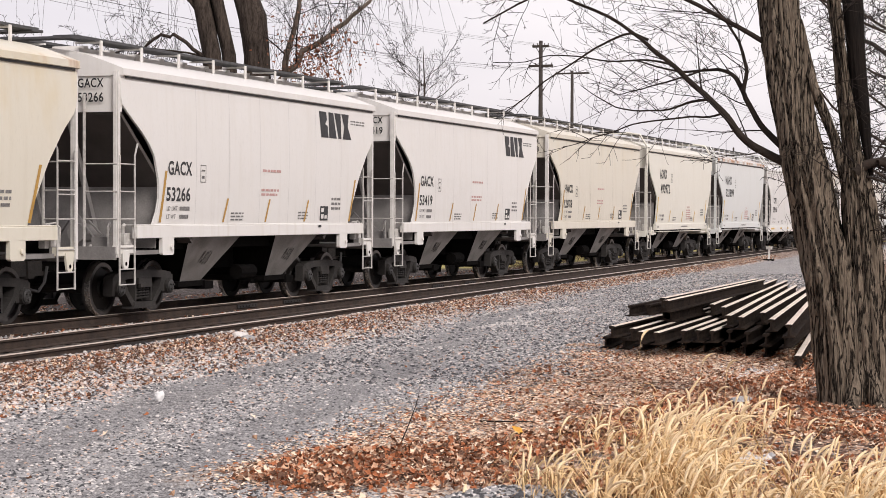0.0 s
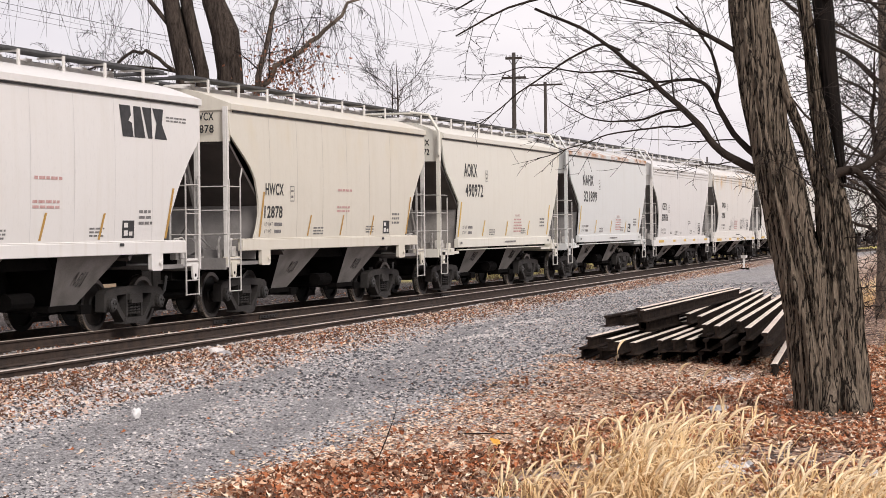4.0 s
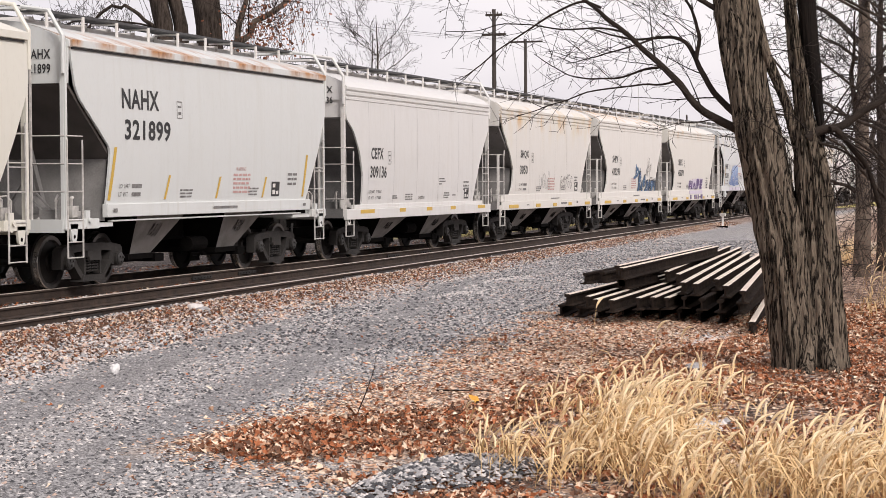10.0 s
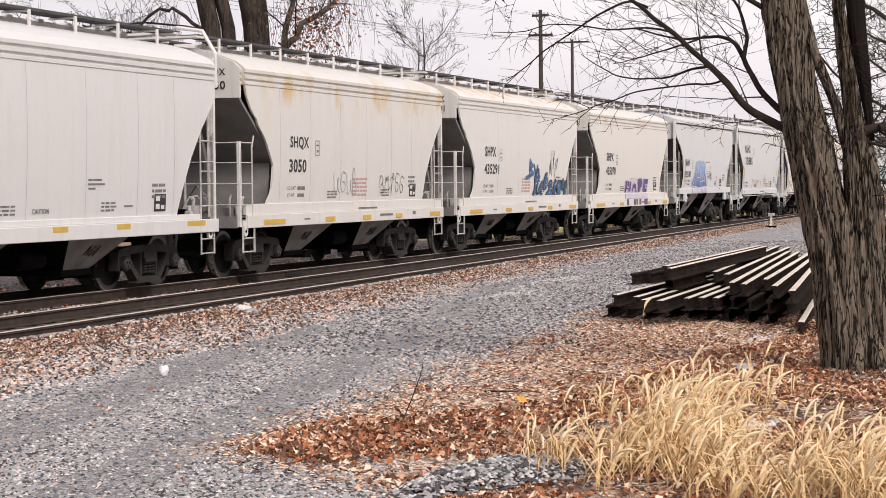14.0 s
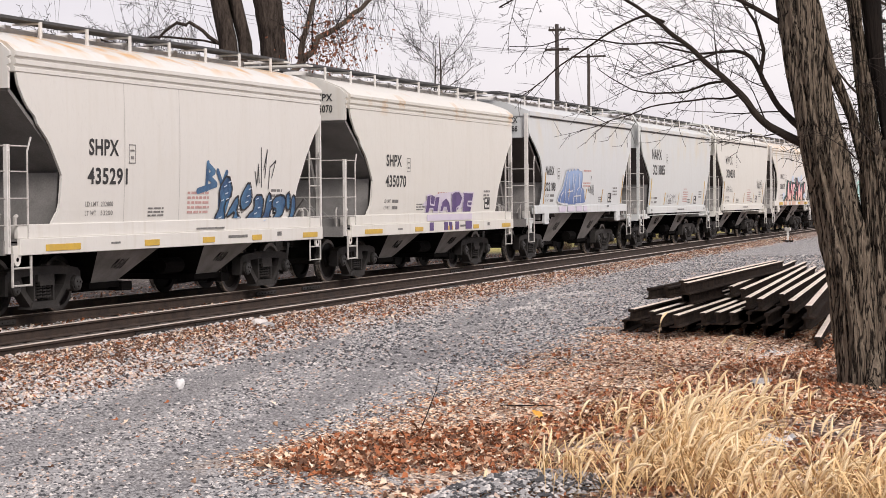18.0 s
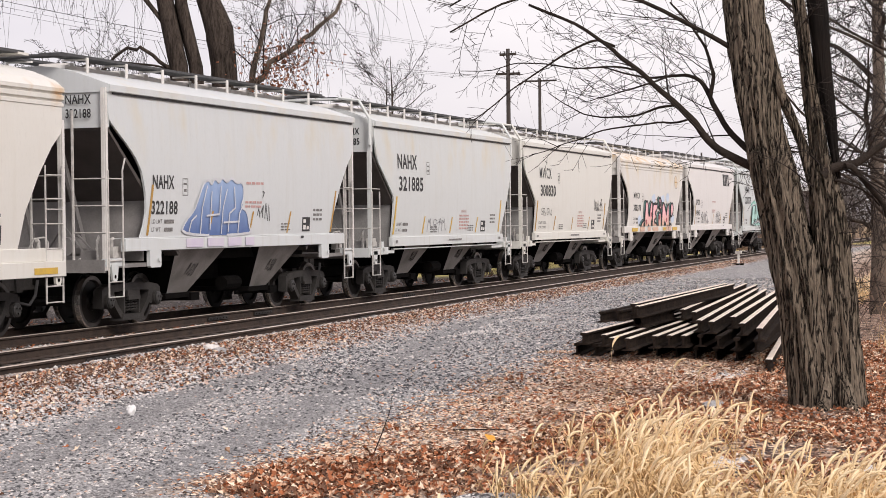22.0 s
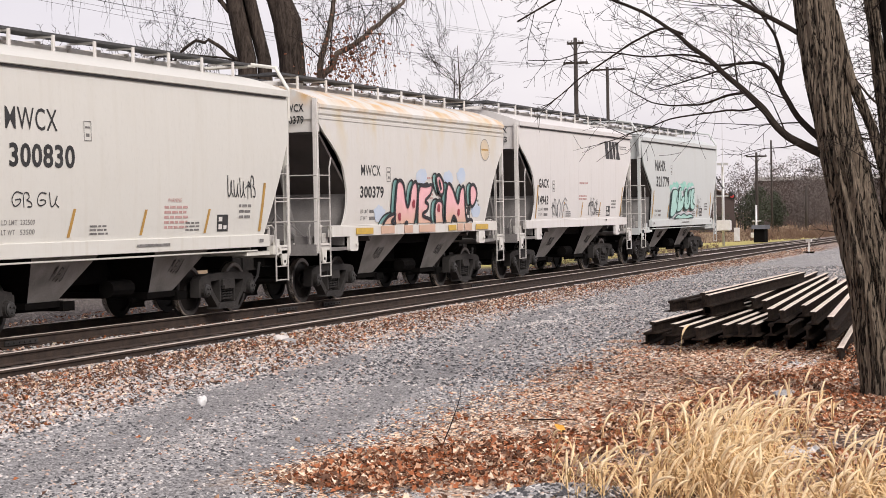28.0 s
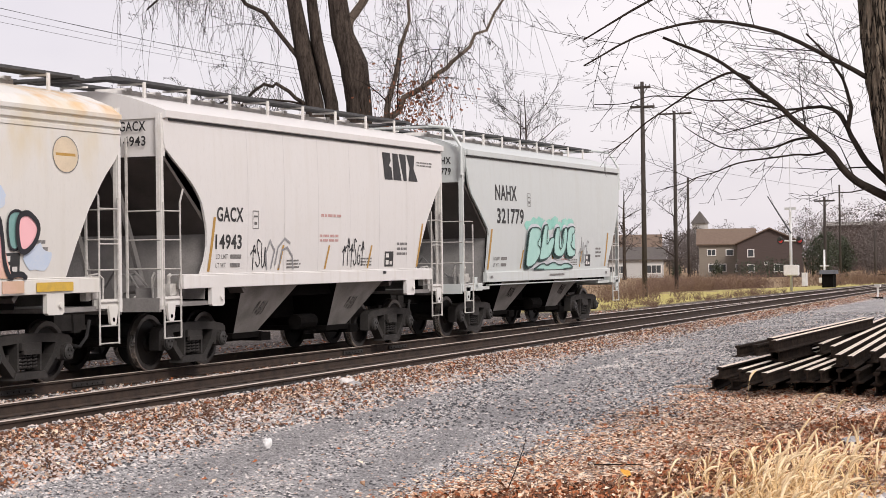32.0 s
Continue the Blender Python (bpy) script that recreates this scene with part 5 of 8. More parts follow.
sill_stripes(CARS[13], [(3.15, 3.9), (4.5, 5.0), (5.4, 6.4), (7.9, 8.3), (8.4, 8.9)], 1.36, 1.53, -1.592, TAN_SPRAY)
# spiked blue letters
WARM = (
    ((7.15, 2.29), (7.37, 1.89), (6.98, 1.72), (7.08, 1.39), (6.90, 1.34), (6.57, 1.39), (6.86, 1.70), (6.76, 1.98)),
    ((7.54, 1.90), (7.60, 1.72), (7.50, 1.56), (7.74, 1.38), (7.62, 1.33), (7.34, 1.37), (7.46, 1.59), (7.15, 1.45), (7.09, 1.51)),
    ((8.02, 2.16), (8.16, 1.87), (8.10, 1.69), (7.74, 1.56), (7.65, 1.72), (7.68, 1.87)),
    ((8.23, 1.87), (8.67, 1.87), (8.61, 1.44), (8.51, 1.33), (8.17, 1.33), (7.88, 1.32), (7.98, 1.50), (8.27, 1.61)),
    ((8.92, 1.95), (9.07, 1.65), (8.91, 1.51), (9.01, 1.33), (8.81, 1.31), (8.56, 1.36), (8.71, 1.55), (8.77, 1.80)),
    ((9.07, 1.82), (9.49, 1.89), (9.69, 1.76), (9.56, 1.54), (9.37, 1.32), (9.16, 1.30), (9.06, 1.36), (9.27, 1.60), (9.02, 1.62)),
    ((9.64, 1.87), (9.83, 1.95), (9.87, 1.59), (9.69, 1.57)),
    ((9.90, 1.82), (10.04, 1.89), (10.14, 1.65), (10.00, 1.31), (9.79, 1.35), (9.90, 1.57)),
)
painted(CARS[8], WARM, NAVY, INK, 0.018, foot=1.44, soft=1)
sprayed(CARS[8], [((6.94, 2.02), (7.04, 2.04)), ((7.12, 2.10), (7.22, 2.12)), ((7.00, 1.89), (7.10, 1.91)), ((6.84, 1.76), (6.94, 1.78)), ((7.04, 1.79), (7.14, 1.81)), ((7.96, 1.97), (8.06, 1.99)), ((7.89, 1.84), (7.99, 1.86)), ((7.84, 1.73), (7.94, 1.75)), ((8.30, 1.79), (8.40, 1.81)), ((8.37, 1.62), (8.47, 1.64)), ((8.22, 1.51), (8.32, 1.53)), ((8.87, 1.75), (8.97, 1.77)), ((9.17, 1.72), (9.27, 1.74)), ((8.66, 1.38), (8.76, 1.40)), ((6.76, 1.45), (6.86, 1.47)), ((7.50, 1.44), (7.60, 1.46))], 0.010, HAZE, 0.040, "graffiti_highlight")
sprayed(CARS[8], [((6.35, 2.44), (6.30, 1.98)), ((6.35, 2.41), (6.59, 2.29), (6.37, 2.20), (6.67, 2.06), (5.97, 1.94)), ((6.73, 2.30), (6.88, 2.10)), ((7.09, 2.28), (6.84, 1.95))], 0.055, NAVY, 0.012, "spray_tag")
sprayed(CARS[8], [((8.27, 2.31), (8.36, 2.05), (8.42, 2.45), (8.46, 2.10)), ((8.54, 2.76), (8.56, 2.02)), ((8.65, 2.35), (8.80, 2.73), (8.70, 2.2)), ((8.86, 1.99), (8.92, 2.4), (9.18, 2.53), (9.0, 2.2))], 0.014, INK, 0.012, "spray_tag")
# purple letters that run down over the sill
PALE_PURPLE = flat_paint("pale_purple_spray", (0.58, 0.52, 0.64), (0.66, 0.62, 0.66))
painted(CARS[9], (
    ((4.77, 1.45), (4.85, 1.85), (5.10, 1.88), (5.08, 1.64), (5.35, 1.62), (5.40, 1.82), (5.72, 1.84), (5.62, 1.45), (5.30, 1.46), (5.28, 1.54), (5.05, 1.54), (5.00, 1.45)),
    ((5.75, 1.47), (5.90, 1.72), (6.15, 1.80), (6.40, 1.70), (6.55, 1.45), (6.30, 1.45), (6.20, 1.56), (6.02, 1.56), (5.95, 1.45)),
    ((6.55, 1.90), (6.80, 1.95), (7.10, 1.95), (7.35, 1.80), (7.20, 1.60), (6.95, 1.55), (6.95, 1.45), (6.60, 1.45)),
    ((7.42, 1.93), (8.17, 1.92), (8.10, 1.70), (7.75, 1.70), (7.74, 1.60), (8.05, 1.58), (8.00, 1.45), (7.38, 1.45)),
), PURPLE, PALE_PURPLE, 0.020, foot=1.44)
blob(CARS[9], 6.45, 1.72, 1.8, 0.27, PALE_PURPLE, 0.008, 44)
sill_stripes(CARS[9], [(4.95, 5.2), (5.95, 6.2), (6.3, 6.5), (6.75, 7.0), (7.5, 7.95)], 1.02, 1.215, -1.612, PURPLE)
sill_stripes(CARS[9], [(4.85, 8.05)], 1.25, 1.40, -1.582, PALE_PURPLE)
# pale blue mass with white strokes
BLUE_FADE = faded("blue_to_dark_spray", 1.6, 2.5, (0.09, 0.15, 0.34), (0.30, 0.41, 0.62))
painted(CARS[10], (((2.67, 1.58), (2.88, 1.86), (3.24, 2.05), (3.42, 2.30), (3.61, 2.56), (3.84, 2.64), (3.95, 2.52), (4.10, 2.68), (4.28, 2.56), (4.42, 2.70), (4.62, 2.58), (4.85, 2.70), (5.05, 2.58), (5.36, 2.62), (5.43, 2.32), (5.25, 2.12), (5.58, 2.05), (5.69, 1.72), (5.89, 1.58)),), BLUE_FADE, SILVER, 0.024, soft=2)
sprayed(CARS[10], [((3.5, 1.62), (3.55, 2.1), (3.75, 2.5)), ((3.9, 1.7), (3.95, 2.4)), ((3.75, 1.95), (4.3, 1.98), (4.35, 2.5)), ((4.4, 1.62), (4.45, 2.1), (4.62, 2.45)), ((4.7, 1.65), (4.75, 2.0), (5.0, 2.1), (4.95, 2.5)), ((5.15, 1.62), (5.2, 2.0), (5.3, 2.1)), ((3.0, 1.62), (3.1, 1.85), (3.3, 1.95)), ((4.5, 1.82), (5.2, 1.84))], 0.018, SILVER, 0.032, "graffiti_stroke")
sill_stripes(CARS[10], [(2.9, 3.6), (3.8, 4.5), (4.7, 5.3), (5.5, 5.9)], 1.37, 1.53, -1.592, PALE_PURPLE)
sprayed(CARS[10], [((6.08, 1.95), (6.16, 2.1), (6.22, 1.92)), ((6.26, 2.0), (6.38, 2.15), (6.34, 1.92)), ((6.46, 1.9), (6.5, 2.2), (6.6, 1.86)), ((6.64, 2.16), (6.70, 1.85)), ((6.34, 2.32), (6.42, 2.42), (6.34, 2.44))], 0.013, INK, 0.010, "spray_tag")
RED_SPOT = flat_paint("red_spray", (0.35, 0.05, 0.07))
for k, (u, w) in enumerate(((4.2, 1.72), (5.03, 2.0), (6.62, 1.9), (7.95, 1.8))):
    blob(CARS[13], u, w, 0.10, 0.10, RED_SPOT, 0.040, 90 + k, "spray_dot")
scribble(CARS[14], 2.85, 1.62, 0.55, 0.55, INK, 12, 0.015, 3)
sprayed(CARS[14], [((3.45, 1.62), (3.40, 1.9), (3.55, 2.12), (3.72, 1.95), (3.6, 1.64)), ((3.75, 1.7), (3.85, 2.0), (4.1, 2.16), (4.3, 2.08)), ((3.9, 1.65), (4.0, 1.95), (4.2, 2.0), (4.4, 1.85), (4.45, 1.62))], 0.022, GREY_TAG, 0.010, "spray_tag")
scribble(CARS[14], 6.45, 1.62, 1.0, 0.62, INK, 13, 0.016, 6)
BLUE = (
    ((4.06, 2.47), (4.62, 2.50), (4.89, 2.41), (4.79, 2.24), (4.57, 2.09), (4.87, 1.97), (4.77, 1.78), (4.36, 1.56), (3.85, 1.52), (3.85, 1.75), (3.95, 2.09)),
    ((5.07, 2.55), (5.38, 2.57), (5.29, 2.29), (5.28, 2.04), (5.55, 2.24), (5.91, 2.27), (5.75, 1.99), (5.51, 1.77), (5.04, 1.70), (4.74, 1.70), (4.87, 1.99)),
    ((5.92, 2.49), (6.29, 2.52), (6.19, 2.04), (6.38, 1.94), (6.55, 2.19), (6.56, 2.50), (6.88, 2.50), (6.78, 2.05), (6.53, 1.79), (6.05, 1.77), (5.79, 1.90)),
    ((6.92, 2.52), (7.38, 2.55), (7.42, 2.40), (7.16, 2.32), (7.25, 2.20), (7.08, 2.10), (7.27, 1.97), (7.52, 1.94), (7.40, 1.77), (6.89, 1.77), (6.78, 1.94), (6.79, 2.25)),
    ((4.40, 1.46), (4.58, 1.51), (5.04, 1.63), (5.34, 1.55), (5.81, 1.65), (6.28, 1.55), (6.77, 1.62), (7.26, 1.54), (7.34, 1.46)),
)
PALE_TEAL, DARK_TEAL = flat_paint("pale_turquoise_spray", (0.42, 0.66, 0.60), (0.32, 0.58, 0.52)), flat_paint("dark_green_spray", (0.03, 0.075, 0.07))
for k in range(9):
    blob(CARS[15], 4.1 + 0.38 * k, 2.52 + 0.05 * (k % 3), 0.30, 0.14 + 0.04 * (k % 2), TEAL, 0.006 + 0.0005 * k, 60 + k)
painted(CARS[15], [[(u, w) for u, w in sh] for sh in BLUE], SILVER, SILVER, 0.085, 0.012, "graffiti_halo", 1.46, 2)
painted(CARS[15], [[(u - 0.07, w - 0.03) for u, w in sh] for sh in BLUE], DARK_TEAL, DARK_TEAL, 0.030, 0.030, "graffiti_shade", 1.46, 2)
painted(CARS[15], BLUE, PALE_TEAL, DARK_TEAL, 0.016, 0.048, "graffiti_letter", 1.46, 1)
scribble(CARS[15], 7.9, 1.55, 0.8, 0.7, GREY_TAG, 14, 0.014, 4)
bm = BM()
for i in range(24):
    a0, a1 = i * math.tau / 24, (i + 1) * math.tau / 24
    v = [bm.verts.new(near(9.95 + r * 0.33 * math.cos(a), 3.34 + r * 0.27 * math.sin(a), 0.008)) for a, r in ((a0, 0.95), (a1, 0.95), (a1, 1.0), (a0, 1.0))]
    bm.faces.new(v)
part("round_emblem", bm, MAT["stencil"], CARS[13])
bm = BM()
bm.faces.new([bm.verts.new(near(9.95 + 0.31 * math.cos(i * math.tau / 24), 3.34 + 0.255 * math.sin(i * math.tau / 24), 0.006)) for i in range(24)])
part("emblem_field", bm, flat_paint("cream_field", (0.70, 0.58, 0.42)), CARS[13], "cream field of the round emblem")
bars(CARS[13], [(9.70, 10.20, 3.32, 3.36)], MAT["ochre"], near, "emblem_bar")
sill_stripes(CARS[13], [(1.8, 2.7), (7.3, 7.8), (9.2, 10.1)], 1.37, 1.50, -1.594, MAT["yellow"])


# ---- plants: tubes gathered in lists, one mesh a part ----
class Strands:
    """Collects tapering tubes cheaply and makes one mesh of them."""

    def __init__(self):
        self.v, self.f = [], []

    def add(self, pts, rads, seg=5):
        pts = [Vector(p) for p in pts]
        base, side = len(self.v), None
        for i, p in enumerate(pts):
            d = (pts[min(i + 1, len(pts) - 1)] - pts[max(i - 1, 0)])
            d = d.normalized() if d.length > 1e-9 else Vector((0, 0, 1))
            if side is None:
                side = d.orthogonal().normalized()
            side = (side - d * side.dot(d)).normalized()
            up = d.cross(side)
            for k in range(seg):
                a = k * math.tau / seg
                self.v.append(tuple(p + (side * math.cos(a) + up * math.sin(a)) * rads[i]))
        for i in range(len(pts) - 1):
            for k in range(seg):
                a, c = base + i * seg + k, base + i * seg + (k + 1) % seg
                self.f.append((a, c, c + seg, a + seg))
        self.f.append(tuple(base + (len(pts) - 1) * seg + k for k in range(seg)))

    def mesh(self, name, mat, smooth=True):
        me = bpy.data.meshes.new(name)
        me.from_pydata(self.v, [], self.f)
        me.materials.append(mat)
        if smooth:
            me.polygons.foreach_set("use_smooth", [True] * len(me.polygons))
        return me


def bough(rnd, start, way, length, r0, r1, n=8, wander=0.25, droop=0.0):
    """Points and radii of a limb that wanders."""
    p, d = Vector(start), Vector(way).normalized()
    pts, rads = [p.copy()], [r0]
    for i in range(n):
        d = (d + Vector((rnd.gauss(0, wander), rnd.gauss(0, wander), rnd.gauss(0, wander) - droop)) * 0.5).normalized()
        p = p + d * (length / n)
        pts.append(p.copy())
        rads.append(r0 + (r1 - r0) * (i + 1) / n)
    return pts, rads


def sprout(rnd, st, pts, rads, depth, count, length, droop, spread=0.9, seg=4, thin=0.45, start=0.25, floor=0.0022, wander=0.22):
    """Side shoots along a limb, and shoots on those."""
    for k in range(count):
        t = start + (1 - start) * (k + rnd.random()) / count
        f = t * (len(pts) - 1)
        i = min(int(f), len(pts) - 2)
        p = pts[i].lerp(pts[i + 1], f - i)
        d = (pts[i + 1] - pts[i]).normalized()
        side = Vector((rnd.gauss(0, 1), rnd.gauss(0, 1), rnd.gauss(0.15, 0.8)))
        side = (side - d * side.dot(d)).normalized()
        way = (d * rnd.uniform(0.35, 0.9) + side * spread).normalized()
        ln = length * rnd.uniform(0.5, 1.2) * (1.1 - 0.5 * t)
        r = max(floor, (rads[i] * thin) * rnd.uniform(0.6, 1.0))
        q, rr = bough(rnd, p, way, ln, r, max(floor * 0.6, r * 0.25), 7, wander, droop)
        st.add(q, rr, seg)
        if depth > 1:
            sprout(rnd, st, q, rr, depth - 1, max(2, int(count * 0.6)), ln * 0.5, droop, spread, 3, 0.5, 0.2, floor, wander)


def stem(st, rnd, line, rads, seg=14, rough=0.06):
    """A trunk with an uneven outline: rings jittered, roots flaring."""
    pts = []
    for a, c in zip(line, line[1:]):
        for k in range(4):
            pts.append(Vector(a).lerp(Vector(c), k / 4))
    pts.append(Vector(line[-1]))
    rr = np.interp(np.linspace(0, 1, len(pts)), np.linspace(0, 1, len(rads)), rads)
    base = len(st.v)
    st.add(pts, list(rr), seg)
    for i in range(base, len(st.v)):
        v = Vector(st.v[i])
        k = (i - base) // seg
        c = pts[k]
        off = v - c
        ang = math.atan2(off.y, off.x)
        s = 1 + rough * (math.sin(ang * 5 + 1.3 * math.sin(k * 0.5)) + 0.7 * math.sin(ang * 9 + k * 0.3)) + 0.5 * rough * rnd.uniform(-1, 1)
        st.v[i] = tuple(c + off * s)
    return pts, list(rr)


def furrowed(st, line, rads, seg, step, depth, seed):
    """A trunk whose bark stands in long uneven ridges."""
    line = [Vector(p) for p in line]
    cum = [0.0]
    for a, c in zip(line, line[1:]):
        cum.append(cum[-1] + (c - a).length)
    n_ = int(cum[-1] / step)
    pts, rr = [], []
    for i in range(n_ + 1):
        d = cum[-1] * i / n_
        pts.append(Vector([float(np.interp(d, cum, [p[k] for p in line])) for k in range(3)]))
        rr.append(float(np.interp(d, cum, rads)))
    pts = [pts[0]] + [(pts[i - 1] + pts[i] * 2 + pts[i + 1]) / 4 for i in range(1, n_)] + [pts[-1]]
    base = len(st.v)
    st.add(pts, rr, seg)
    for i in range(base, len(st.v)):
        k, j = divmod(i - base, seg)
        c, off = pts[k], Vector(st.v[i]) - pts[k]
        ang = j * math.tau / seg
        p = Vector((math.cos(ang) * 3.2, math.sin(ang) * 3.2, c.z * 0.55 + seed))
        q = Vector((math.cos(ang) * 7.0, math.sin(ang) * 7.0, c.z * 1.4 + seed))
        ridge = 1 - abs(noise.noise(p * 1.6)) * 2.2 + 0.6 * noise.noise(q)
        lump = 0.10 * noise.noise(Vector((math.cos(ang), math.sin(ang), c.z * 0.8 + seed)))
        st.v[i] = tuple(c + off * (1 + lump) + off.normalized() * depth * (ridge - 0.7))
    return pts, rr


def near_tree():
    rnd = random.Random(11)
    tree = tagged(new("bare_tree"), "bare twin-stemmed tree with deeply furrowed grey-brown bark", "tree")
    X = 18.9
    st = Strands()
    left = [(X, 2.42, -0.12), (X, 2.46, 0.35), (X, 2.52, 0.9), (X - 0.02, 2.60, 1.4), (X, 2.74, 2.0), (X, 2.92, 2.8), (X + 0.05, 3.09, 3.8), (X + 0.2, 3.22, 5.2), (X + 0.3, 3.3, 7.0)]
    right = [(X + 0.1, 2.20, -0.12), (X + 0.1, 2.21, 0.4), (X + 0.1, 2.22, 0.9), (X + 0.12, 2.26, 1.5), (X + 0.13, 2.31, 2.1), (X + 0.13, 2.40, 2.7), (X + 0.13, 2.54, 3.8), (X + 0.15, 2.72, 5.2), (X + 0.2, 2.9, 6.6)]
    lp, lr = furrowed(st, left, [0.25, 0.235, 0.235, 0.24, 0.230, 0.192, 0.200, 0.19, 0.15], 84, 0.045, 0.052, 0.0)
    rp, rr = furrowed(st, right, [0.30, 0.25, 0.215, 0.19, 0.160, 0.088, 0.055, 0.05, 0.03], 72, 0.045, 0.045, 9.0)
    stem(st, rnd, [(X, 2.95, 3.9), (X, 2.84, 3.5), (X, 2.74, 3.2), (X + 0.04, 2.64, 2.95), (X + 0.08, 2.55, 2.7), (X + 0.1, 2.47, 2.4), (X + 0.1, 2.38, 2.05)], [0.08, 0.062, 0.052, 0.05, 0.05, 0.055, 0.06], 18, 0.08)
    for a in range(7):
        an = a * math.tau / 7 + 0.4
        d = Vector((math.cos(an), math.sin(an), 0))
        c = Vector((X + 0.05, 2.3, 0))
        st.add([c + d * 0.16 + Vector((0, 0, 0.40)), c + d * 0.27 + Vector((0, 0, 0.10)), c + d * 0.48 + Vector((0, 0, -0.06))], [0.10, 0.09, 0.03], 8)
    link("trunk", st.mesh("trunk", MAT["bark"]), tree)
    dead = Strands()
    furrowed(dead, [(X + 0.16, 2.20, 2.35), (X + 0.16, 2.24, 2.6), (X + 0.17, 2.33, 3.3), (X + 0.18, 2.40, 4.1), (X + 0.2, 2.52, 5.2), (X + 0.2, 2.65, 6.6)], [0.02, 0.045, 0.085, 0.105, 0.10, 0.07], 40, 0.05, 0.012, 4.0)
    link("dead_stem", dead.mesh("dead_stem", MAT["charred"]), tree, "blackened dead wood of the stem")
    # height and reach of each limb (y, z), its thickness at both ends, and how far it comes forward
    limbs = [
        ([(2.98, 2.44), (3.13, 2.53), (3.34, 2.63), (3.47, 2.75), (3.62, 2.96), (3.79, 3.13), (3.96, 3.28), (4.14, 3.46), (4.32, 3.61), (4.47, 3.74), (4.8, 3.98), (5.3, 4.2)], 0.052, 0.014, -0.3),
        ([(3.0, 2.58), (3.14, 2.71), (3.30, 2.86), (3.44, 3.09), (3.50, 3.24), (3.57, 3.36), (3.67, 3.43), (3.79, 3.45), (3.93, 3.44), (4.14, 3.43), (4.41, 3.50), (4.65, 3.57)], 0.040, 0.007, 0.2),
        ([(3.47, 3.21), (3.44, 3.41), (3.48, 3.58), (3.52, 3.70), (3.65, 3.92), (3.9, 4.2)], 0.024, 0.010, 0.1),
        ([(3.79, 3.14), (4.0, 3.11), (4.17, 3.05), (4.35, 3.02), (4.59, 3.02), (4.77, 3.06), (4.95, 3.17), (5.13, 3.29)], 0.016, 0.004, -0.2),
        ([(3.66, 2.99), (3.80, 2.955), (4.0, 2.95), (4.29, 2.93), (4.59, 2.88), (4.77, 2.81), (4.96, 2.75), (5.11, 2.69), (5.29, 2.65)], 0.013, 0.004, -0.3),
        ([(3.86, 3.44), (4.14, 3.35), (4.35, 3.31), (4.53, 3.26), (4.71, 3.22), (4.86, 3.20)], 0.012, 0.004, 0.1),
        ([(4.47, 3.76), (4.64, 3.84), (4.83, 3.75), (5.04, 3.64), (5.29, 3.47), (5.5, 3.33), (5.75, 3.10), (5.88, 3.02)], 0.016, 0.005, -0.4),
        ([(4.18, 3.49), (4.4, 3.55), (4.59, 3.55), (4.89, 3.55), (5.19, 3.60), (5.5, 3.63), (5.75, 3.55), (6.12, 3.56)], 0.013, 0.004, -0.1),
        ([(3.1, 3.6), (3.5, 3.85), (4.1, 4.2), (4.8, 4.35), (5.5, 4.2), (6.0, 3.9)], 0.030, 0.008, -0.8),
        ([(3.25, 4.6), (3.8, 4.9), (4.6, 4.9), (5.4, 4.6), (6.1, 4.2)], 0.040, 0.008, -0.5),
        ([(3.2, 5.0), (3.7, 5.8), (4.4, 6.3), (5.2, 6.3)], 0.040, 0.010, 0.5),
        ([(2.36, 4.2), (2.0, 4.7), (1.5, 5.0), (0.9, 5.1)], 0.045, 0.010, 0.4),
        ([(2.6, 5.0), (2.0, 5.6), (1.2, 6.0)], 0.045, 0.010, -0.3),
        ([(2.36, 2.38), (2.25, 2.46), (2.0, 2.50), (1.86, 2.63), (1.63, 2.75), (1.35, 2.98)], 0.060, 0.026, 0.3),
        ([(2.12, 2.47), (2.06, 2.46), (1.95, 2.32), (1.81, 2.15), (1.73, 1.96), (1.67, 1.68)], 0.036, 0.022, 0.35),
        ([(2.24, 2.34), (2.10, 2.29), (1.92, 2.21), (1.81, 2.07)], 0.016, 0.008, 0.25),
    ]
    for k, (ln, r, tip, fore) in enumerate(limbs):
        s2 = Strands()
        pts = [Vector((X + 0.05 + fore * i / (len(ln) - 1), y, z)) for i, (y, z) in enumerate(ln)]
        fine = []
        for a, c in zip(pts, pts[1:]):
            fine += [a.lerp(c, j / 3) + Vector((rnd.gauss(0, 0.010), rnd.gauss(0, 0.006), rnd.gauss(0, 0.006))) for j in range(3)]
        fine.append(pts[-1])
        fine = [fine[0]] + [(a + c * 2 + d) / 4 for a, c, d in zip(fine, fine[1:], fine[2:])] + [fine[-1]]
        rads = [r + (tip - r) * (i / (len(fine) - 1)) ** 0.75 for i in range(len(fine))]
        s2.add(fine, rads, 9)
        link("limb", s2.mesh("limb", MAT["limb_bark"]), tree)
        s3 = Strands()
        small = r < 0.02
        sprout(rnd, s3, fine, [max(q, 0.014) for q in rads], 2 if small else 3, 8 if small else 10, 0.75 if small else 1.25, -0.01, 0.62, 4, 0.36, 0.12, 0.0030, 0.11)
        tagged(link("twig_mass", s3.mesh("twig_mass", MAT["twig"]), tree), kind="stuff")
    s4 = Strands()
    sprout(rnd, s4, lp, [0.032] * len(lp), 2, 26, 0.8, 0.12, 1.3, 4, 0.30, 0.10, 0.0028)
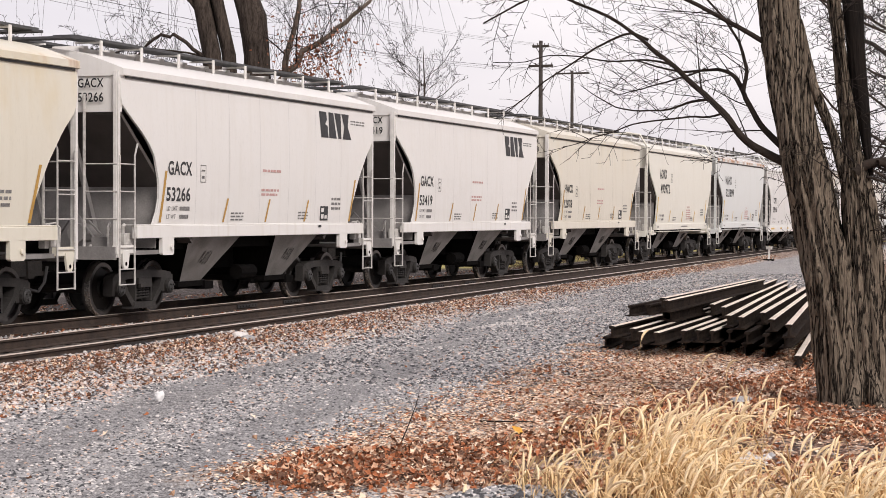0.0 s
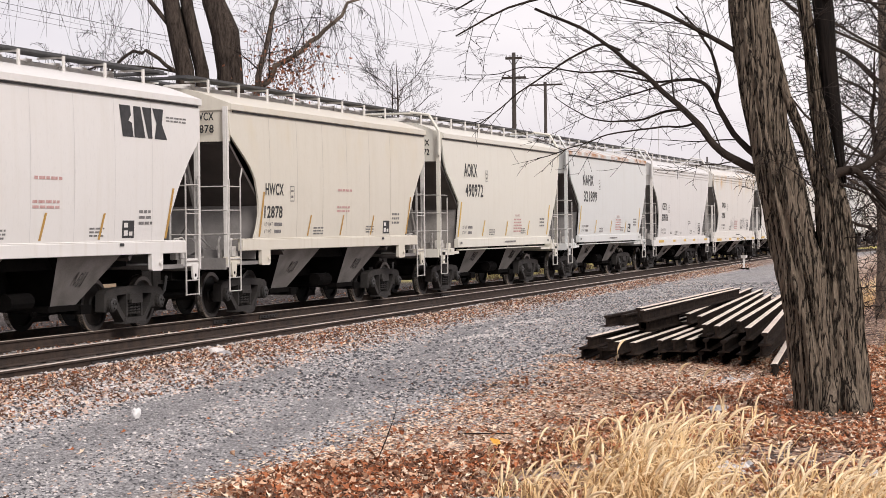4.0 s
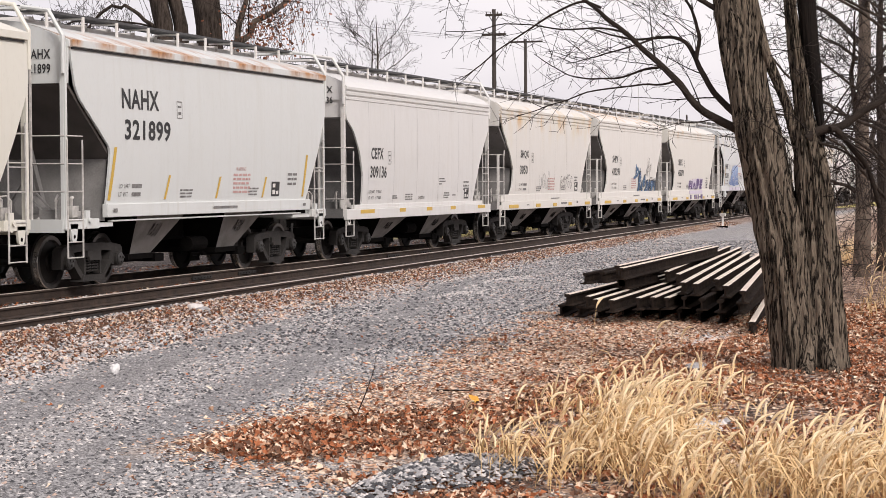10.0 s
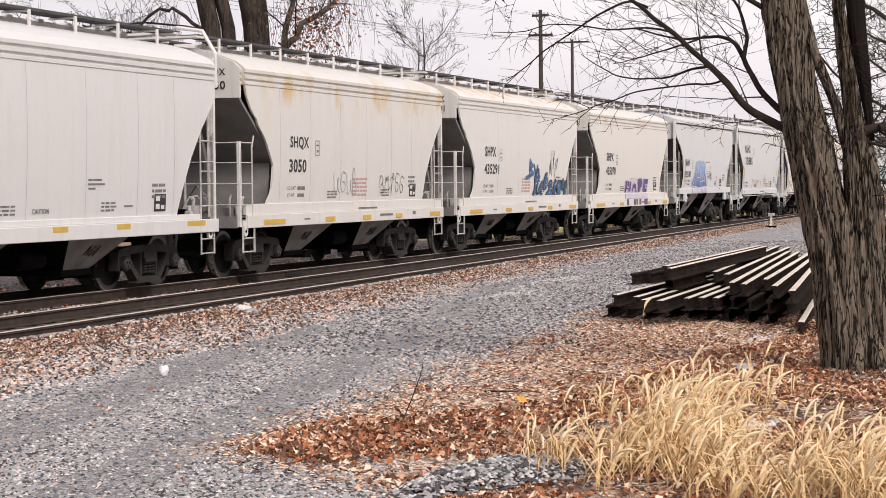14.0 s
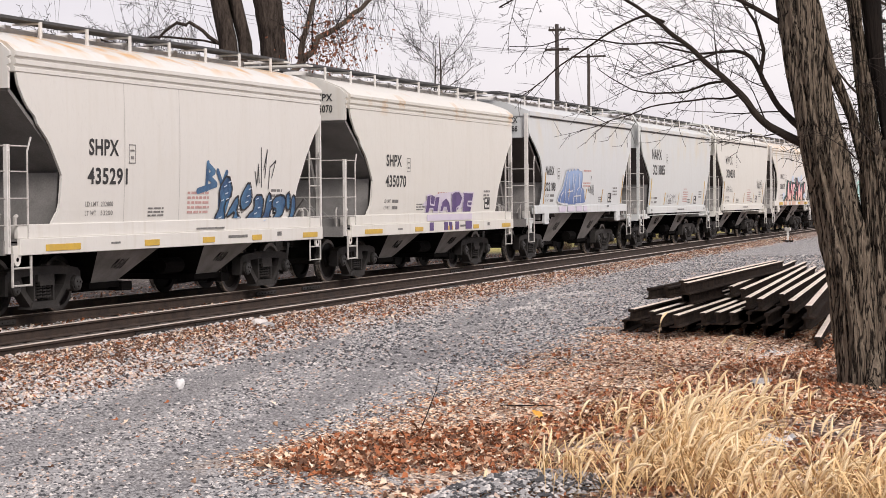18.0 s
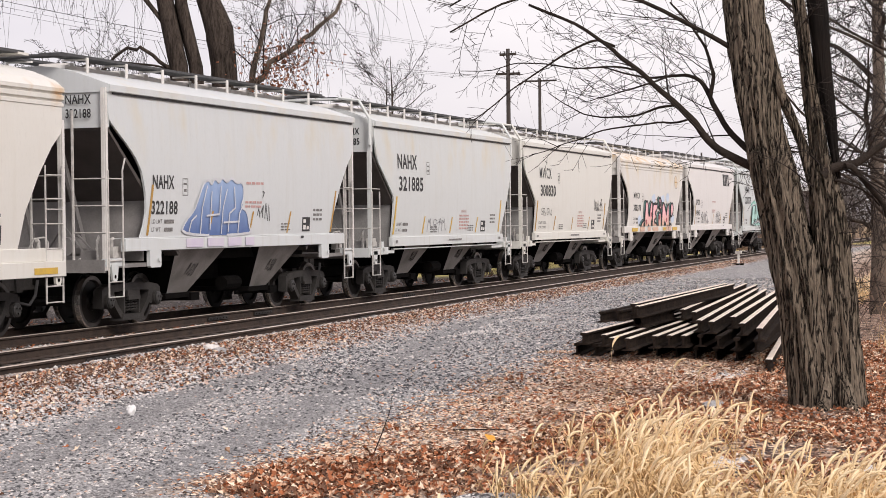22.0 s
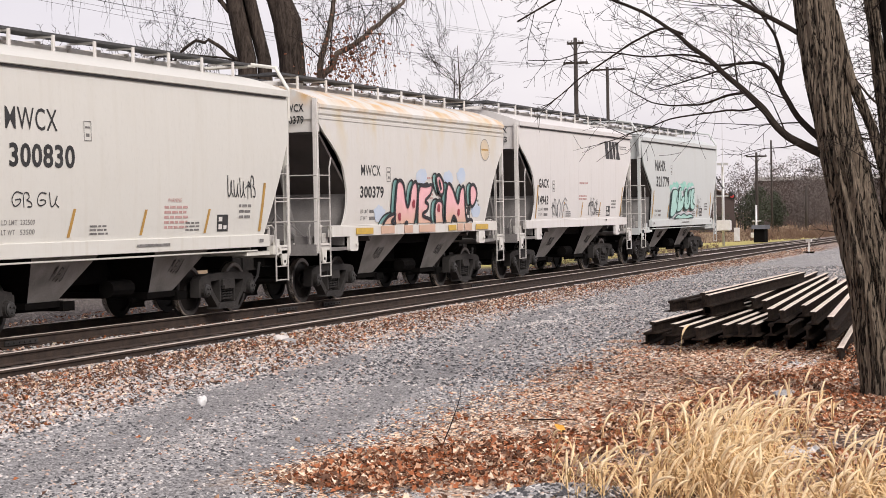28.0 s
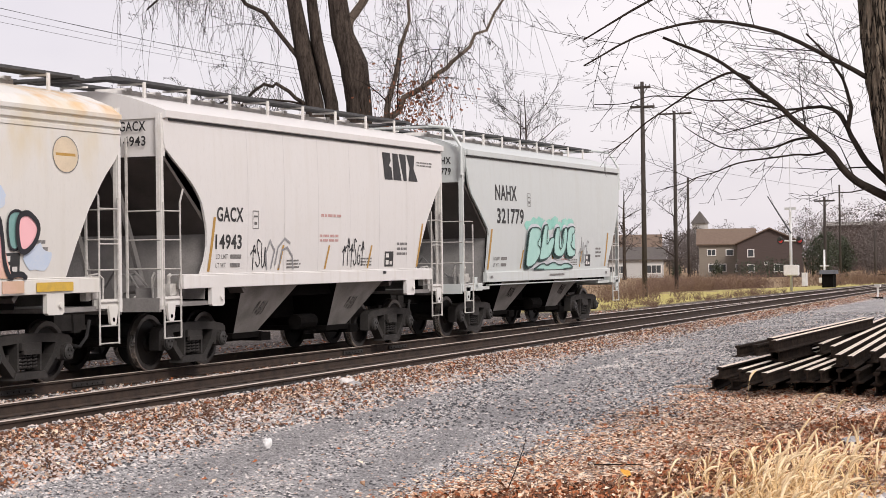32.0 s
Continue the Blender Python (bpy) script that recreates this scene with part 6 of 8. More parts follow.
    sprout(rnd, s4, rp, [0.032] * len(rp), 2, 30, 0.9, 0.08, 1.3, 4, 0.30, 0.10, 0.0028)
    tagged(link("twig_mass", s4.mesh("twig_mass", MAT["twig"]), tree), kind="stuff")
    return tree


def bare_tree(name, x, y, z, tall, r, seed, label, lean=(0, 0), forks=6, twigs=9, droop=0.05, depth=3, spread=0.8, floor=0.006, limb_len=0.45, first=0.35, bark=None):
    rnd = random.Random(seed)
    tree = tagged(new(name), label, "tree")
    st = Strands()
    line = [(x + lean[0] * t * tall + rnd.gauss(0, 0.05) * t, y + lean[1] * t * tall + rnd.gauss(0, 0.05) * t, z + tall * t) for t in np.linspace(0, 1, 8)]
    pts, rads = stem(st, rnd, line, [r * 1.25, r, r * 0.92, r * 0.84, r * 0.72, r * 0.56, r * 0.38, r * 0.15], 14, 0.05)
    link("trunk", st.mesh("trunk", bark or MAT["plain_bark"]), tree)
    s3 = Strands()
    for k in range(forks):
        t = first + (1 - first) * (k + 0.4 * rnd.random()) / forks
        i = int(t * (len(pts) - 1))
        an = k * 2.4 + rnd.uniform(-0.4, 0.4)
        q, rr = bough(rnd, pts[i], (math.cos(an), math.sin(an), rnd.uniform(0.5, 1.1)), tall * limb_len * rnd.uniform(0.7, 1.1), rads[i] * 0.5, 0.012, 9, 0.22, droop * 0.5)
        s2 = Strands()
        s2.add(q, rr, 7)
        link("limb", s2.mesh("limb", MAT["plain_bark"]), tree)
        sprout(rnd, s3, q, rr, depth, twigs, tall * 0.16, droop, spread, 3, 0.4, 0.15, floor)
    tagged(link("twig_mass", s3.mesh("twig_mass", MAT["twig"]), tree), kind="stuff")
    return tree


near_tree()
bare_tree("bare_tree", 38.95, 3.71, -0.05, 11.0, 0.15, 21, "slender bare tree with smooth grey bark and tangled twigs", (0.0, -0.004), 11, 9, 0.08, 3, 0.9, 0.006, 0.42, 0.22, MAT["pale_bark"])
bare_tree("bare_tree", 36.5, 2.0, -0.05, 8.0, 0.14, 22, "slender bare tree with dark bark", (0.0, -0.01), 9, 8, 0.08, 3, 0.9, 0.005, 0.4, 0.2)
bare_tree("bare_tree", 23.5, 1.75, -0.05, 7.0, 0.055, 24, "thin dark tree with a dense tangle of twigs", (0.0, 0.02), 14, 10, 0.06, 3, 1.0, 0.005, 0.34, 0.18)
bare_tree("bare_tree", 26.5, 1.9, -0.05, 7.5, 0.06, 25, "thin dark tree with a dense tangle of twigs", (0.0, 0.015), 14, 10, 0.06, 3, 1.0, 0.005, 0.32, 0.2)
bare_tree("bare_tree", 33.5, 2.6, -0.05, 8.5, 0.06, 26, "thin dark tree with a dense tangle of twigs", (0.0, 0.01), 14, 10, 0.06, 3, 1.0, 0.006, 0.3, 0.2)
bare_tree("bare_tree", 41.5, 3.5, -0.05, 7.0, 0.13, 23, "dark forked bare tree in dead brush", (0.01, 0.012), 11, 9, 0.05, 3, 0.9, 0.006, 0.42, 0.15)


def willow():
    """The old tree behind the train: three dark stems, one long limb and hanging twigs."""
    rnd = random.Random(31)
    tree = tagged(new("willow_tree"), "old bare willow, three dark stems, hanging twigs", "tree")
    stems = [
        ([(53.6, 26.6, -0.4), (53.6, 26.7, 3), (53.6, 26.8, 7), (53.5, 27.2, 9), (53.3, 27.9, 13)], [0.48, 0.36, 0.29, 0.26, 0.14]),
        ([(54.0, 26.4, -0.4), (54.0, 26.3, 4), (53.9, 26.35, 7), (53.7, 26.75, 9), (53.4, 27.1, 13)], [0.4, 0.28, 0.22, 0.19, 0.10]),
        ([(54.3, 25.5, -0.4), (54.3, 25.5, 4), (54.3, 25.55, 7), (54.25, 25.7, 8.2), (54.15, 26.05, 9.2), (54.1, 26.6, 13)], [0.60, 0.45, 0.40, 0.42, 0.36, 0.2]),
    ]
    s3 = Strands()
    for line, rads in stems:
        st = Strands()
        stem(st, rnd, line, rads, 18, 0.06)
        link("stem", st.mesh("stem", MAT["plain_bark"]), tree)
    limbs = [
        ([(54.3, 25.3, 5.2), (54.8, 24.7, 6.6), (55.0, 24.0, 7.3), (55.3, 23.2, 7.9), (55.6, 22.5, 8.5), (55.9, 21.8, 9.4), (56.2, 21.0, 10.6)], 0.125),
        ([(54.7, 24.8, 6.4), (54.7, 24.6, 7.4), (54.6, 24.3, 8.4), (54.6, 24.0, 9.6), (54.8, 23.6, 11.5)], 0.11),
        ([(53.4, 27.0, 7.0), (53.2, 27.9, 7.6), (53.1, 28.6, 7.5), (53.0, 29.1, 7.0), (52.9, 30.0, 6.8), (52.8, 31.0, 7.2)], 0.065),
        ([(53.55, 27.0, 8.2), (53.1, 28.4, 10.0), (52.8, 29.6, 11.0), (52.5, 31.0, 11.0), (52.3, 32.2, 10.2)], 0.08),
        ([(53.3, 27.7, 11.0), (52.9, 29.0, 12.3), (52.5, 30.6, 12.6), (52.2, 32.0, 12.0)], 0.12),
        ([(54.2, 26.0, 9.0), (54.6, 25.2, 11.0), (55.0, 24.0, 12.2), (55.6, 22.6, 12.6), (56.2, 21.2, 12.0)], 0.16),
        ([(54.1, 26.2, 11.0), (54.0, 27.2, 12.5), (53.9, 28.0, 13.5)], 0.12),
        ([(53.6, 27.0, 6.9), (53.2, 29.0, 7.3), (52.8, 31.0, 6.9), (52.5, 33.0, 7.2)], 0.035),
    ]
    for ln, r in limbs:
        pts = []
        for a, c in zip(ln, ln[1:]):
            pts += [Vector(a).lerp(Vector(c), k / 3) + Vector((rnd.gauss(0, 0.05), rnd.gauss(0, 0.05), rnd.gauss(0, 0.05))) for k in range(3)]
        pts.append(Vector(ln[-1]))
        rads = [r + (0.03 - r) * i / (len(pts) - 1) for i in range(len(pts))]
        s2 = Strands()
        s2.add(pts, rads, 9)
        link("limb", s2.mesh("limb", MAT["pale_bark" if r > 0.1 else "plain_bark"]), tree)
        sprout(rnd, s3, pts, rads, 3, 12, 2.4, 0.10, 0.8, 3, 0.32, 0.15, 0.008)
        for k in range(95):
            f = rnd.uniform(0.2, 1.0) * (len(pts) - 1)
            i = min(int(f), len(pts) - 2)
            p = pts[i].lerp(pts[i + 1], f - i) + Vector((rnd.gauss(0, 0.7), rnd.gauss(0, 0.7), rnd.gauss(0.2, 0.3)))
            q, rr = bough(rnd, p, (rnd.gauss(0, 0.3), rnd.gauss(0, 0.4), -0.8), rnd.uniform(1.0, 3.4), 0.008, 0.0035, 7, 0.16, 0.25)
            s3.add(q, rr, 3)
    tagged(link("twig_mass", s3.mesh("twig_mass", MAT["twig"]), tree), kind="stuff")
    lv, lf = [], []
    for k in range(700):
        p = Vector((rnd.gauss(54.9, 0.6), rnd.gauss(23.9, 0.75), rnd.gauss(6.9, 0.65)))
        s = rnd.uniform(0.03, 0.075)
        a = [Vector((rnd.gauss(0, 1), rnd.gauss(0, 1), rnd.gauss(0, 1))).normalized() * s for _ in range(2)]
        b = len(lv)
        lv += [tuple(p - a[0]), tuple(p + a[1]), tuple(p + a[0]), tuple(p - a[1])]
        lf.append((b, b + 1, b + 2, b + 3))
    me = bpy.data.meshes.new("hanging_leaves")
    me.from_pydata(lv, [], lf)
    me.materials.append(material("leaf_withered", (0.22, 0.075, 0.04), 0.85, 0, (0.36, 0.16, 0.09), 9, 0.7))
    tagged(link("hanging_leaves", me, tree), kind="stuff")


willow()
bare_tree("bare_tree", 70.4, 25.8, -0.5, 9.2, 0.075, 41, "young bare tree with upright fine twigs behind the train", (0.0, 0.0), 12, 9, -0.08, 3, 0.42, 0.006, 0.24, 0.3)
bare_tree("bare_tree", 71.5, 26.4, -0.5, 8.6, 0.07, 42, "young bare tree with upright fine twigs", (0.0, 0.0), 10, 8, -0.08, 3, 0.42, 0.006, 0.22, 0.3)

# ---- leaves that still hang or lie, stones, straw ----
LEAF = [material("leaf_" + nm, c, 0.85, 0, c2, 9, 0.7) for nm, c, c2 in (
    ("brown", (0.18, 0.085, 0.048), (0.045, 0.022, 0.014)), ("rust", (0.45, 0.155, 0.062), (0.25, 0.085, 0.036)), ("tan", (0.64, 0.40, 0.26), (0.46, 0.25, 0.15)), ("pale", (0.86, 0.70, 0.54), (0.66, 0.50, 0.37)))]


def pieces_mesh(name, v, f, mi, mats):
    me = bpy.data.meshes.new(name)
    me.from_pydata(v.reshape(-1, 3).tolist(), [], f.tolist())
    for m in mats:
        me.materials.append(m)
    me.polygons.foreach_set("material_index", mi.astype(np.int32))
    return me


def scatter_leaves(name, places, size, label, seed, lift=0.012, odds=(0.24, 0.30, 0.28, 0.18)):
    """Fallen leaves, each a folded, pointed blade, joined into one object."""
    rnd, n = np.random.RandomState(seed), len(places)
    s = size * rnd.uniform(0.6, 1.35, n)
    a, t, r = rnd.uniform(0, math.tau, n), rnd.uniform(-0.8, 0.8, n), rnd.uniform(-0.9, 0.9, n)
    ca, sa, ct, sn, cr, sr = np.cos(a), np.sin(a), np.cos(t), np.sin(t), np.cos(r), np.sin(r)
    m = np.array([[ca * ct, ca * sn * sr - sa * cr, ca * sn * cr + sa * sr], [sa * ct, sa * sn * sr + ca * cr, sa * sn * cr - ca * sr], [-sn, ct * sr, ct * cr]]).transpose(2, 0, 1)
    blade = np.array(((-0.55, 0, 0.02), (-0.1, 0.42, 0.2), (0.12, 0.16, 0.05), (0.62, 0.06, 0.16), (0.1, -0.2, 0.04), (-0.2, -0.4, 0.22), (0.0, 0, -0.04)))
    c = np.array(places) + np.stack([0 * s, 0 * s, lift + s * 0.22], 1)
    v = c[:, None, :] + np.einsum("nij,kj->nki", m, blade) * s[:, None, None]
    tri = np.array(((0, 6, 1), (1, 6, 2), (2, 6, 3), (3, 6, 4), (4, 6, 5), (5, 6, 0)))
    f = (tri[None] + 7 * np.arange(n)[:, None, None]).reshape(-1, 3)
    mi = np.repeat(rnd.choice(4, n, p=odds), 6)
    return tagged(new(name, pieces_mesh(name, v, f, mi, LEAF)), label, "leaves", kind="stuff")


def lane_low(x):
    return min(5.25 + 0.062 * x, 1.34 * x - 10.48)


def leaf_edge(x):
    """How far the thick leaf litter reaches towards the lane."""
    return float(np.interp(x, (9, 10.7, 11.6, 12.3, 13.9, 14.4, 15.2, 17.5, 20.5, 23.5, 28), (3.3, 3.86, 4.72, 6.0, 6.1, 5.6, 4.9, 4.5, 4.2, 3.7, 3.4)))


def lane_high(x):
    return min(8.75 + 0.080 * x, 10.97 + 0.034 * x)


rs = np.random.RandomState(5)


def spots(n, test, x0, x1, y0, y1, power=1.0):
    out = []
    while len(out) < n:
        x = x0 + (x1 - x0) * rs.rand() ** power
        y = y0 + (y1 - y0) * rs.rand()
        if rs.rand() < test(x, y):
            out.append((x, y, height(x, y)))
    return out


def litter_chance(x, y):
    d, e = lane_low(x) - y, leaf_edge(x) - y
    if d < 0:
        return 0.0015
    k = 0.40 + 1.3 * noise.noise((x * 0.8, y * 0.9, 1.0)) + 0.5 * noise.noise((x * 2.6, y * 2.6, 4.0))
    if x > 17 and e > 0:
        k += 0.40
    return max(0.03, min(1.0, k)) * (0.07 if e < -0.5 else 0.2 if e < 0 else 1.0)


def bank_chance(x, y):
    edge = siding_y(x) - 1.05
    if y > edge or y < lane_high(x) - 0.2:
        return 0.0
    return 0.16 + 0.84 * max(0, 1 - (edge - y) / 1.3)


scatter_leaves("fallen_leaves", spots(48000, litter_chance, 9, 30, 0.2, 9.0, 1.35), 0.054, "brown and rust fallen leaves under the trees", 1, 0.012, (0.29, 0.32, 0.24, 0.15))
drift = [(x, y, z + 0.05 * rs.rand() ** 2) for x, y, z in spots(9000, lambda x, y: max(0.0, min(1.0, 2.2 * (leaf_edge(x) - y))) * max(0.0, 1 - abs(y - (10.2 - 0.36 * x)) / 1.1), 11.4, 17.5, 3.6, 6.2)]
scatter_leaves("fallen_leaves", drift, 0.052, "deep drift of curled brown and orange leaves beside the lane", 12, 0.014, (0.32, 0.30, 0.23, 0.15))
scatter_leaves("fallen_leaves", spots(17000, bank_chance, 13, 88, 9.5, 16, 1.7), 0.047, "fallen leaves along the siding rail", 2, 0.012, (0.60, 0.12, 0.12, 0.16))
scatter_leaves("fallen_leaves", spots(7000, lambda x, y: 1.0 if siding_y(x) + 0.9 < y and abs(abs(y - TRAIN_Y) - 0.75) > 0.1 else 0.0, 13, 66, 14.4, 20.5, 1.3), 0.06, "brown leaves between and behind the tracks", 22, 0.012, (0.5, 0.22, 0.14, 0.14))
STONE_MATS = [material("stone_" + nm, c, 0.9, 0, c2, 12, 0.6, 0.3, 60) for nm, c, c2 in (("grey", (0.39, 0.380, 0.377), (0.175, 0.169, 0.168)), ("pale", (0.68, 0.64, 0.61), (0.50, 0.46, 0.44)), ("dark", (0.07, 0.07, 0.075), (0.05, 0.05, 0.052)), ("pinkish", (0.58, 0.43, 0.35), (0.38, 0.27, 0.22)))]


def scatter_stones(name, places, lo, hi, label, seed, odds=(0.4, 0.25, 0.2, 0.15)):
    """Loose stones, each a low uneven pebble, joined into one object."""
    rnd, n = np.random.RandomState(seed), len(places)
    p, s = np.array(places), rnd.uniform(lo, hi, n)
    an = rnd.uniform(0, math.tau, n)[:, None] + np.arange(5) * 1.257
    r = s[:, None] * rnd.uniform(0.7, 1.15, (n, 5))
    v = np.zeros((n, 6, 3))
    v[:, :5, 0], v[:, :5, 1] = p[:, :1] + r * np.cos(an), p[:, 1:2] + r * np.sin(an)
    v[:, :5, 2] = p[:, 2:3] + s[:, None] * rnd.uniform(-0.15, 0.25, (n, 5))
    for k, dz in ((5, s * rnd.uniform(0.4, 0.8, n)),):
        v[:, k, 0], v[:, k, 1] = p[:, 0] + s * rnd.uniform(-0.45, 0.45, n), p[:, 1] + s * rnd.uniform(-0.45, 0.45, n)
        v[:, k, 2] = p[:, 2] + dz
    tri = np.array([(k, (k + 1) % 5, 5) for k in range(5)])
    f = (tri[None] + 6 * np.arange(n)[:, None, None]).reshape(-1, 3)
    mi = np.repeat(rnd.choice(4, n, p=odds), 5)
    return tagged(new(name, pieces_mesh(name, v, f, mi, STONE_MATS)), label, "gravel", kind="stuff")


def lane_chance(x, y):
    if not lane_low(x) - 1.0 < y < lane_high(x) + 0.3:
        return 0.0
    rut = min(abs(y - 0.20 * x - c) for c in (4.1, 5.75))
    return (0.22 if rut < 0.36 else 1.0) * max(0.25, min(1.0, 0.75 + 1.2 * noise.noise((x * 0.5, y * 0.8, 9.0))))


scatter_stones("lane_gravel", spots(95000, lane_chance, 9, 46, 4.2, 12.5, 1.6), 0.008, 0.025, "loose grey gravel on the lane", 3, (0.60, 0.14, 0.20, 0.06))
scatter_stones("lane_gravel", spots(34000, lambda x, y: lane_chance(x, y), 20, 62, 6.0, 14.0, 1.2), 0.014, 0.042, "loose grey gravel farther along the lane", 13, (0.42, 0.11, 0.43, 0.04))
scatter_stones("ballast", spots(27000, lambda x, y: 1.0 if lane_high(x) - 0.3 < y < siding_y(x) - 0.85 else 0.0, 13, 88, 9.3, 16, 1.9), 0.014, 0.042, "pale stony ballast beside the siding", 4, (0.32, 0.26, 0.17, 0.25))
scatter_stones("ballast", spots(17000, lambda x, y: 1.0 if siding_y(x) + 0.85 < y < 19.6 and abs(abs(y - TRAIN_Y) - 0.75) > 0.09 else 0.0, 13, 62, 14.3, 19.6, 1.2), 0.02, 0.055, "pale ballast between and behind the tracks", 6, (0.3, 0.4, 0.1, 0.2))
heap = [(11.55 + a * 1.0 + 0.1 * c, 3.75 + c * 0.42 - a * 0.32, height(11.6, 3.7) + 0.15 * max(0, 1 - a * a - c * c)) for a, c in (rs.uniform(-1, 1, 2) for _ in range(3400)) if a * a + c * c < rs.uniform(0.5, 1.0)]
scatter_stones("gravel_heap", heap, 0.012, 0.034, "small heap of crushed stone among the leaves", 7, (0.40, 0.17, 0.41, 0.02))
scatter_stones("stones", [(22.3 + rs.normal() * 0.8, 4.15 + rs.normal() * 0.35, 0.0) for _ in range(420)] + [(14.4 + rs.normal() * 0.3, 2.6 + rs.normal() * 0.12, 0.03) for _ in range(120)], 0.015, 0.05, "loose pale stones before the rail pile", 8, (0.35, 0.5, 0.05, 0.1))


PALE_SPOTS = ((31.76, 10.04), (36.94, 10.54))
pale_spots = [(cx + rs.normal() * 0.85, cy + (rs.normal() * 0.16), 0.0) for cx, cy in PALE_SPOTS for _ in range(260)]
scatter_stones("lane_gravel", [(x, y, height(x, y) + 0.004) for x, y, _z in pale_spots], 0.012, 0.03, "patches of pale crushed stone on the lane", 18, (0.1, 0.86, 0.0, 0.04))


def rock(x, y, s, seed, mat, label, flat=0.55):
    bm = BM()
    bmesh.ops.create_icosphere(bm, subdivisions=3, radius=1.0)
    for v in bm.verts:
        n_ = noise.noise(v.co * 1.3 + Vector((seed, 0, 0))) * 0.35 + noise.noise(v.co * 3.1 + Vector((0, seed, 0))) * 0.12
        v.co = Vector((v.co.x * s, v.co.y * s * 0.8, v.co.z * s * flat)) * (1 + n_)
    me = as_mesh("rock", bm, mat)
    ob = tagged(new("rock", me), label, "rock")
    ob.location = (x, y, height(x, y) + s * flat * 0.35)
    return ob


# bits of straw and stalk between the lane and the leaves
def straw_bits(n, seed):
    rnd = np.random.RandomState(seed)
    v, f, mi = [], [], []
    for x, y, z in spots(n, lambda x, y: max(0.0, 0.35 - 0.5 * (y - lane_low(x))) if y > lane_low(x) - 0.3 + 1.6 * noise.noise((x * 0.9, y * 1.4, 2.0)) else 0.9 if y > leaf_edge(x) - 0.4 else 0.14, 9, 30, 0.5, 8.6, 1.3):
        a, ln, w = rnd.uniform(0, math.tau), rnd.uniform(0.015, 0.055), rnd.uniform(0.004, 0.011)
        d, sd = Vector((math.cos(a), math.sin(a), rnd.uniform(-0.1, 0.35))) * ln, Vector((-math.sin(a), math.cos(a), rnd.uniform(-0.6, 0.6))) * w
        p, b = Vector((x, y, z + 0.012)), len(v)
        v += [tuple(p - sd), tuple(p + sd), tuple(p + d + sd), tuple(p + d - sd)]
        f.append((b, b + 1, b + 2, b + 3))
        mi.append(int(rnd.choice(4, p=(0.15, 0.12, 0.36, 0.37))))
    me = bpy.data.meshes.new("straw_litter")
    me.from_pydata(v, [], f)
    for m in LEAF:
        me.materials.append(m)
    me.polygons.foreach_set("material_index", mi)
    return tagged(new("straw_litter", me), "scattered dry straw and stalks along the lane's edge", "straw", kind="stuff")


straw_bits(62000, 17)
scatter_stones("grit", spots(22000, lambda x, y: 0.35 + 0.65 * max(0.0, 1 - (lane_low(x) - y) / 2.0) if 0 < lane_low(x) - y else 0.0, 9, 30, 0.6, 7.5, 1.4), 0.005, 0.016, "fine pale grit showing between the leaves", 9, (0.3, 0.3, 0.2, 0.2))
rock(18.7, 3.42, 0.13, 2.0, STONE_MATS[0], "angular grey rock lying among fallen leaves")
rock(18.0, 3.6, 0.06, 3.0, STONE_MATS[1], "small pale rock beside a larger grey one")
rock(25.75, 12.4, 0.16, 4.0, STONE_MATS[1], "pale flat stone on the ballast shoulder", 0.4)
rock(25.6, 12.2, 0.14, 5.0, STONE_MATS[0], "grey stone half buried in the ballast", 0.35)
rock(47.5, 14.0, 0.22, 6.0, STONE_MATS[1], "pale stone beside the siding rail", 0.5)
rock(14.4, 1.45, 0.08, 7.0, STONE_MATS[1], "pale stone near the tree's foot")

# paper cup on the lane
bm = BM()
bmesh.ops.create_icosphere(bm, subdivisions=3, radius=1.0)
for v in bm.verts:
    k = 1 + 0.35 * noise.noise(v.co * 1.7) + 0.22 * abs(noise.noise(v.co * 4.0 + Vector((3, 1, 0))))
    v.co = Vector((v.co.x * 0.04, v.co.y * 0.044, v.co.z * 0.06)) * k
cup = tagged(new("paper_cup", as_mesh("paper_cup", bm, material("white_paper", (0.74, 0.73, 0.72), 0.6, 0, (0.66, 0.65, 0.64), 14, 0.6))), "crumpled white paper cup lying on the gravel lane", "cup")
cup.location, cup.rotation_euler = (17.35, 9.28, height(17.35, 9.28) + 0.05), (0.3, 0.5, 0.4)

# one fresh yellow leaf
bm = BM()
v = [bm.verts.new(p) for p in ((-0.06, 0, 0.01), (-0.02, 0.05, 0.03), (0.04, 0.045, 0.025), (0.08, 0, 0.01), (0.04, -0.045, 0.03), (-0.02, -0.05, 0.02), (0.01, 0, 0.0))]
for q in ((0, 6, 1), (1, 6, 2), (2, 6, 3), (3, 6, 4), (4, 6, 5), (5, 6, 0)):
    bm.faces.new([v[i] for i in q])
yl = tagged(new("leaf", as_mesh("leaf", bm, material("leaf_yellow", (0.72, 0.38, 0.05), 0.7, 0, (0.6, 0.28, 0.04), 20, 0.6))), "single yellow leaf on the brown litter", "leaf")
yl.location, yl.rotation_euler = (15.45, 4.79, 0.06), (0.3, -0.4, 0.5)

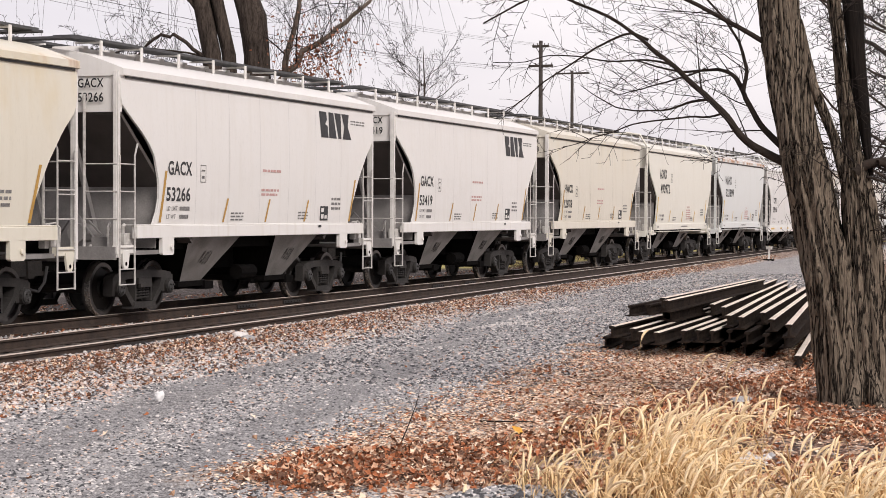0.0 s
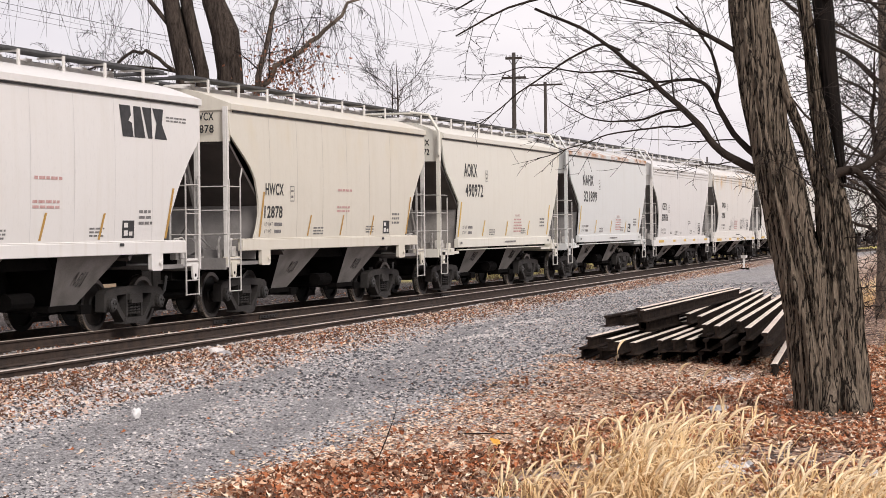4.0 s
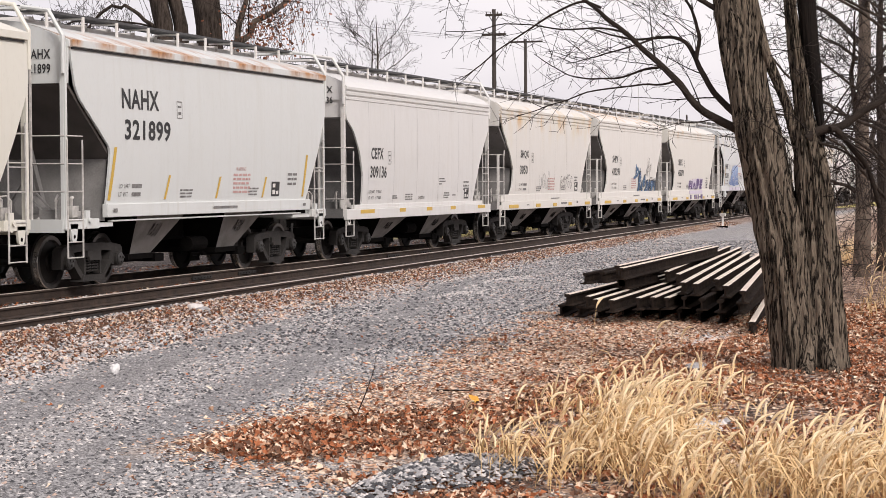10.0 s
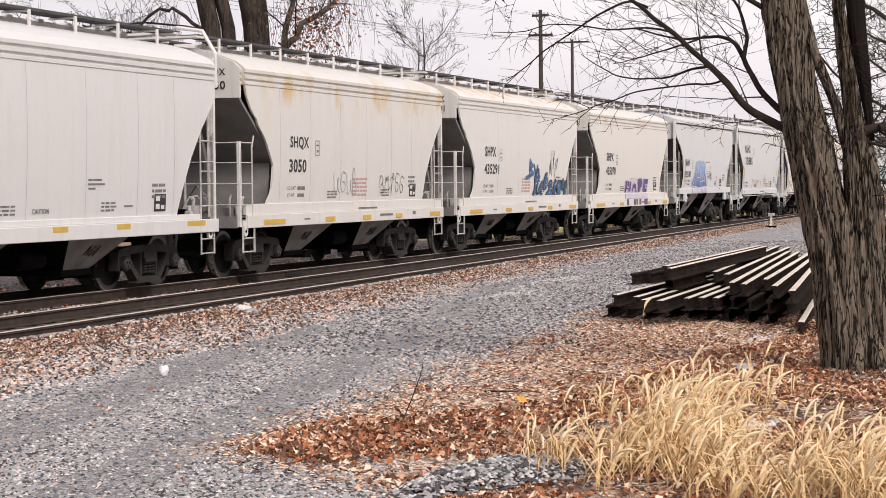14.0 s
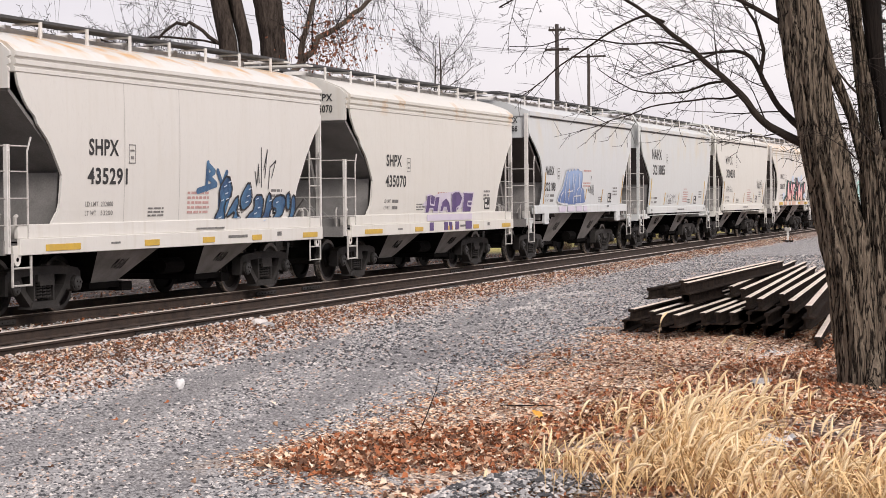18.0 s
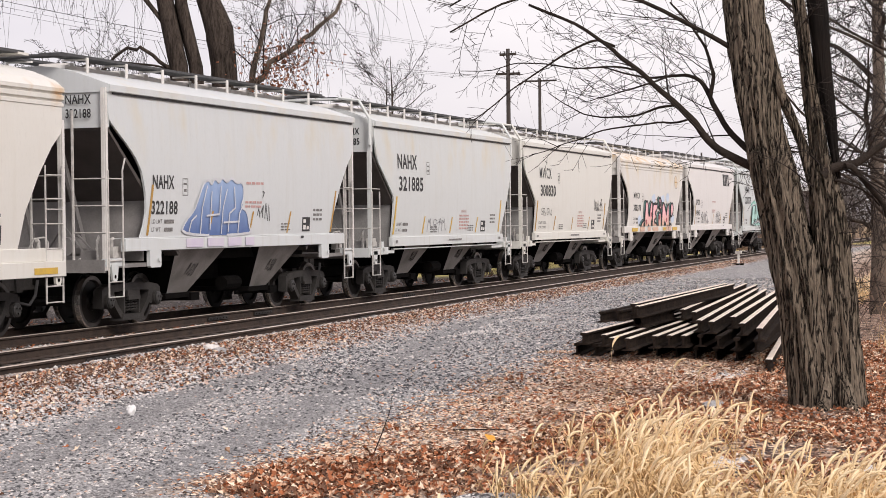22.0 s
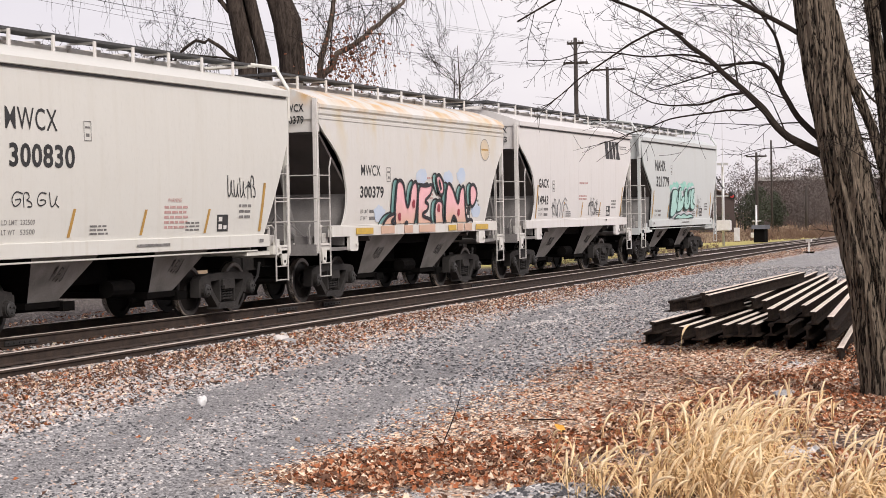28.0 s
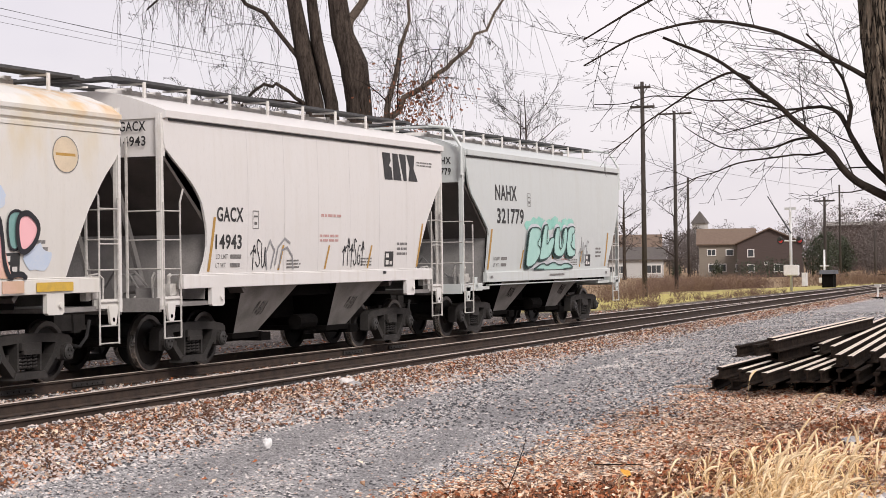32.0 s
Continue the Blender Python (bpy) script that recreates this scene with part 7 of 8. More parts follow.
# ---- pile of old rails beside the tree ----


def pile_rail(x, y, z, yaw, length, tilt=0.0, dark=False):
    # dark rails wear the shaded side colour on their heads as well
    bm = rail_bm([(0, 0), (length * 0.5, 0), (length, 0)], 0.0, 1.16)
    ob = tagged(new("rail", as_mesh("rail", bm, [MAT["pile_side"], MAT["pile_side"] if dark else MAT["pile_top"]])), "old rusty rail with a pale worn head stacked in a pile" if not dark else "rusty rail low in the pile, shade painted into its colour", "rail", "rails in the pile")
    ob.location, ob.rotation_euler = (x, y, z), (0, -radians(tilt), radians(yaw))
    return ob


rnd = random.Random(8)
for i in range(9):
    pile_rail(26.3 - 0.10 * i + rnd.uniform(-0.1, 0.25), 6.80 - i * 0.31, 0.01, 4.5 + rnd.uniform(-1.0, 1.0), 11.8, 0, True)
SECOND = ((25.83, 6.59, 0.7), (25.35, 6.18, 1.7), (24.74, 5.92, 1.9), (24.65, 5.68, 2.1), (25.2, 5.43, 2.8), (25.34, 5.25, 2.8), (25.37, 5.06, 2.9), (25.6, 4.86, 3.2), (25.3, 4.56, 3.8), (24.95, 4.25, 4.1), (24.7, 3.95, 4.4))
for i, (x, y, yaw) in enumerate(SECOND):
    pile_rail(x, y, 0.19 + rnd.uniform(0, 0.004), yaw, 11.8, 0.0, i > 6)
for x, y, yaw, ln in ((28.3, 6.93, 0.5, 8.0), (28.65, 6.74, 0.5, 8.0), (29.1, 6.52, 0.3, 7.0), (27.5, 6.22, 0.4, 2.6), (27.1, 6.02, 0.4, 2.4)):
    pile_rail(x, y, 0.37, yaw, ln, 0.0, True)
THIRD = ((29.09, 5.81, 4.6), (28.2, 5.46, 4.5), (25.94, 4.95, 5.2), (25.52, 4.70, 5.2), (26.91, 4.64, 4.8), (25.14, 4.21, 5.3), (24.1, 3.81, 6.1))
for i, (x, y, yaw) in enumerate(THIRD):
    pile_rail(x, y, 0.372 + 0.004 * (i % 2), yaw, 11.9, 0.05)
pile_rail(27.15, 6.16, 0.548, 1.2, 9.0, 0.0)
pile_rail(26.35, 5.93, 0.548, 1.4, 9.5, 0.0)
pile_rail(23.57, 3.61, 0.01, 6.2, 7.0, 0.0)

# ---- straw grass with bent seed heads ----
STRAW = material("dry_straw", (0.84, 0.60, 0.32), 0.8, 0, (0.52, 0.34, 0.15), 7, 0.8)
HEAD = material("seed_head", (0.98, 0.80, 0.52), 0.85, 0, (0.82, 0.58, 0.33), 9, 0.6, 0.6, 160)


def foxtails(name, places, label, seed):
    rnd = random.Random(seed)
    st, heads, blades_v, blades_f, hair_v, hair_f = Strands(), Strands(), [], [], [], []
    for x, y, tall in places:
        z = height(x, y)
        a = rnd.gauss(-1.3, 0.7)
        lean = rnd.uniform(0.02, 0.24)
        d = Vector((math.cos(a), math.sin(a), 0))
        pts = [Vector((x, y, z)) + d * (lean * tall * t ** 2) + Vector((0, 0, tall * t * (1 - 0.12 * t))) for t in (0, 0.3, 0.6, 0.85, 1.0)]
        st.add(pts, [0.0028, 0.0025, 0.0022, 0.0018, 0.0015], 3)
        up = (pts[-1] - pts[-2]).normalized()
        ln = rnd.uniform(0.11, 0.21)
        q, bend = [pts[-1]], rnd.uniform(0.3, 1.5)
        d = (d + Vector((rnd.gauss(0, 0.4), rnd.gauss(0, 0.6), 0))).normalized()
        for k in range(6):
            an = bend * (k + 1) / 6
            q.append(q[-1] + (up * math.cos(an) + d * math.sin(an) - Vector((0, 0, 0.25 * math.sin(an)))) * (ln / 6))
        heads.add(q, [0.002, 0.0065, 0.0090, 0.0098, 0.0088, 0.0065, 0.002], 6)
        for k in range(26):
            f = rnd.uniform(0.3, 5.6)
            p = q[int(f)].lerp(q[int(f) + 1], f - int(f))
            way = (q[int(f) + 1] - q[int(f)]).normalized() * 0.6 + Vector((rnd.gauss(0, 1), rnd.gauss(0, 1), rnd.gauss(0, 1))).normalized()
            base, sd = len(hair_v), way.orthogonal().normalized() * 0.0017
            hair_v.extend((tuple(p - sd), tuple(p + sd), tuple(p + way.normalized() * rnd.uniform(0.012, 0.022))))
            hair_f.append((base, base + 1, base + 2))
        for k in range(rnd.choice((2, 3, 4))):
            t = rnd.uniform(0.02, 0.7)
            p = pts[0].lerp(pts[-1], t)
            an = rnd.uniform(0, math.tau)
            w = Vector((math.cos(an), math.sin(an), 0))
            sd = Vector((-w.y, w.x, 0)) * rnd.uniform(0.003, 0.0075)
            ll = rnd.uniform(0.18, 0.46)
            c = [p, p + w * ll * 0.4 + Vector((0, 0, ll * 0.45)), p + w * ll * 0.8 + Vector((0, 0, ll * 0.40)), p + w * ll * 1.15 + Vector((0, 0, ll * 0.05))]
            base = len(blades_v)
            for j, u in enumerate(c):
                k2 = (1.0, 1.0, 0.7, 0.1)[j]
                blades_v += [tuple(u - sd * k2), tuple(u + sd * k2 + Vector((0, 0, 0.002)))]
            blades_f += [(base + 2 * j, base + 2 * j + 1, base + 2 * j + 3, base + 2 * j + 2) for j in range(3)]
    root = tagged(new(name), label, "grass", kind="stuff")
    link("stems", st.mesh("stems", STRAW), root)
    link("seed_heads", heads.mesh("seed_heads", HEAD), root)
    me = bpy.data.meshes.new("bristles")
    me.from_pydata(hair_v, [], hair_f)
    me.materials.append(HEAD)
    link("bristles", me, root)
    me = bpy.data.meshes.new("blades")
    me.from_pydata(blades_v, [], blades_f)
    me.materials.append(STRAW)
    link("blades", me, root)
    return root


rnd = random.Random(77)
places = []
for cx, cy, sx, sy, n, h0, h1 in ((13.0, 2.85, 0.45, 0.22, 150, 0.16, 0.66), (12.3, 2.75, 0.45, 0.25, 70, 0.14, 0.5), (11.55, 1.32, 0.55, 0.34, 220, 0.12, 0.50), (11.3, 2.1, 0.3, 0.2, 30, 0.12, 0.36), (15.2, 3.45, 1.1, 0.45, 46, 0.18, 0.45), (13.2, 1.1, 0.5, 0.25, 26, 0.15, 0.36), (11.9, 3.35, 0.4, 0.3, 26, 0.12, 0.34)):
    for _ in range(n):
        places.append((rnd.gauss(cx, sx), rnd.gauss(cy, sy), h0 + (h1 - h0) * rnd.random() ** 1.5))
foxtails("foxtail_grass", [p for p in places if p[0] > 8.5], "straw-yellow dry foxtail grass with nodding seed heads", 78)
foxtails("foxtail_grass", [(14.0, 3.40, 1.12), (14.0, 2.92, 0.93), (14.0, 2.70, 0.87)], "single tall dry foxtail stems over the grass", 79)
foxtails("dry_grass", [(rnd.uniform(26, 44), rnd.uniform(0.4, 2.6), rnd.uniform(0.4, 0.9)) for _ in range(420)], "tall dry grass behind the tree", 80)
foxtails("dry_grass", [(rnd.gauss(44, 1.2), rnd.gauss(4.7, 0.3), rnd.uniform(0.25, 0.6)) for _ in range(90)], "pale tuft of dry grass between the trees", 81)

# weathered boards dumped behind the trees
PALE_WOOD = material("weathered_board", (0.55, 0.45, 0.34), 0.9, 0, (0.36, 0.28, 0.20), 4, 0.7, 0.3, 40, (0.4, 4, 4))
rnd = random.Random(15)
for k in range(12):
    bd = tagged(new("board", as_mesh("board", box(BM(), 0, rnd.uniform(2.0, 4.0), -0.09, 0.09, 0, 0.05), PALE_WOOD)), "pale weathered board dumped on the ground behind the trees", "board", "dumped boards")
    bd.location, bd.rotation_euler = (51 + rnd.uniform(-2, 4), 5.3 + rnd.uniform(-0.9, 0.5), height(51, 5.3) + 0.004 + 0.052 * (k % 3)), (0, 0, radians(rnd.uniform(-25, 25)))

# fallen sticks
st_places = [((16.6, 5.5), 0.2, 0.5), ((17.3, 2.0), 0.5, 1.1), ((16.8, 1.5), -0.3, 0.9), ((14.0, 1.2), 0.1, 0.6), ((19.6, 1.3), 0.9, 1.5), ((18.2, 1.0), 1.3, 1.2)]
for k, ((x, y), an, ln) in enumerate(st_places):
    r2 = random.Random(200 + k)
    st = Strands()
    q, rr = bough(r2, (x, y, height(x, y) + 0.03), (math.cos(an + 1.4), math.sin(an + 1.4) * -1, 0.03), ln, 0.009, 0.004, 7, 0.12)
    q = [Vector((p.x, p.y, height(p.x, p.y) + 0.025)) for p in q]
    st.add(q, rr, 6)
    tagged(new("stick", st.mesh("stick", MAT["twig"])), "fallen dead branch lying on the leaf litter", "stick")
st = Strands()
q, rr = bough(random.Random(5), (14.6, 5.55, 0.0), (0.1, -0.35, 1.0), 0.55, 0.006, 0.002, 7, 0.15)
st.add(q, rr, 5)
sprout(random.Random(6), st, q, rr, 1, 6, 0.2, 0.0, 0.7, 4, 0.5, 0.3, 0.0016)
tagged(new("weed", st.mesh("weed", MAT["twig"])), "thin bare weed stalk standing at the lane's edge", "weed")

# ---- telegraph poles and wires ----
GLASSY = material("insulator_glaze", (0.10, 0.09, 0.085), 0.3, 0, (0.2, 0.18, 0.17), 5, 0.5)


def utility_pole(x, y, z0, ztop, r, arms, label, wide=1.2):
    p = tagged(new("utility_pole"), label, "utility pole")
    part("shaft", tube(BM(), [(x, y, z0), (x, y, (z0 + ztop) / 2), (x, y, ztop)], [r * 1.15, r, r * 0.8], 12), MAT["pole"], p, smooth=True)
    for az, wide in arms:
        bm = box(BM(), x - 0.09, x + 0.09, y - wide, y + wide, az - 0.06, az + 0.06)
        arm = part("crossarm", bm, MAT["pole"], p)
        bm = BM()
        for k in (-0.92, -0.45, 0.45, 0.92):
            tube(bm, [(x, y + k * wide, az + 0.05), (x, y + k * wide, az + 0.16)], [0.02, 0.032], 8)
        part("insulator", bm, GLASSY, arm)
    bm = BM()
    if arms:
        az, wide = arms[0]
        for s in (-1, 1):
            tube(bm, [(x, y, az - 0.5), (x, y + s * wide * 0.6, az - 0.05)], 0.02, 5)
        part("brace", bm, MAT["pole"], p)
    return p


utility_pole(96.4, 28.6, -0.4, 11.3, 0.125, ((11.0, 0.45), (9.95, 0.66)), "dark wooden utility pole with two crossarms", 0.75)
utility_pole(133.2, 37.1, -0.5, 12.6, 0.13, ((12.4, 1.3),), "dark wooden utility pole with one wide crossarm", 1.25)
utility_pole(216.0, 58.6, -0.6, 11.2, 0.16, (), "weathered wooden utility pole beyond the crossing", 1.0)
utility_pole(147.2, 28.9, -0.8, 6.4, 0.12, ((6.1, 0.8),), "wooden utility pole beside the road", 0.8)
utility_pole(157.2, 29.6, -0.8, 7.7, 0.09, (), "tall slim street pole", 0.8)
utility_pole(157.7, 26.8, -0.8, 3.8, 0.11, (), "short wooden pole by the field", 0.8)
WIRE = material("wire", (0.05, 0.05, 0.055), 0.6, 0.2, (0.08, 0.08, 0.08), 3, 0.4)


def wire(a, c, sag, r=0.006):
    pts = [Vector(a).lerp(Vector(c), t) - Vector((0, 0, sag * 4 * t * (1 - t))) for t in np.linspace(0, 1, 14)]
    ob = tagged(new("overhead_wire", as_mesh("overhead_wire", tube(BM(), pts, r, 4), WIRE)), "thin dark overhead wire between poles", "wire")
    return ob


for dy, z in ((-0.7, 11.05), (-0.3, 11.05), (0.3, 11.05), (0.7, 9.85)):
    wire((96.4, 28.6 + dy, z), (30.0, 34.0 + dy, z + 0.6), 1.0)
    wire((96.4, 28.6 + dy, z), (250.0, 12.0 + dy, z - 0.8), 1.8, 0.009)
for dy in (-1.1, 0, 1.1):
    wire((133.2, 37.1 + dy, 12.6), (40.0, 46.0 + dy, 12.9), 1.6, 0.009)
    wire((133.2, 37.1 + dy, 12.6), (216.0, 58.6 + dy, 11.2), 1.4, 0.010)
wire((133.2, 37.1, 8.6), (20.0, 44.0, 9.0), 1.2, 0.008)
wire((96.4, 28.6, 7.2), (250.0, 10.0, 8.0), 1.6, 0.010)

# ---- level crossing ----
SILVER_M = material("aluminium_mast", (0.62, 0.62, 0.61), 0.45, 0.4, (0.45, 0.45, 0.44), 5, 0.5)
RED_LENS = material("red_lens", (0.62, 0.07, 0.07), 0.25, 0, (0.45, 0.04, 0.04), 5, 0.3)


def crossing_signal(x, y, z, s=1.0, gate=True):
    sig = tagged(new("crossing_signal"), "railway crossing signal with red lamps and a raised gate arm", "crossing signal")
    part("mast", tube(BM(), [(x, y, z), (x, y, z + 4.7 * s)], 0.075, 12), SILVER_M, sig, smooth=True)
    side, edge = Vector((0.22, -0.975, 0)), Vector((0.97, 0.24, 0))
    for k in (-1, 1) if gate else ():
        bm = BM()
        for pts in ((-1, 1),):
            c = Vector((x - 0.09, y, z + 4.15 * s))
            d = (edge * k + Vector((0, 0, 1))).normalized() * 0.5 * s
            w = (edge * -k + Vector((0, 0, 1))).normalized() * 0.09 * s
            f = [bm.verts.new(c + a * d + e * w + Vector((0, 0.02 * k, 0))) for a, e in ((-1, -1), (1, -1), (1, 1), (-1, 1))]
            g = [bm.verts.new(v.co + Vector((0, 0.03, 0))) for v in f]
            bm.faces.new(f)
            bm.faces.new(g[::-1])
            for i in range(4):
                bm.faces.new((f[i], g[i], g[(i + 1) % 4], f[(i + 1) % 4]))
        part("crossbuck_blade", bm, MAT["white"], sig)
        p = Vector((x - 0.1, y, z + 2.9 * s)) + side * (0.5 * k * s)
        lamp = part("signal_lamp", tube(BM(), [p, p + Vector((-0.06, 0, 0))], 0.19 * s, 16), MAT["black"], sig, "round black lamp backing")
        part("lens", tube(BM(), [p + Vector((-0.06, 0, 0)), p + Vector((-0.10, 0, 0))], [0.11 * s, 0.10 * s], 14), RED_LENS, lamp, "red signal lens")
        bm = BM()
        tube(bm, [p + Vector((-0.06, 0, 0.12)), p + Vector((-0.32, 0, 0.10))], [0.12 * s, 0.11 * s], 10)
        part("visor", bm, MAT["black"], lamp)
    bm = BM()
    c = Vector((x, y, z + 2.9 * s))
    tube(bm, [c - side * 0.5 * s, c + side * 0.5 * s], 0.035, 8)
    part("lamp_arm", bm, SILVER_M, sig)
    bm = BM()
    box(bm, x - 0.35, x + 0.15, y - 0.42, y + 0.34, z + 1.05 * s, z + 1.62 * s)
    bmesh.ops.bevel(bm, geom=bm.edges[:], offset=0.04, segments=2, affect="EDGES")
    part("gate_mechanism", bm, MAT["white"], sig)
    if not gate:
        return sig
    g0 = Vector((x - 0.12, y - 0.05, z + 3.3 * s))
    g1 = Vector((x - 0.3, y + 1.15, z + 5.3 * s))
    part("gate_arm", tube(BM(), [g0, g0.lerp(g1, 0.5), g1], [0.045, 0.04, 0.03], 6), MAT["gallery"], sig, "raised dark gate arm")
    part("aerial", tube(BM(), [(x, y, z + 4.6 * s), (x, y, z + 7.6 * s)], 0.014, 5), SILVER_M, sig, "thin upright rod")
    part("crossarm_head", box(BM(), x - 0.05, x + 0.05, y - 0.30, y + 0.30, z + 4.55 * s, z + 4.68 * s), SILVER_M, sig)
    bm = BM()
    prism(bm, [(x - 0.2, z + 0.5 * s), (x + 0.1, z + 0.5 * s), (x + 0.1, z + 1.2 * s), (x - 0.2, z + 1.2 * s)], y - 0.85, y - 0.6)
    part("counterweight", bm, MAT["white"], sig)
    return sig


crossing_signal(98.7, 21.2, -0.25)
crossing_signal(128.0, 25.2, -0.7, 0.62, False)
CAB = material("cabinet_grey", (0.10, 0.105, 0.115), 0.6, 0, (0.06, 0.062, 0.07), 3, 0.6)
b = BM()
box(b, 109.0, 110.0, 20.98, 21.62, -0.3, 0.75)
cab = tagged(new("relay_cabinet", as_mesh("relay_cabinet", b, MAT["under"])), "dark relay cabinet with a grey roof by the crossing", "cabinet")
part("cabinet_roof", prism(BM(), [(108.85, 0.75), (110.15, 0.75), (110.0, 0.98), (109.0, 0.98)], 20.86, 21.74), CAB, cab, "grey lid")

# switch stand by the siding points
ss = tagged(new("switch_stand"), "small white-topped switch stand beside the points", "switch stand")
part("post", box(BM(), 79.96, 80.04, 13.46, 13.54, 0.0, 0.55), MAT["white"], ss)
part("base", box(BM(), 79.85, 80.15, 13.3, 13.75, -0.02, 0.08), MAT["under"], ss)
part("target", prism(BM(), [(79.9, 0.5), (80.1, 0.5), (80.15, 0.62), (79.85, 0.62)], 13.38, 13.62), MAT["white"], ss)

# ---- houses beyond the crossing ----
BRICK_B = material("brown_siding", (0.088, 0.063, 0.056), 0.9, 0, (0.06, 0.044, 0.04), 2, 0.6, 0.3, 12, (0.3, 0.3, 6))
BRICK_T = material("tan_siding", (0.25, 0.215, 0.175), 0.9, 0, (0.19, 0.16, 0.13), 2, 0.6, 0.3, 12, (0.3, 0.3, 6))
GREY_S = material("light_siding", (0.50, 0.49, 0.47), 0.9, 0, (0.38, 0.37, 0.36), 2, 0.6, 0.2, 12, (0.3, 0.3, 6))
GREY_ROOF = material("grey_shingles", (0.085, 0.075, 0.07), 0.95, 0, (0.13, 0.115, 0.105), 3, 0.7, 0.5, 8)
SHINGLE = material("brown_shingles", (0.19, 0.135, 0.10), 0.95, 0, (0.12, 0.085, 0.065), 3, 0.7, 0.5, 8)
GLASS = bpy.data.materials.new("window_glass")
GLASS.use_nodes = True
GLASS.node_tree.nodes["Principled BSDF"].inputs["Base Color"].default_value = rgb(0.06, 0.065, 0.07)
GLASS.node_tree.nodes["Principled BSDF"].inputs["Roughness"].default_value = 0.08


def house(x, y, z, wide, deep, tall, turn, wall, roof_h, windows, label, gable_end=False):
    """A house whose front, of the width given, faces -x before the turn."""
    h = tagged(new("house"), label, "house")
    h.location, h.rotation_euler = (x, y, z), (0, 0, radians(turn))
    bm = BM()
    if gable_end:
        prof = [(-wide / 2, 0), (wide / 2, 0), (wide / 2, tall), (0, tall + roof_h), (-wide / 2, tall)]
        a = [bm.verts.new((0, u, w)) for u, w in prof]
        c = [bm.verts.new((deep, u, w)) for u, w in prof]
    else:
        prof = [(0, 0), (deep, 0), (deep, tall), (deep / 2, tall + roof_h), (0, tall)]
        a = [bm.verts.new((u, -wide / 2, w)) for u, w in prof]
        c = [bm.verts.new((u, wide / 2, w)) for u, w in prof]
    for f in [a, c[::-1]] + [[a[i], c[i], c[(i + 1) % 5], a[(i + 1) % 5]] for i in range(5)]:
        bm.faces.new(f)
    part("wall", bm, wall, h)
    for s in (0, 1):
        bm = BM()
        o, th = 0.5, 0.22
        if gable_end:
            e = wide / 2 + o
            k = roof_h / (wide / 2)
            sg_ = 1 if s else -1
            q = [(-o, sg_ * e, tall - o * k), (deep + o, sg_ * e, tall - o * k), (deep + o, 0, tall + roof_h), (-o, 0, tall + roof_h)]
        else:
            k = roof_h / (deep / 2)
            q = [(-o, -wide / 2 - o, tall - o * k), (-o, wide / 2 + o, tall - o * k), (deep / 2, wide / 2 + o, tall + roof_h), (deep / 2, -wide / 2 - o, tall + roof_h)]
            if s:
                q = [(deep - px, py, pz) for px, py, pz in q]
        a = [bm.verts.new(p) for p in q]
        c = [bm.verts.new((p[0], p[1], p[2] + th)) for p in q]
        for f in [a, c[::-1]] + [[a[i], c[i], c[(i + 1) % 4], a[(i + 1) % 4]] for i in range(4)]:
            bm.faces.new(f)
        part("roof", bm, GREY_ROOF if wall is GREY_S else SHINGLE, h)
    for u, w, ww, hh in windows:
        win = part("window", box(BM(), -0.10, 0.04, u - ww / 2 - 0.12, u + ww / 2 + 0.12, w - 0.12, w + hh + 0.12), MAT["white"], h, "white window frame")
        n_p = max(1, round(ww / 0.9))
        for k in range(n_p):
            p0 = u - ww / 2 + ww * k / n_p + 0.05
            part("pane", box(BM(), -0.13, -0.09, p0, p0 + ww / n_p - 0.1, w + 0.04, w + hh - 0.04), GLASS, win, "dark glass")
    return h


house(326, 81.6, -2.0, 9.6, 9.0, 6.0, 14, BRICK_T, 2.5, [(1.6, 1.0, 3.0, 1.3), (2.6, 3.9, 1.4, 1.0), (-0.6, 3.9, 1.2, 1.0), (-2.2, 1.0, 1.0, 1.2)], "two-storey tan house with a brown shingle roof")
house(318, 72.0, -2.0, 11.0, 10.0, 5.9, 12, BRICK_B, 2.5, [(3.2, 3.6, 1.0, 1.2), (3.2, 1.0, 1.0, 1.2), (-1.6, 1.0, 1.6, 1.2), (0.6, 2.2, 0.5, 0.4)], "dark brown gabled house with small white windows", True)
house(322, 97.5, -2.0, 10.5, 9.0, 3.4, 16, GREY_S, 2.0, [(-3.5, 0.9, 2.6, 1.4), (3.0, 0.9, 3.0, 1.3)], "low pale house with wide white windows")
house(350, 108.0, -2.0, 14.0, 9.0, 5.0, 16, BRICK_T, 3.0, [(-3.5, 0.9, 1.2, 1.2), (2.0, 0.9, 1.2, 1.2)], "tan house behind bare trees")
tw = tagged(new("tower"), "distant pale tower with a pointed roof over the trees", "tower")
part("wall", box(BM(), 482, 485.4, 126.4, 129.8, -2, 10.4), GREY_S, tw)
bm = BM()
a = [bm.verts.new(p) for p in ((481.6, 126.0, 10.4), (485.8, 126.0, 10.4), (485.8, 130.2, 10.4), (481.6, 130.2, 10.4))]
t_ = bm.verts.new((483.7, 128.1, 13.8))
bm.faces.new(a)
for i in range(4):
    bm.faces.new((a[i], a[(i + 1) % 4], t_))
part("roof", bm, GREY_ROOF, tw)

# long roof on the hill
hall = tagged(new("long_building"), "long low building with a pale roof edge on the hill", "building")
part("wall", box(BM(), 425, 440, 50, 84, -2, 8.3), BRICK_B, hall)
part("roof", box(BM(), 424.4, 440.6, 49.5, 84.5, 8.3, 9.1), GREY_S, hall)

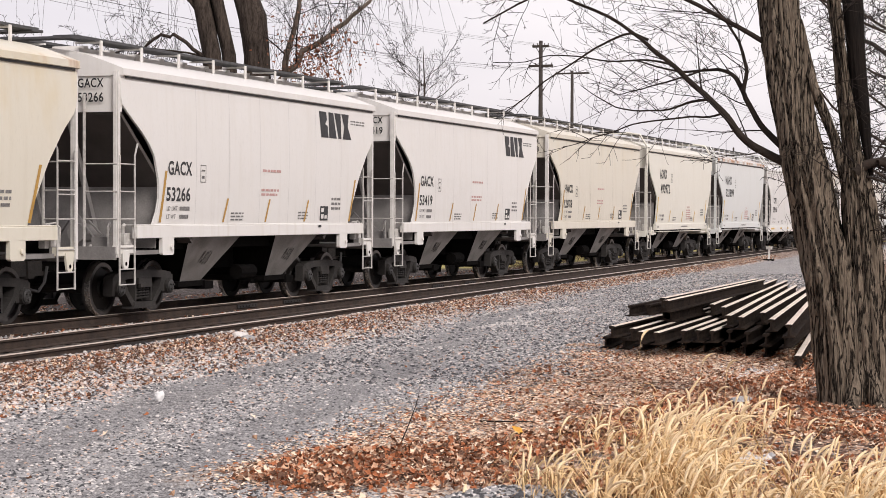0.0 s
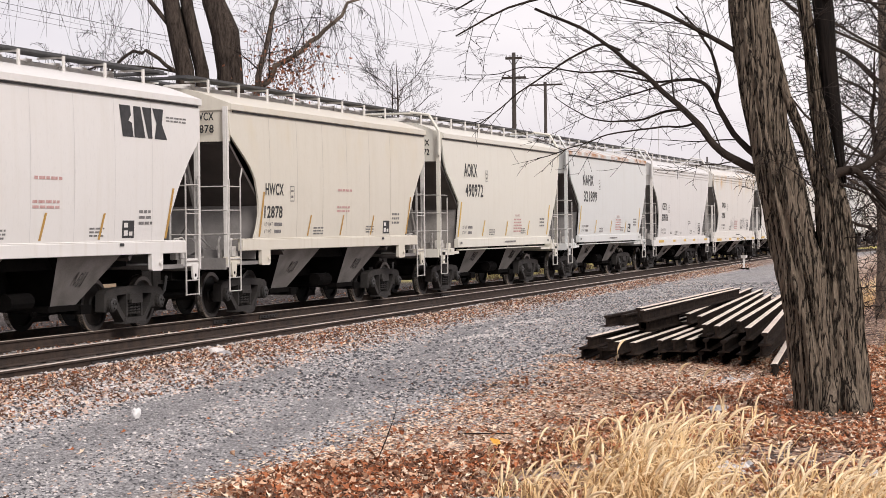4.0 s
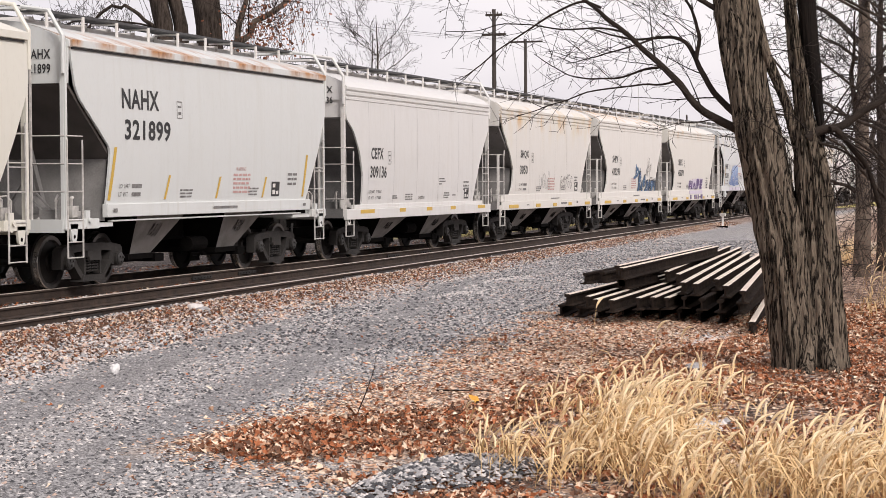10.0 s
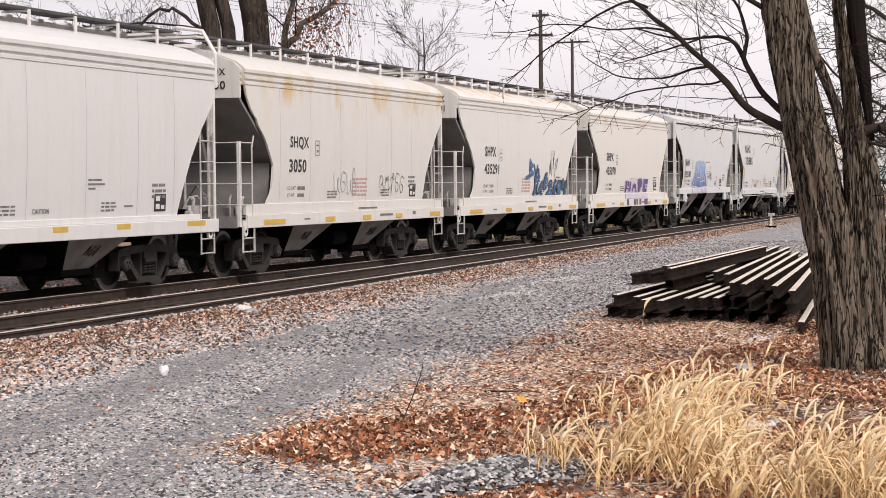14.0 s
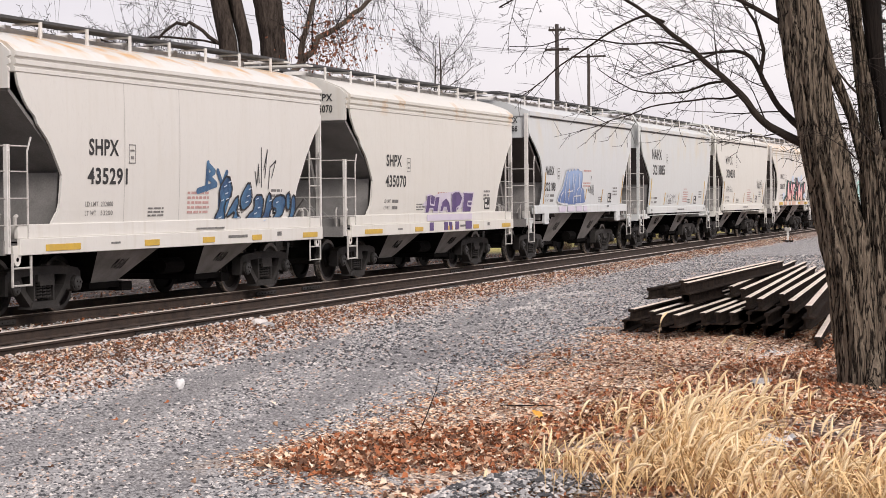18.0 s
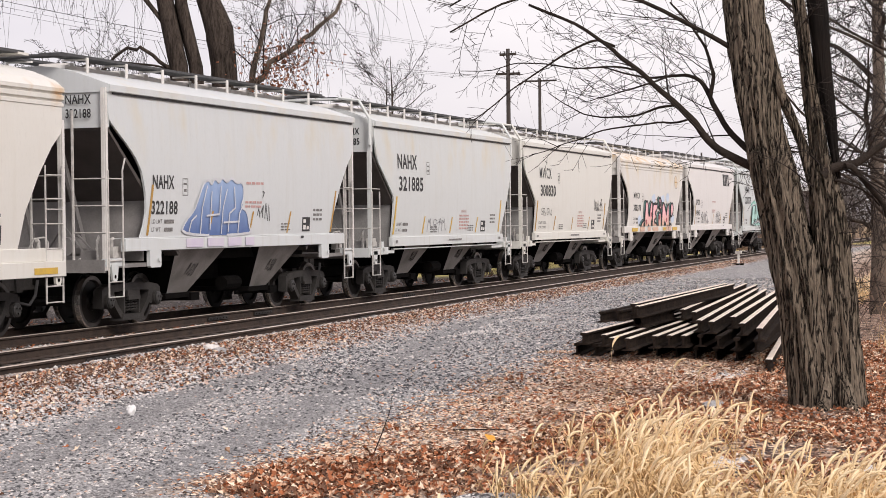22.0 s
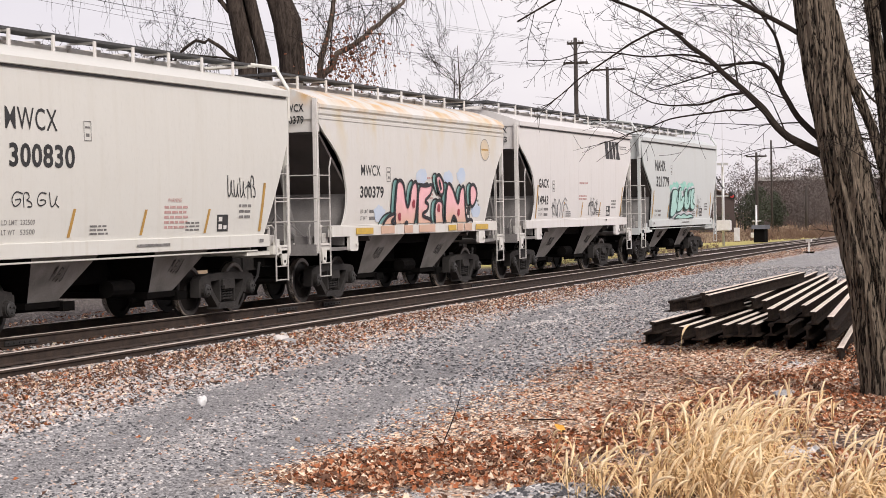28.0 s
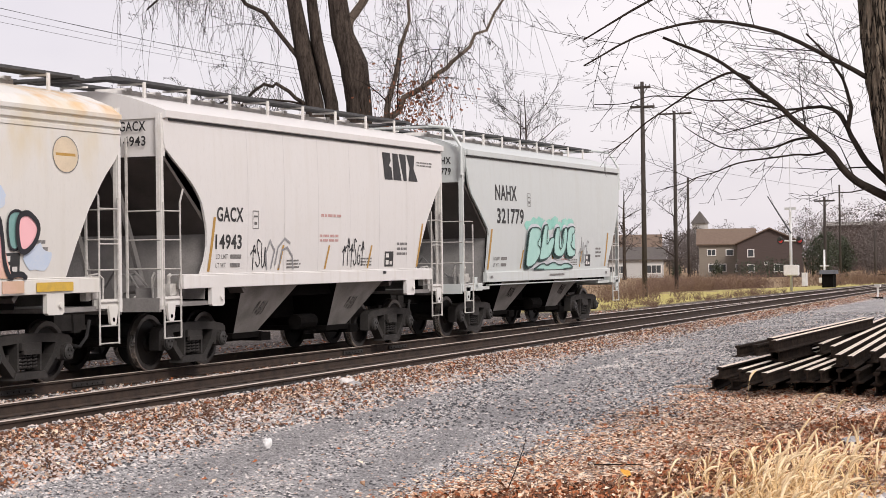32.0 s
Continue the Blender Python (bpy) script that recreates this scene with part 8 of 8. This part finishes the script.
# ---- brush and woods ----
BRUSH = material("dead_brush", (0.13, 0.078, 0.058), 0.95, 0, (0.24, 0.155, 0.10), 2, 0.7)
WOODS = material("far_woods", (0.105, 0.088, 0.082), 1.0, 0, (0.18, 0.15, 0.135), 0.2, 0.6)
EVERGREEN = material("evergreen", (0.045, 0.05, 0.035), 0.95, 0, (0.06, 0.075, 0.04), 0.8, 0.6)


def brush(name, places, label, seed, mat=BRUSH, n=26, r=0.006):
    rnd = random.Random(seed)
    st = Strands()
    for x, y, tall in places:
        z = height(x, y)
        for _ in range(n):
            a = rnd.uniform(0, math.tau)
            q, rr = bough(rnd, (x + rnd.gauss(0, tall * 0.25), y + rnd.gauss(0, tall * 0.25), z - 0.05), (math.cos(a) * 0.45, math.sin(a) * 0.45, 1.0), tall * rnd.uniform(0.5, 1.1), r, r * 0.5, 4, 0.3)
            st.add(q, rr, 3)
            for k in range(2):
                w, r3 = bough(rnd, q[2 + k], (rnd.gauss(0, 1), rnd.gauss(0, 1), 0.6), tall * 0.35, r * 0.7, r * 0.4, 3, 0.3)
                st.add(w, r3, 3)
    return tagged(new(name, st.mesh(name, mat)), label, "brush", kind="stuff")


rnd = random.Random(91)
brush("dead_brush", [(rnd.uniform(62, 95), rnd.uniform(24.5, 28.5), rnd.uniform(0.5, 1.5)) for _ in range(60)], "brown dead brush behind the tracks", 92, n=24, r=0.008)
brush("dead_brush", [(x, 35.0 + (x - 137) * 0.30 + rnd.uniform(-4, 6), rnd.uniform(0.8, 1.5)) for x in (rnd.uniform(128, 165) for _ in range(150))], "reddish brown hedge beyond the grass", 93, n=20, r=0.016)
brush("dead_brush", [(rnd.uniform(126, 190), rnd.uniform(19, 31), rnd.uniform(0.7, 1.4)) for _ in range(130)], "reddish brown brush past the crossing", 94, n=16, r=0.018)
brush("dead_brush", [(rnd.uniform(27, 50), rnd.uniform(-1.0, 2.4), rnd.uniform(0.8, 2.0)) for _ in range(50)], "tangled brown undergrowth behind the tree", 95, n=16, r=0.006)
brush("weeds", [(rnd.uniform(66, 92), rnd.uniform(19.9, 22), rnd.uniform(0.2, 0.5)) for _ in range(80)], "dry weeds on the verge", 96, n=14, r=0.006)


def woods(name, places, label, seed, mat, leafs=150, stretch=1.0, size=0.55):
    """Far trees: each a stem and a loose crown of small ragged clumps."""
    rnd = np.random.RandomState(seed)
    vs, fs, base = [], [], 0
    for x, y, z, tall, wide in places:
        vs.append(np.array([(x, y - 0.15, z), (x, y - 0.07, z + tall * 0.8), (x, y + 0.15, z), (x, y + 0.07, z + tall * 0.8)]))
        fs += [(base, base + 1, base + 3), (base, base + 3, base + 2)]
        n = leafs
        th, u = rnd.uniform(0, 6.28, n), rnd.uniform(-1, 1, n)
        rr = wide * np.sqrt(1 - u * u) * rnd.uniform(0.3, 1.0, n)
        c = np.stack([x + rr * np.cos(th), y + rr * np.sin(th), z + tall * (0.58 + 0.42 * u * stretch) + rnd.normal(0, 0.5, n)], 1)
        d = rnd.normal(0, 1, (n, 3, 3))
        d /= np.linalg.norm(d, axis=2, keepdims=True)
        vs.append((c[:, None, :] + d * (size * rnd.uniform(0.5, 1.5, n))[:, None, None]).reshape(-1, 3))
        fs += (np.arange(3 * n).reshape(-1, 3) + base + 4).tolist()
        base += 4 + 3 * n
    me = bpy.data.meshes.new(name)
    me.from_pydata(np.concatenate(vs).tolist(), [], fs)
    me.materials.append(mat)
    return tagged(new(name, me), label, "woods", kind="stuff")


rw = random.Random(55)
fw = []
for _ in range(150):
    a = radians(rw.uniform(-2.0, 30.0))
    d = rw.uniform(345, 480)
    fw.append((d * math.cos(a), d * math.sin(a), -2.0, rw.uniform(6.5, 10.5) + (3.5 if a < radians(12) else 0), rw.uniform(3, 5)))
woods("far_woods", fw, "distant line of bare brown trees on the horizon", 56, WOODS, 1700, 1.0, 0.19)
woods("far_woods", [(rw.uniform(330, 370), rw.uniform(40, 130), -2.0, rw.uniform(6, 10), rw.uniform(2, 3.5)) for _ in range(60)], "bare trees behind the houses", 57, WOODS, 1300, 1.0, 0.15)
woods("evergreens", [(rw.uniform(300, 330), rw.uniform(58, 66), -2.0, rw.uniform(5, 8.5), rw.uniform(1.4, 2.2)) for _ in range(7)], "dark evergreen trees past the crossing", 58, EVERGREEN, 1100, 0.9, 0.2)
woods("shrubs", [(315, 80.5, -2.0, 2.6, 1.2), (316, 88.0, -2.0, 2.2, 1.1), (310, 74.0, -2.0, 2.6, 2.4), (310, 70.5, -2.0, 3.0, 2.6), (310, 67, -2.0, 2.8, 2.2)], "dark clipped shrubs before the houses", 59, EVERGREEN, 700, 0.8, 0.18)
bare_tree("bare_tree", 300, 92.5, -2.0, 15.0, 0.3, 61, "tall bare tree before the far houses", (0, 0), 9, 8, 0.02, 3, 0.7, 0.018, 0.4, 0.3)
bare_tree("bare_tree", 160.0, 44.5, -0.7, 8.0, 0.14, 62, "bare tree in the hedge", (0, 0), 9, 8, 0.0, 3, 0.6, 0.012, 0.4, 0.2)

# ---- what moves ----


# metres gone along -x at each whole second
WAY = (1.33, 6.39, 11.45, 16.42, 21.54, 26.73, 31.91, 36.96, 41.97, 47.18, 52.21, 57.28, 62.38, 67.52, 72.68, 77.79, 83.00, 88.26, 93.52, 98.73, 103.95, 109.26, 114.54, 119.91, 125.20, 130.58, 136.01, 141.43, 146.76, 152.03, 157.38, 162.68, 167.86)


def travelled(t):
    """Metres that the train has gone along -x by t seconds, smooth between the whole seconds."""
    i = min(int(t), 31)
    u = t - i
    p = [WAY[max(0, min(32, k))] for k in (i - 1, i, i + 1, i + 2)]
    if i == 0:
        p[0] = 2 * p[1] - p[2]
    if i == 31:
        p[3] = 2 * p[2] - p[1]
    m0, m1 = (p[2] - p[0]) / 2, (p[3] - p[1]) / 2
    return p[1] + u * (m0 + u * (3 * (p[2] - p[1]) - 2 * m0 - m1 + u * (2 * (p[1] - p[2]) + m0 + m1)))


STARTS = (15.99, 28.76, 41.53, 54.19, 66.83, 79.47, 92.19, 104.65, 117.11, 129.80, 142.65, 155.25, 167.84, 180.66, 193.31, 205.96)


def motions():
    for car, x0 in zip(CARS, STARTS):
        walk(car, [(t, pose(x0 - travelled(t), TRAIN_Y, RAIL_TOP)) for t in [k * 0.5 for k in range(65)]])
    beats = [i * 0.1 for i in range(321)]
    turns = [-travelled(t) / WHEEL_R for t in beats]
    for w, x in WHEELSETS:
        walk(w, [(t, Matrix.LocRotScale((x, 0, WHEEL_R), Euler((0, a, 0)), None)) for t, a in zip(beats, turns)])


motions()
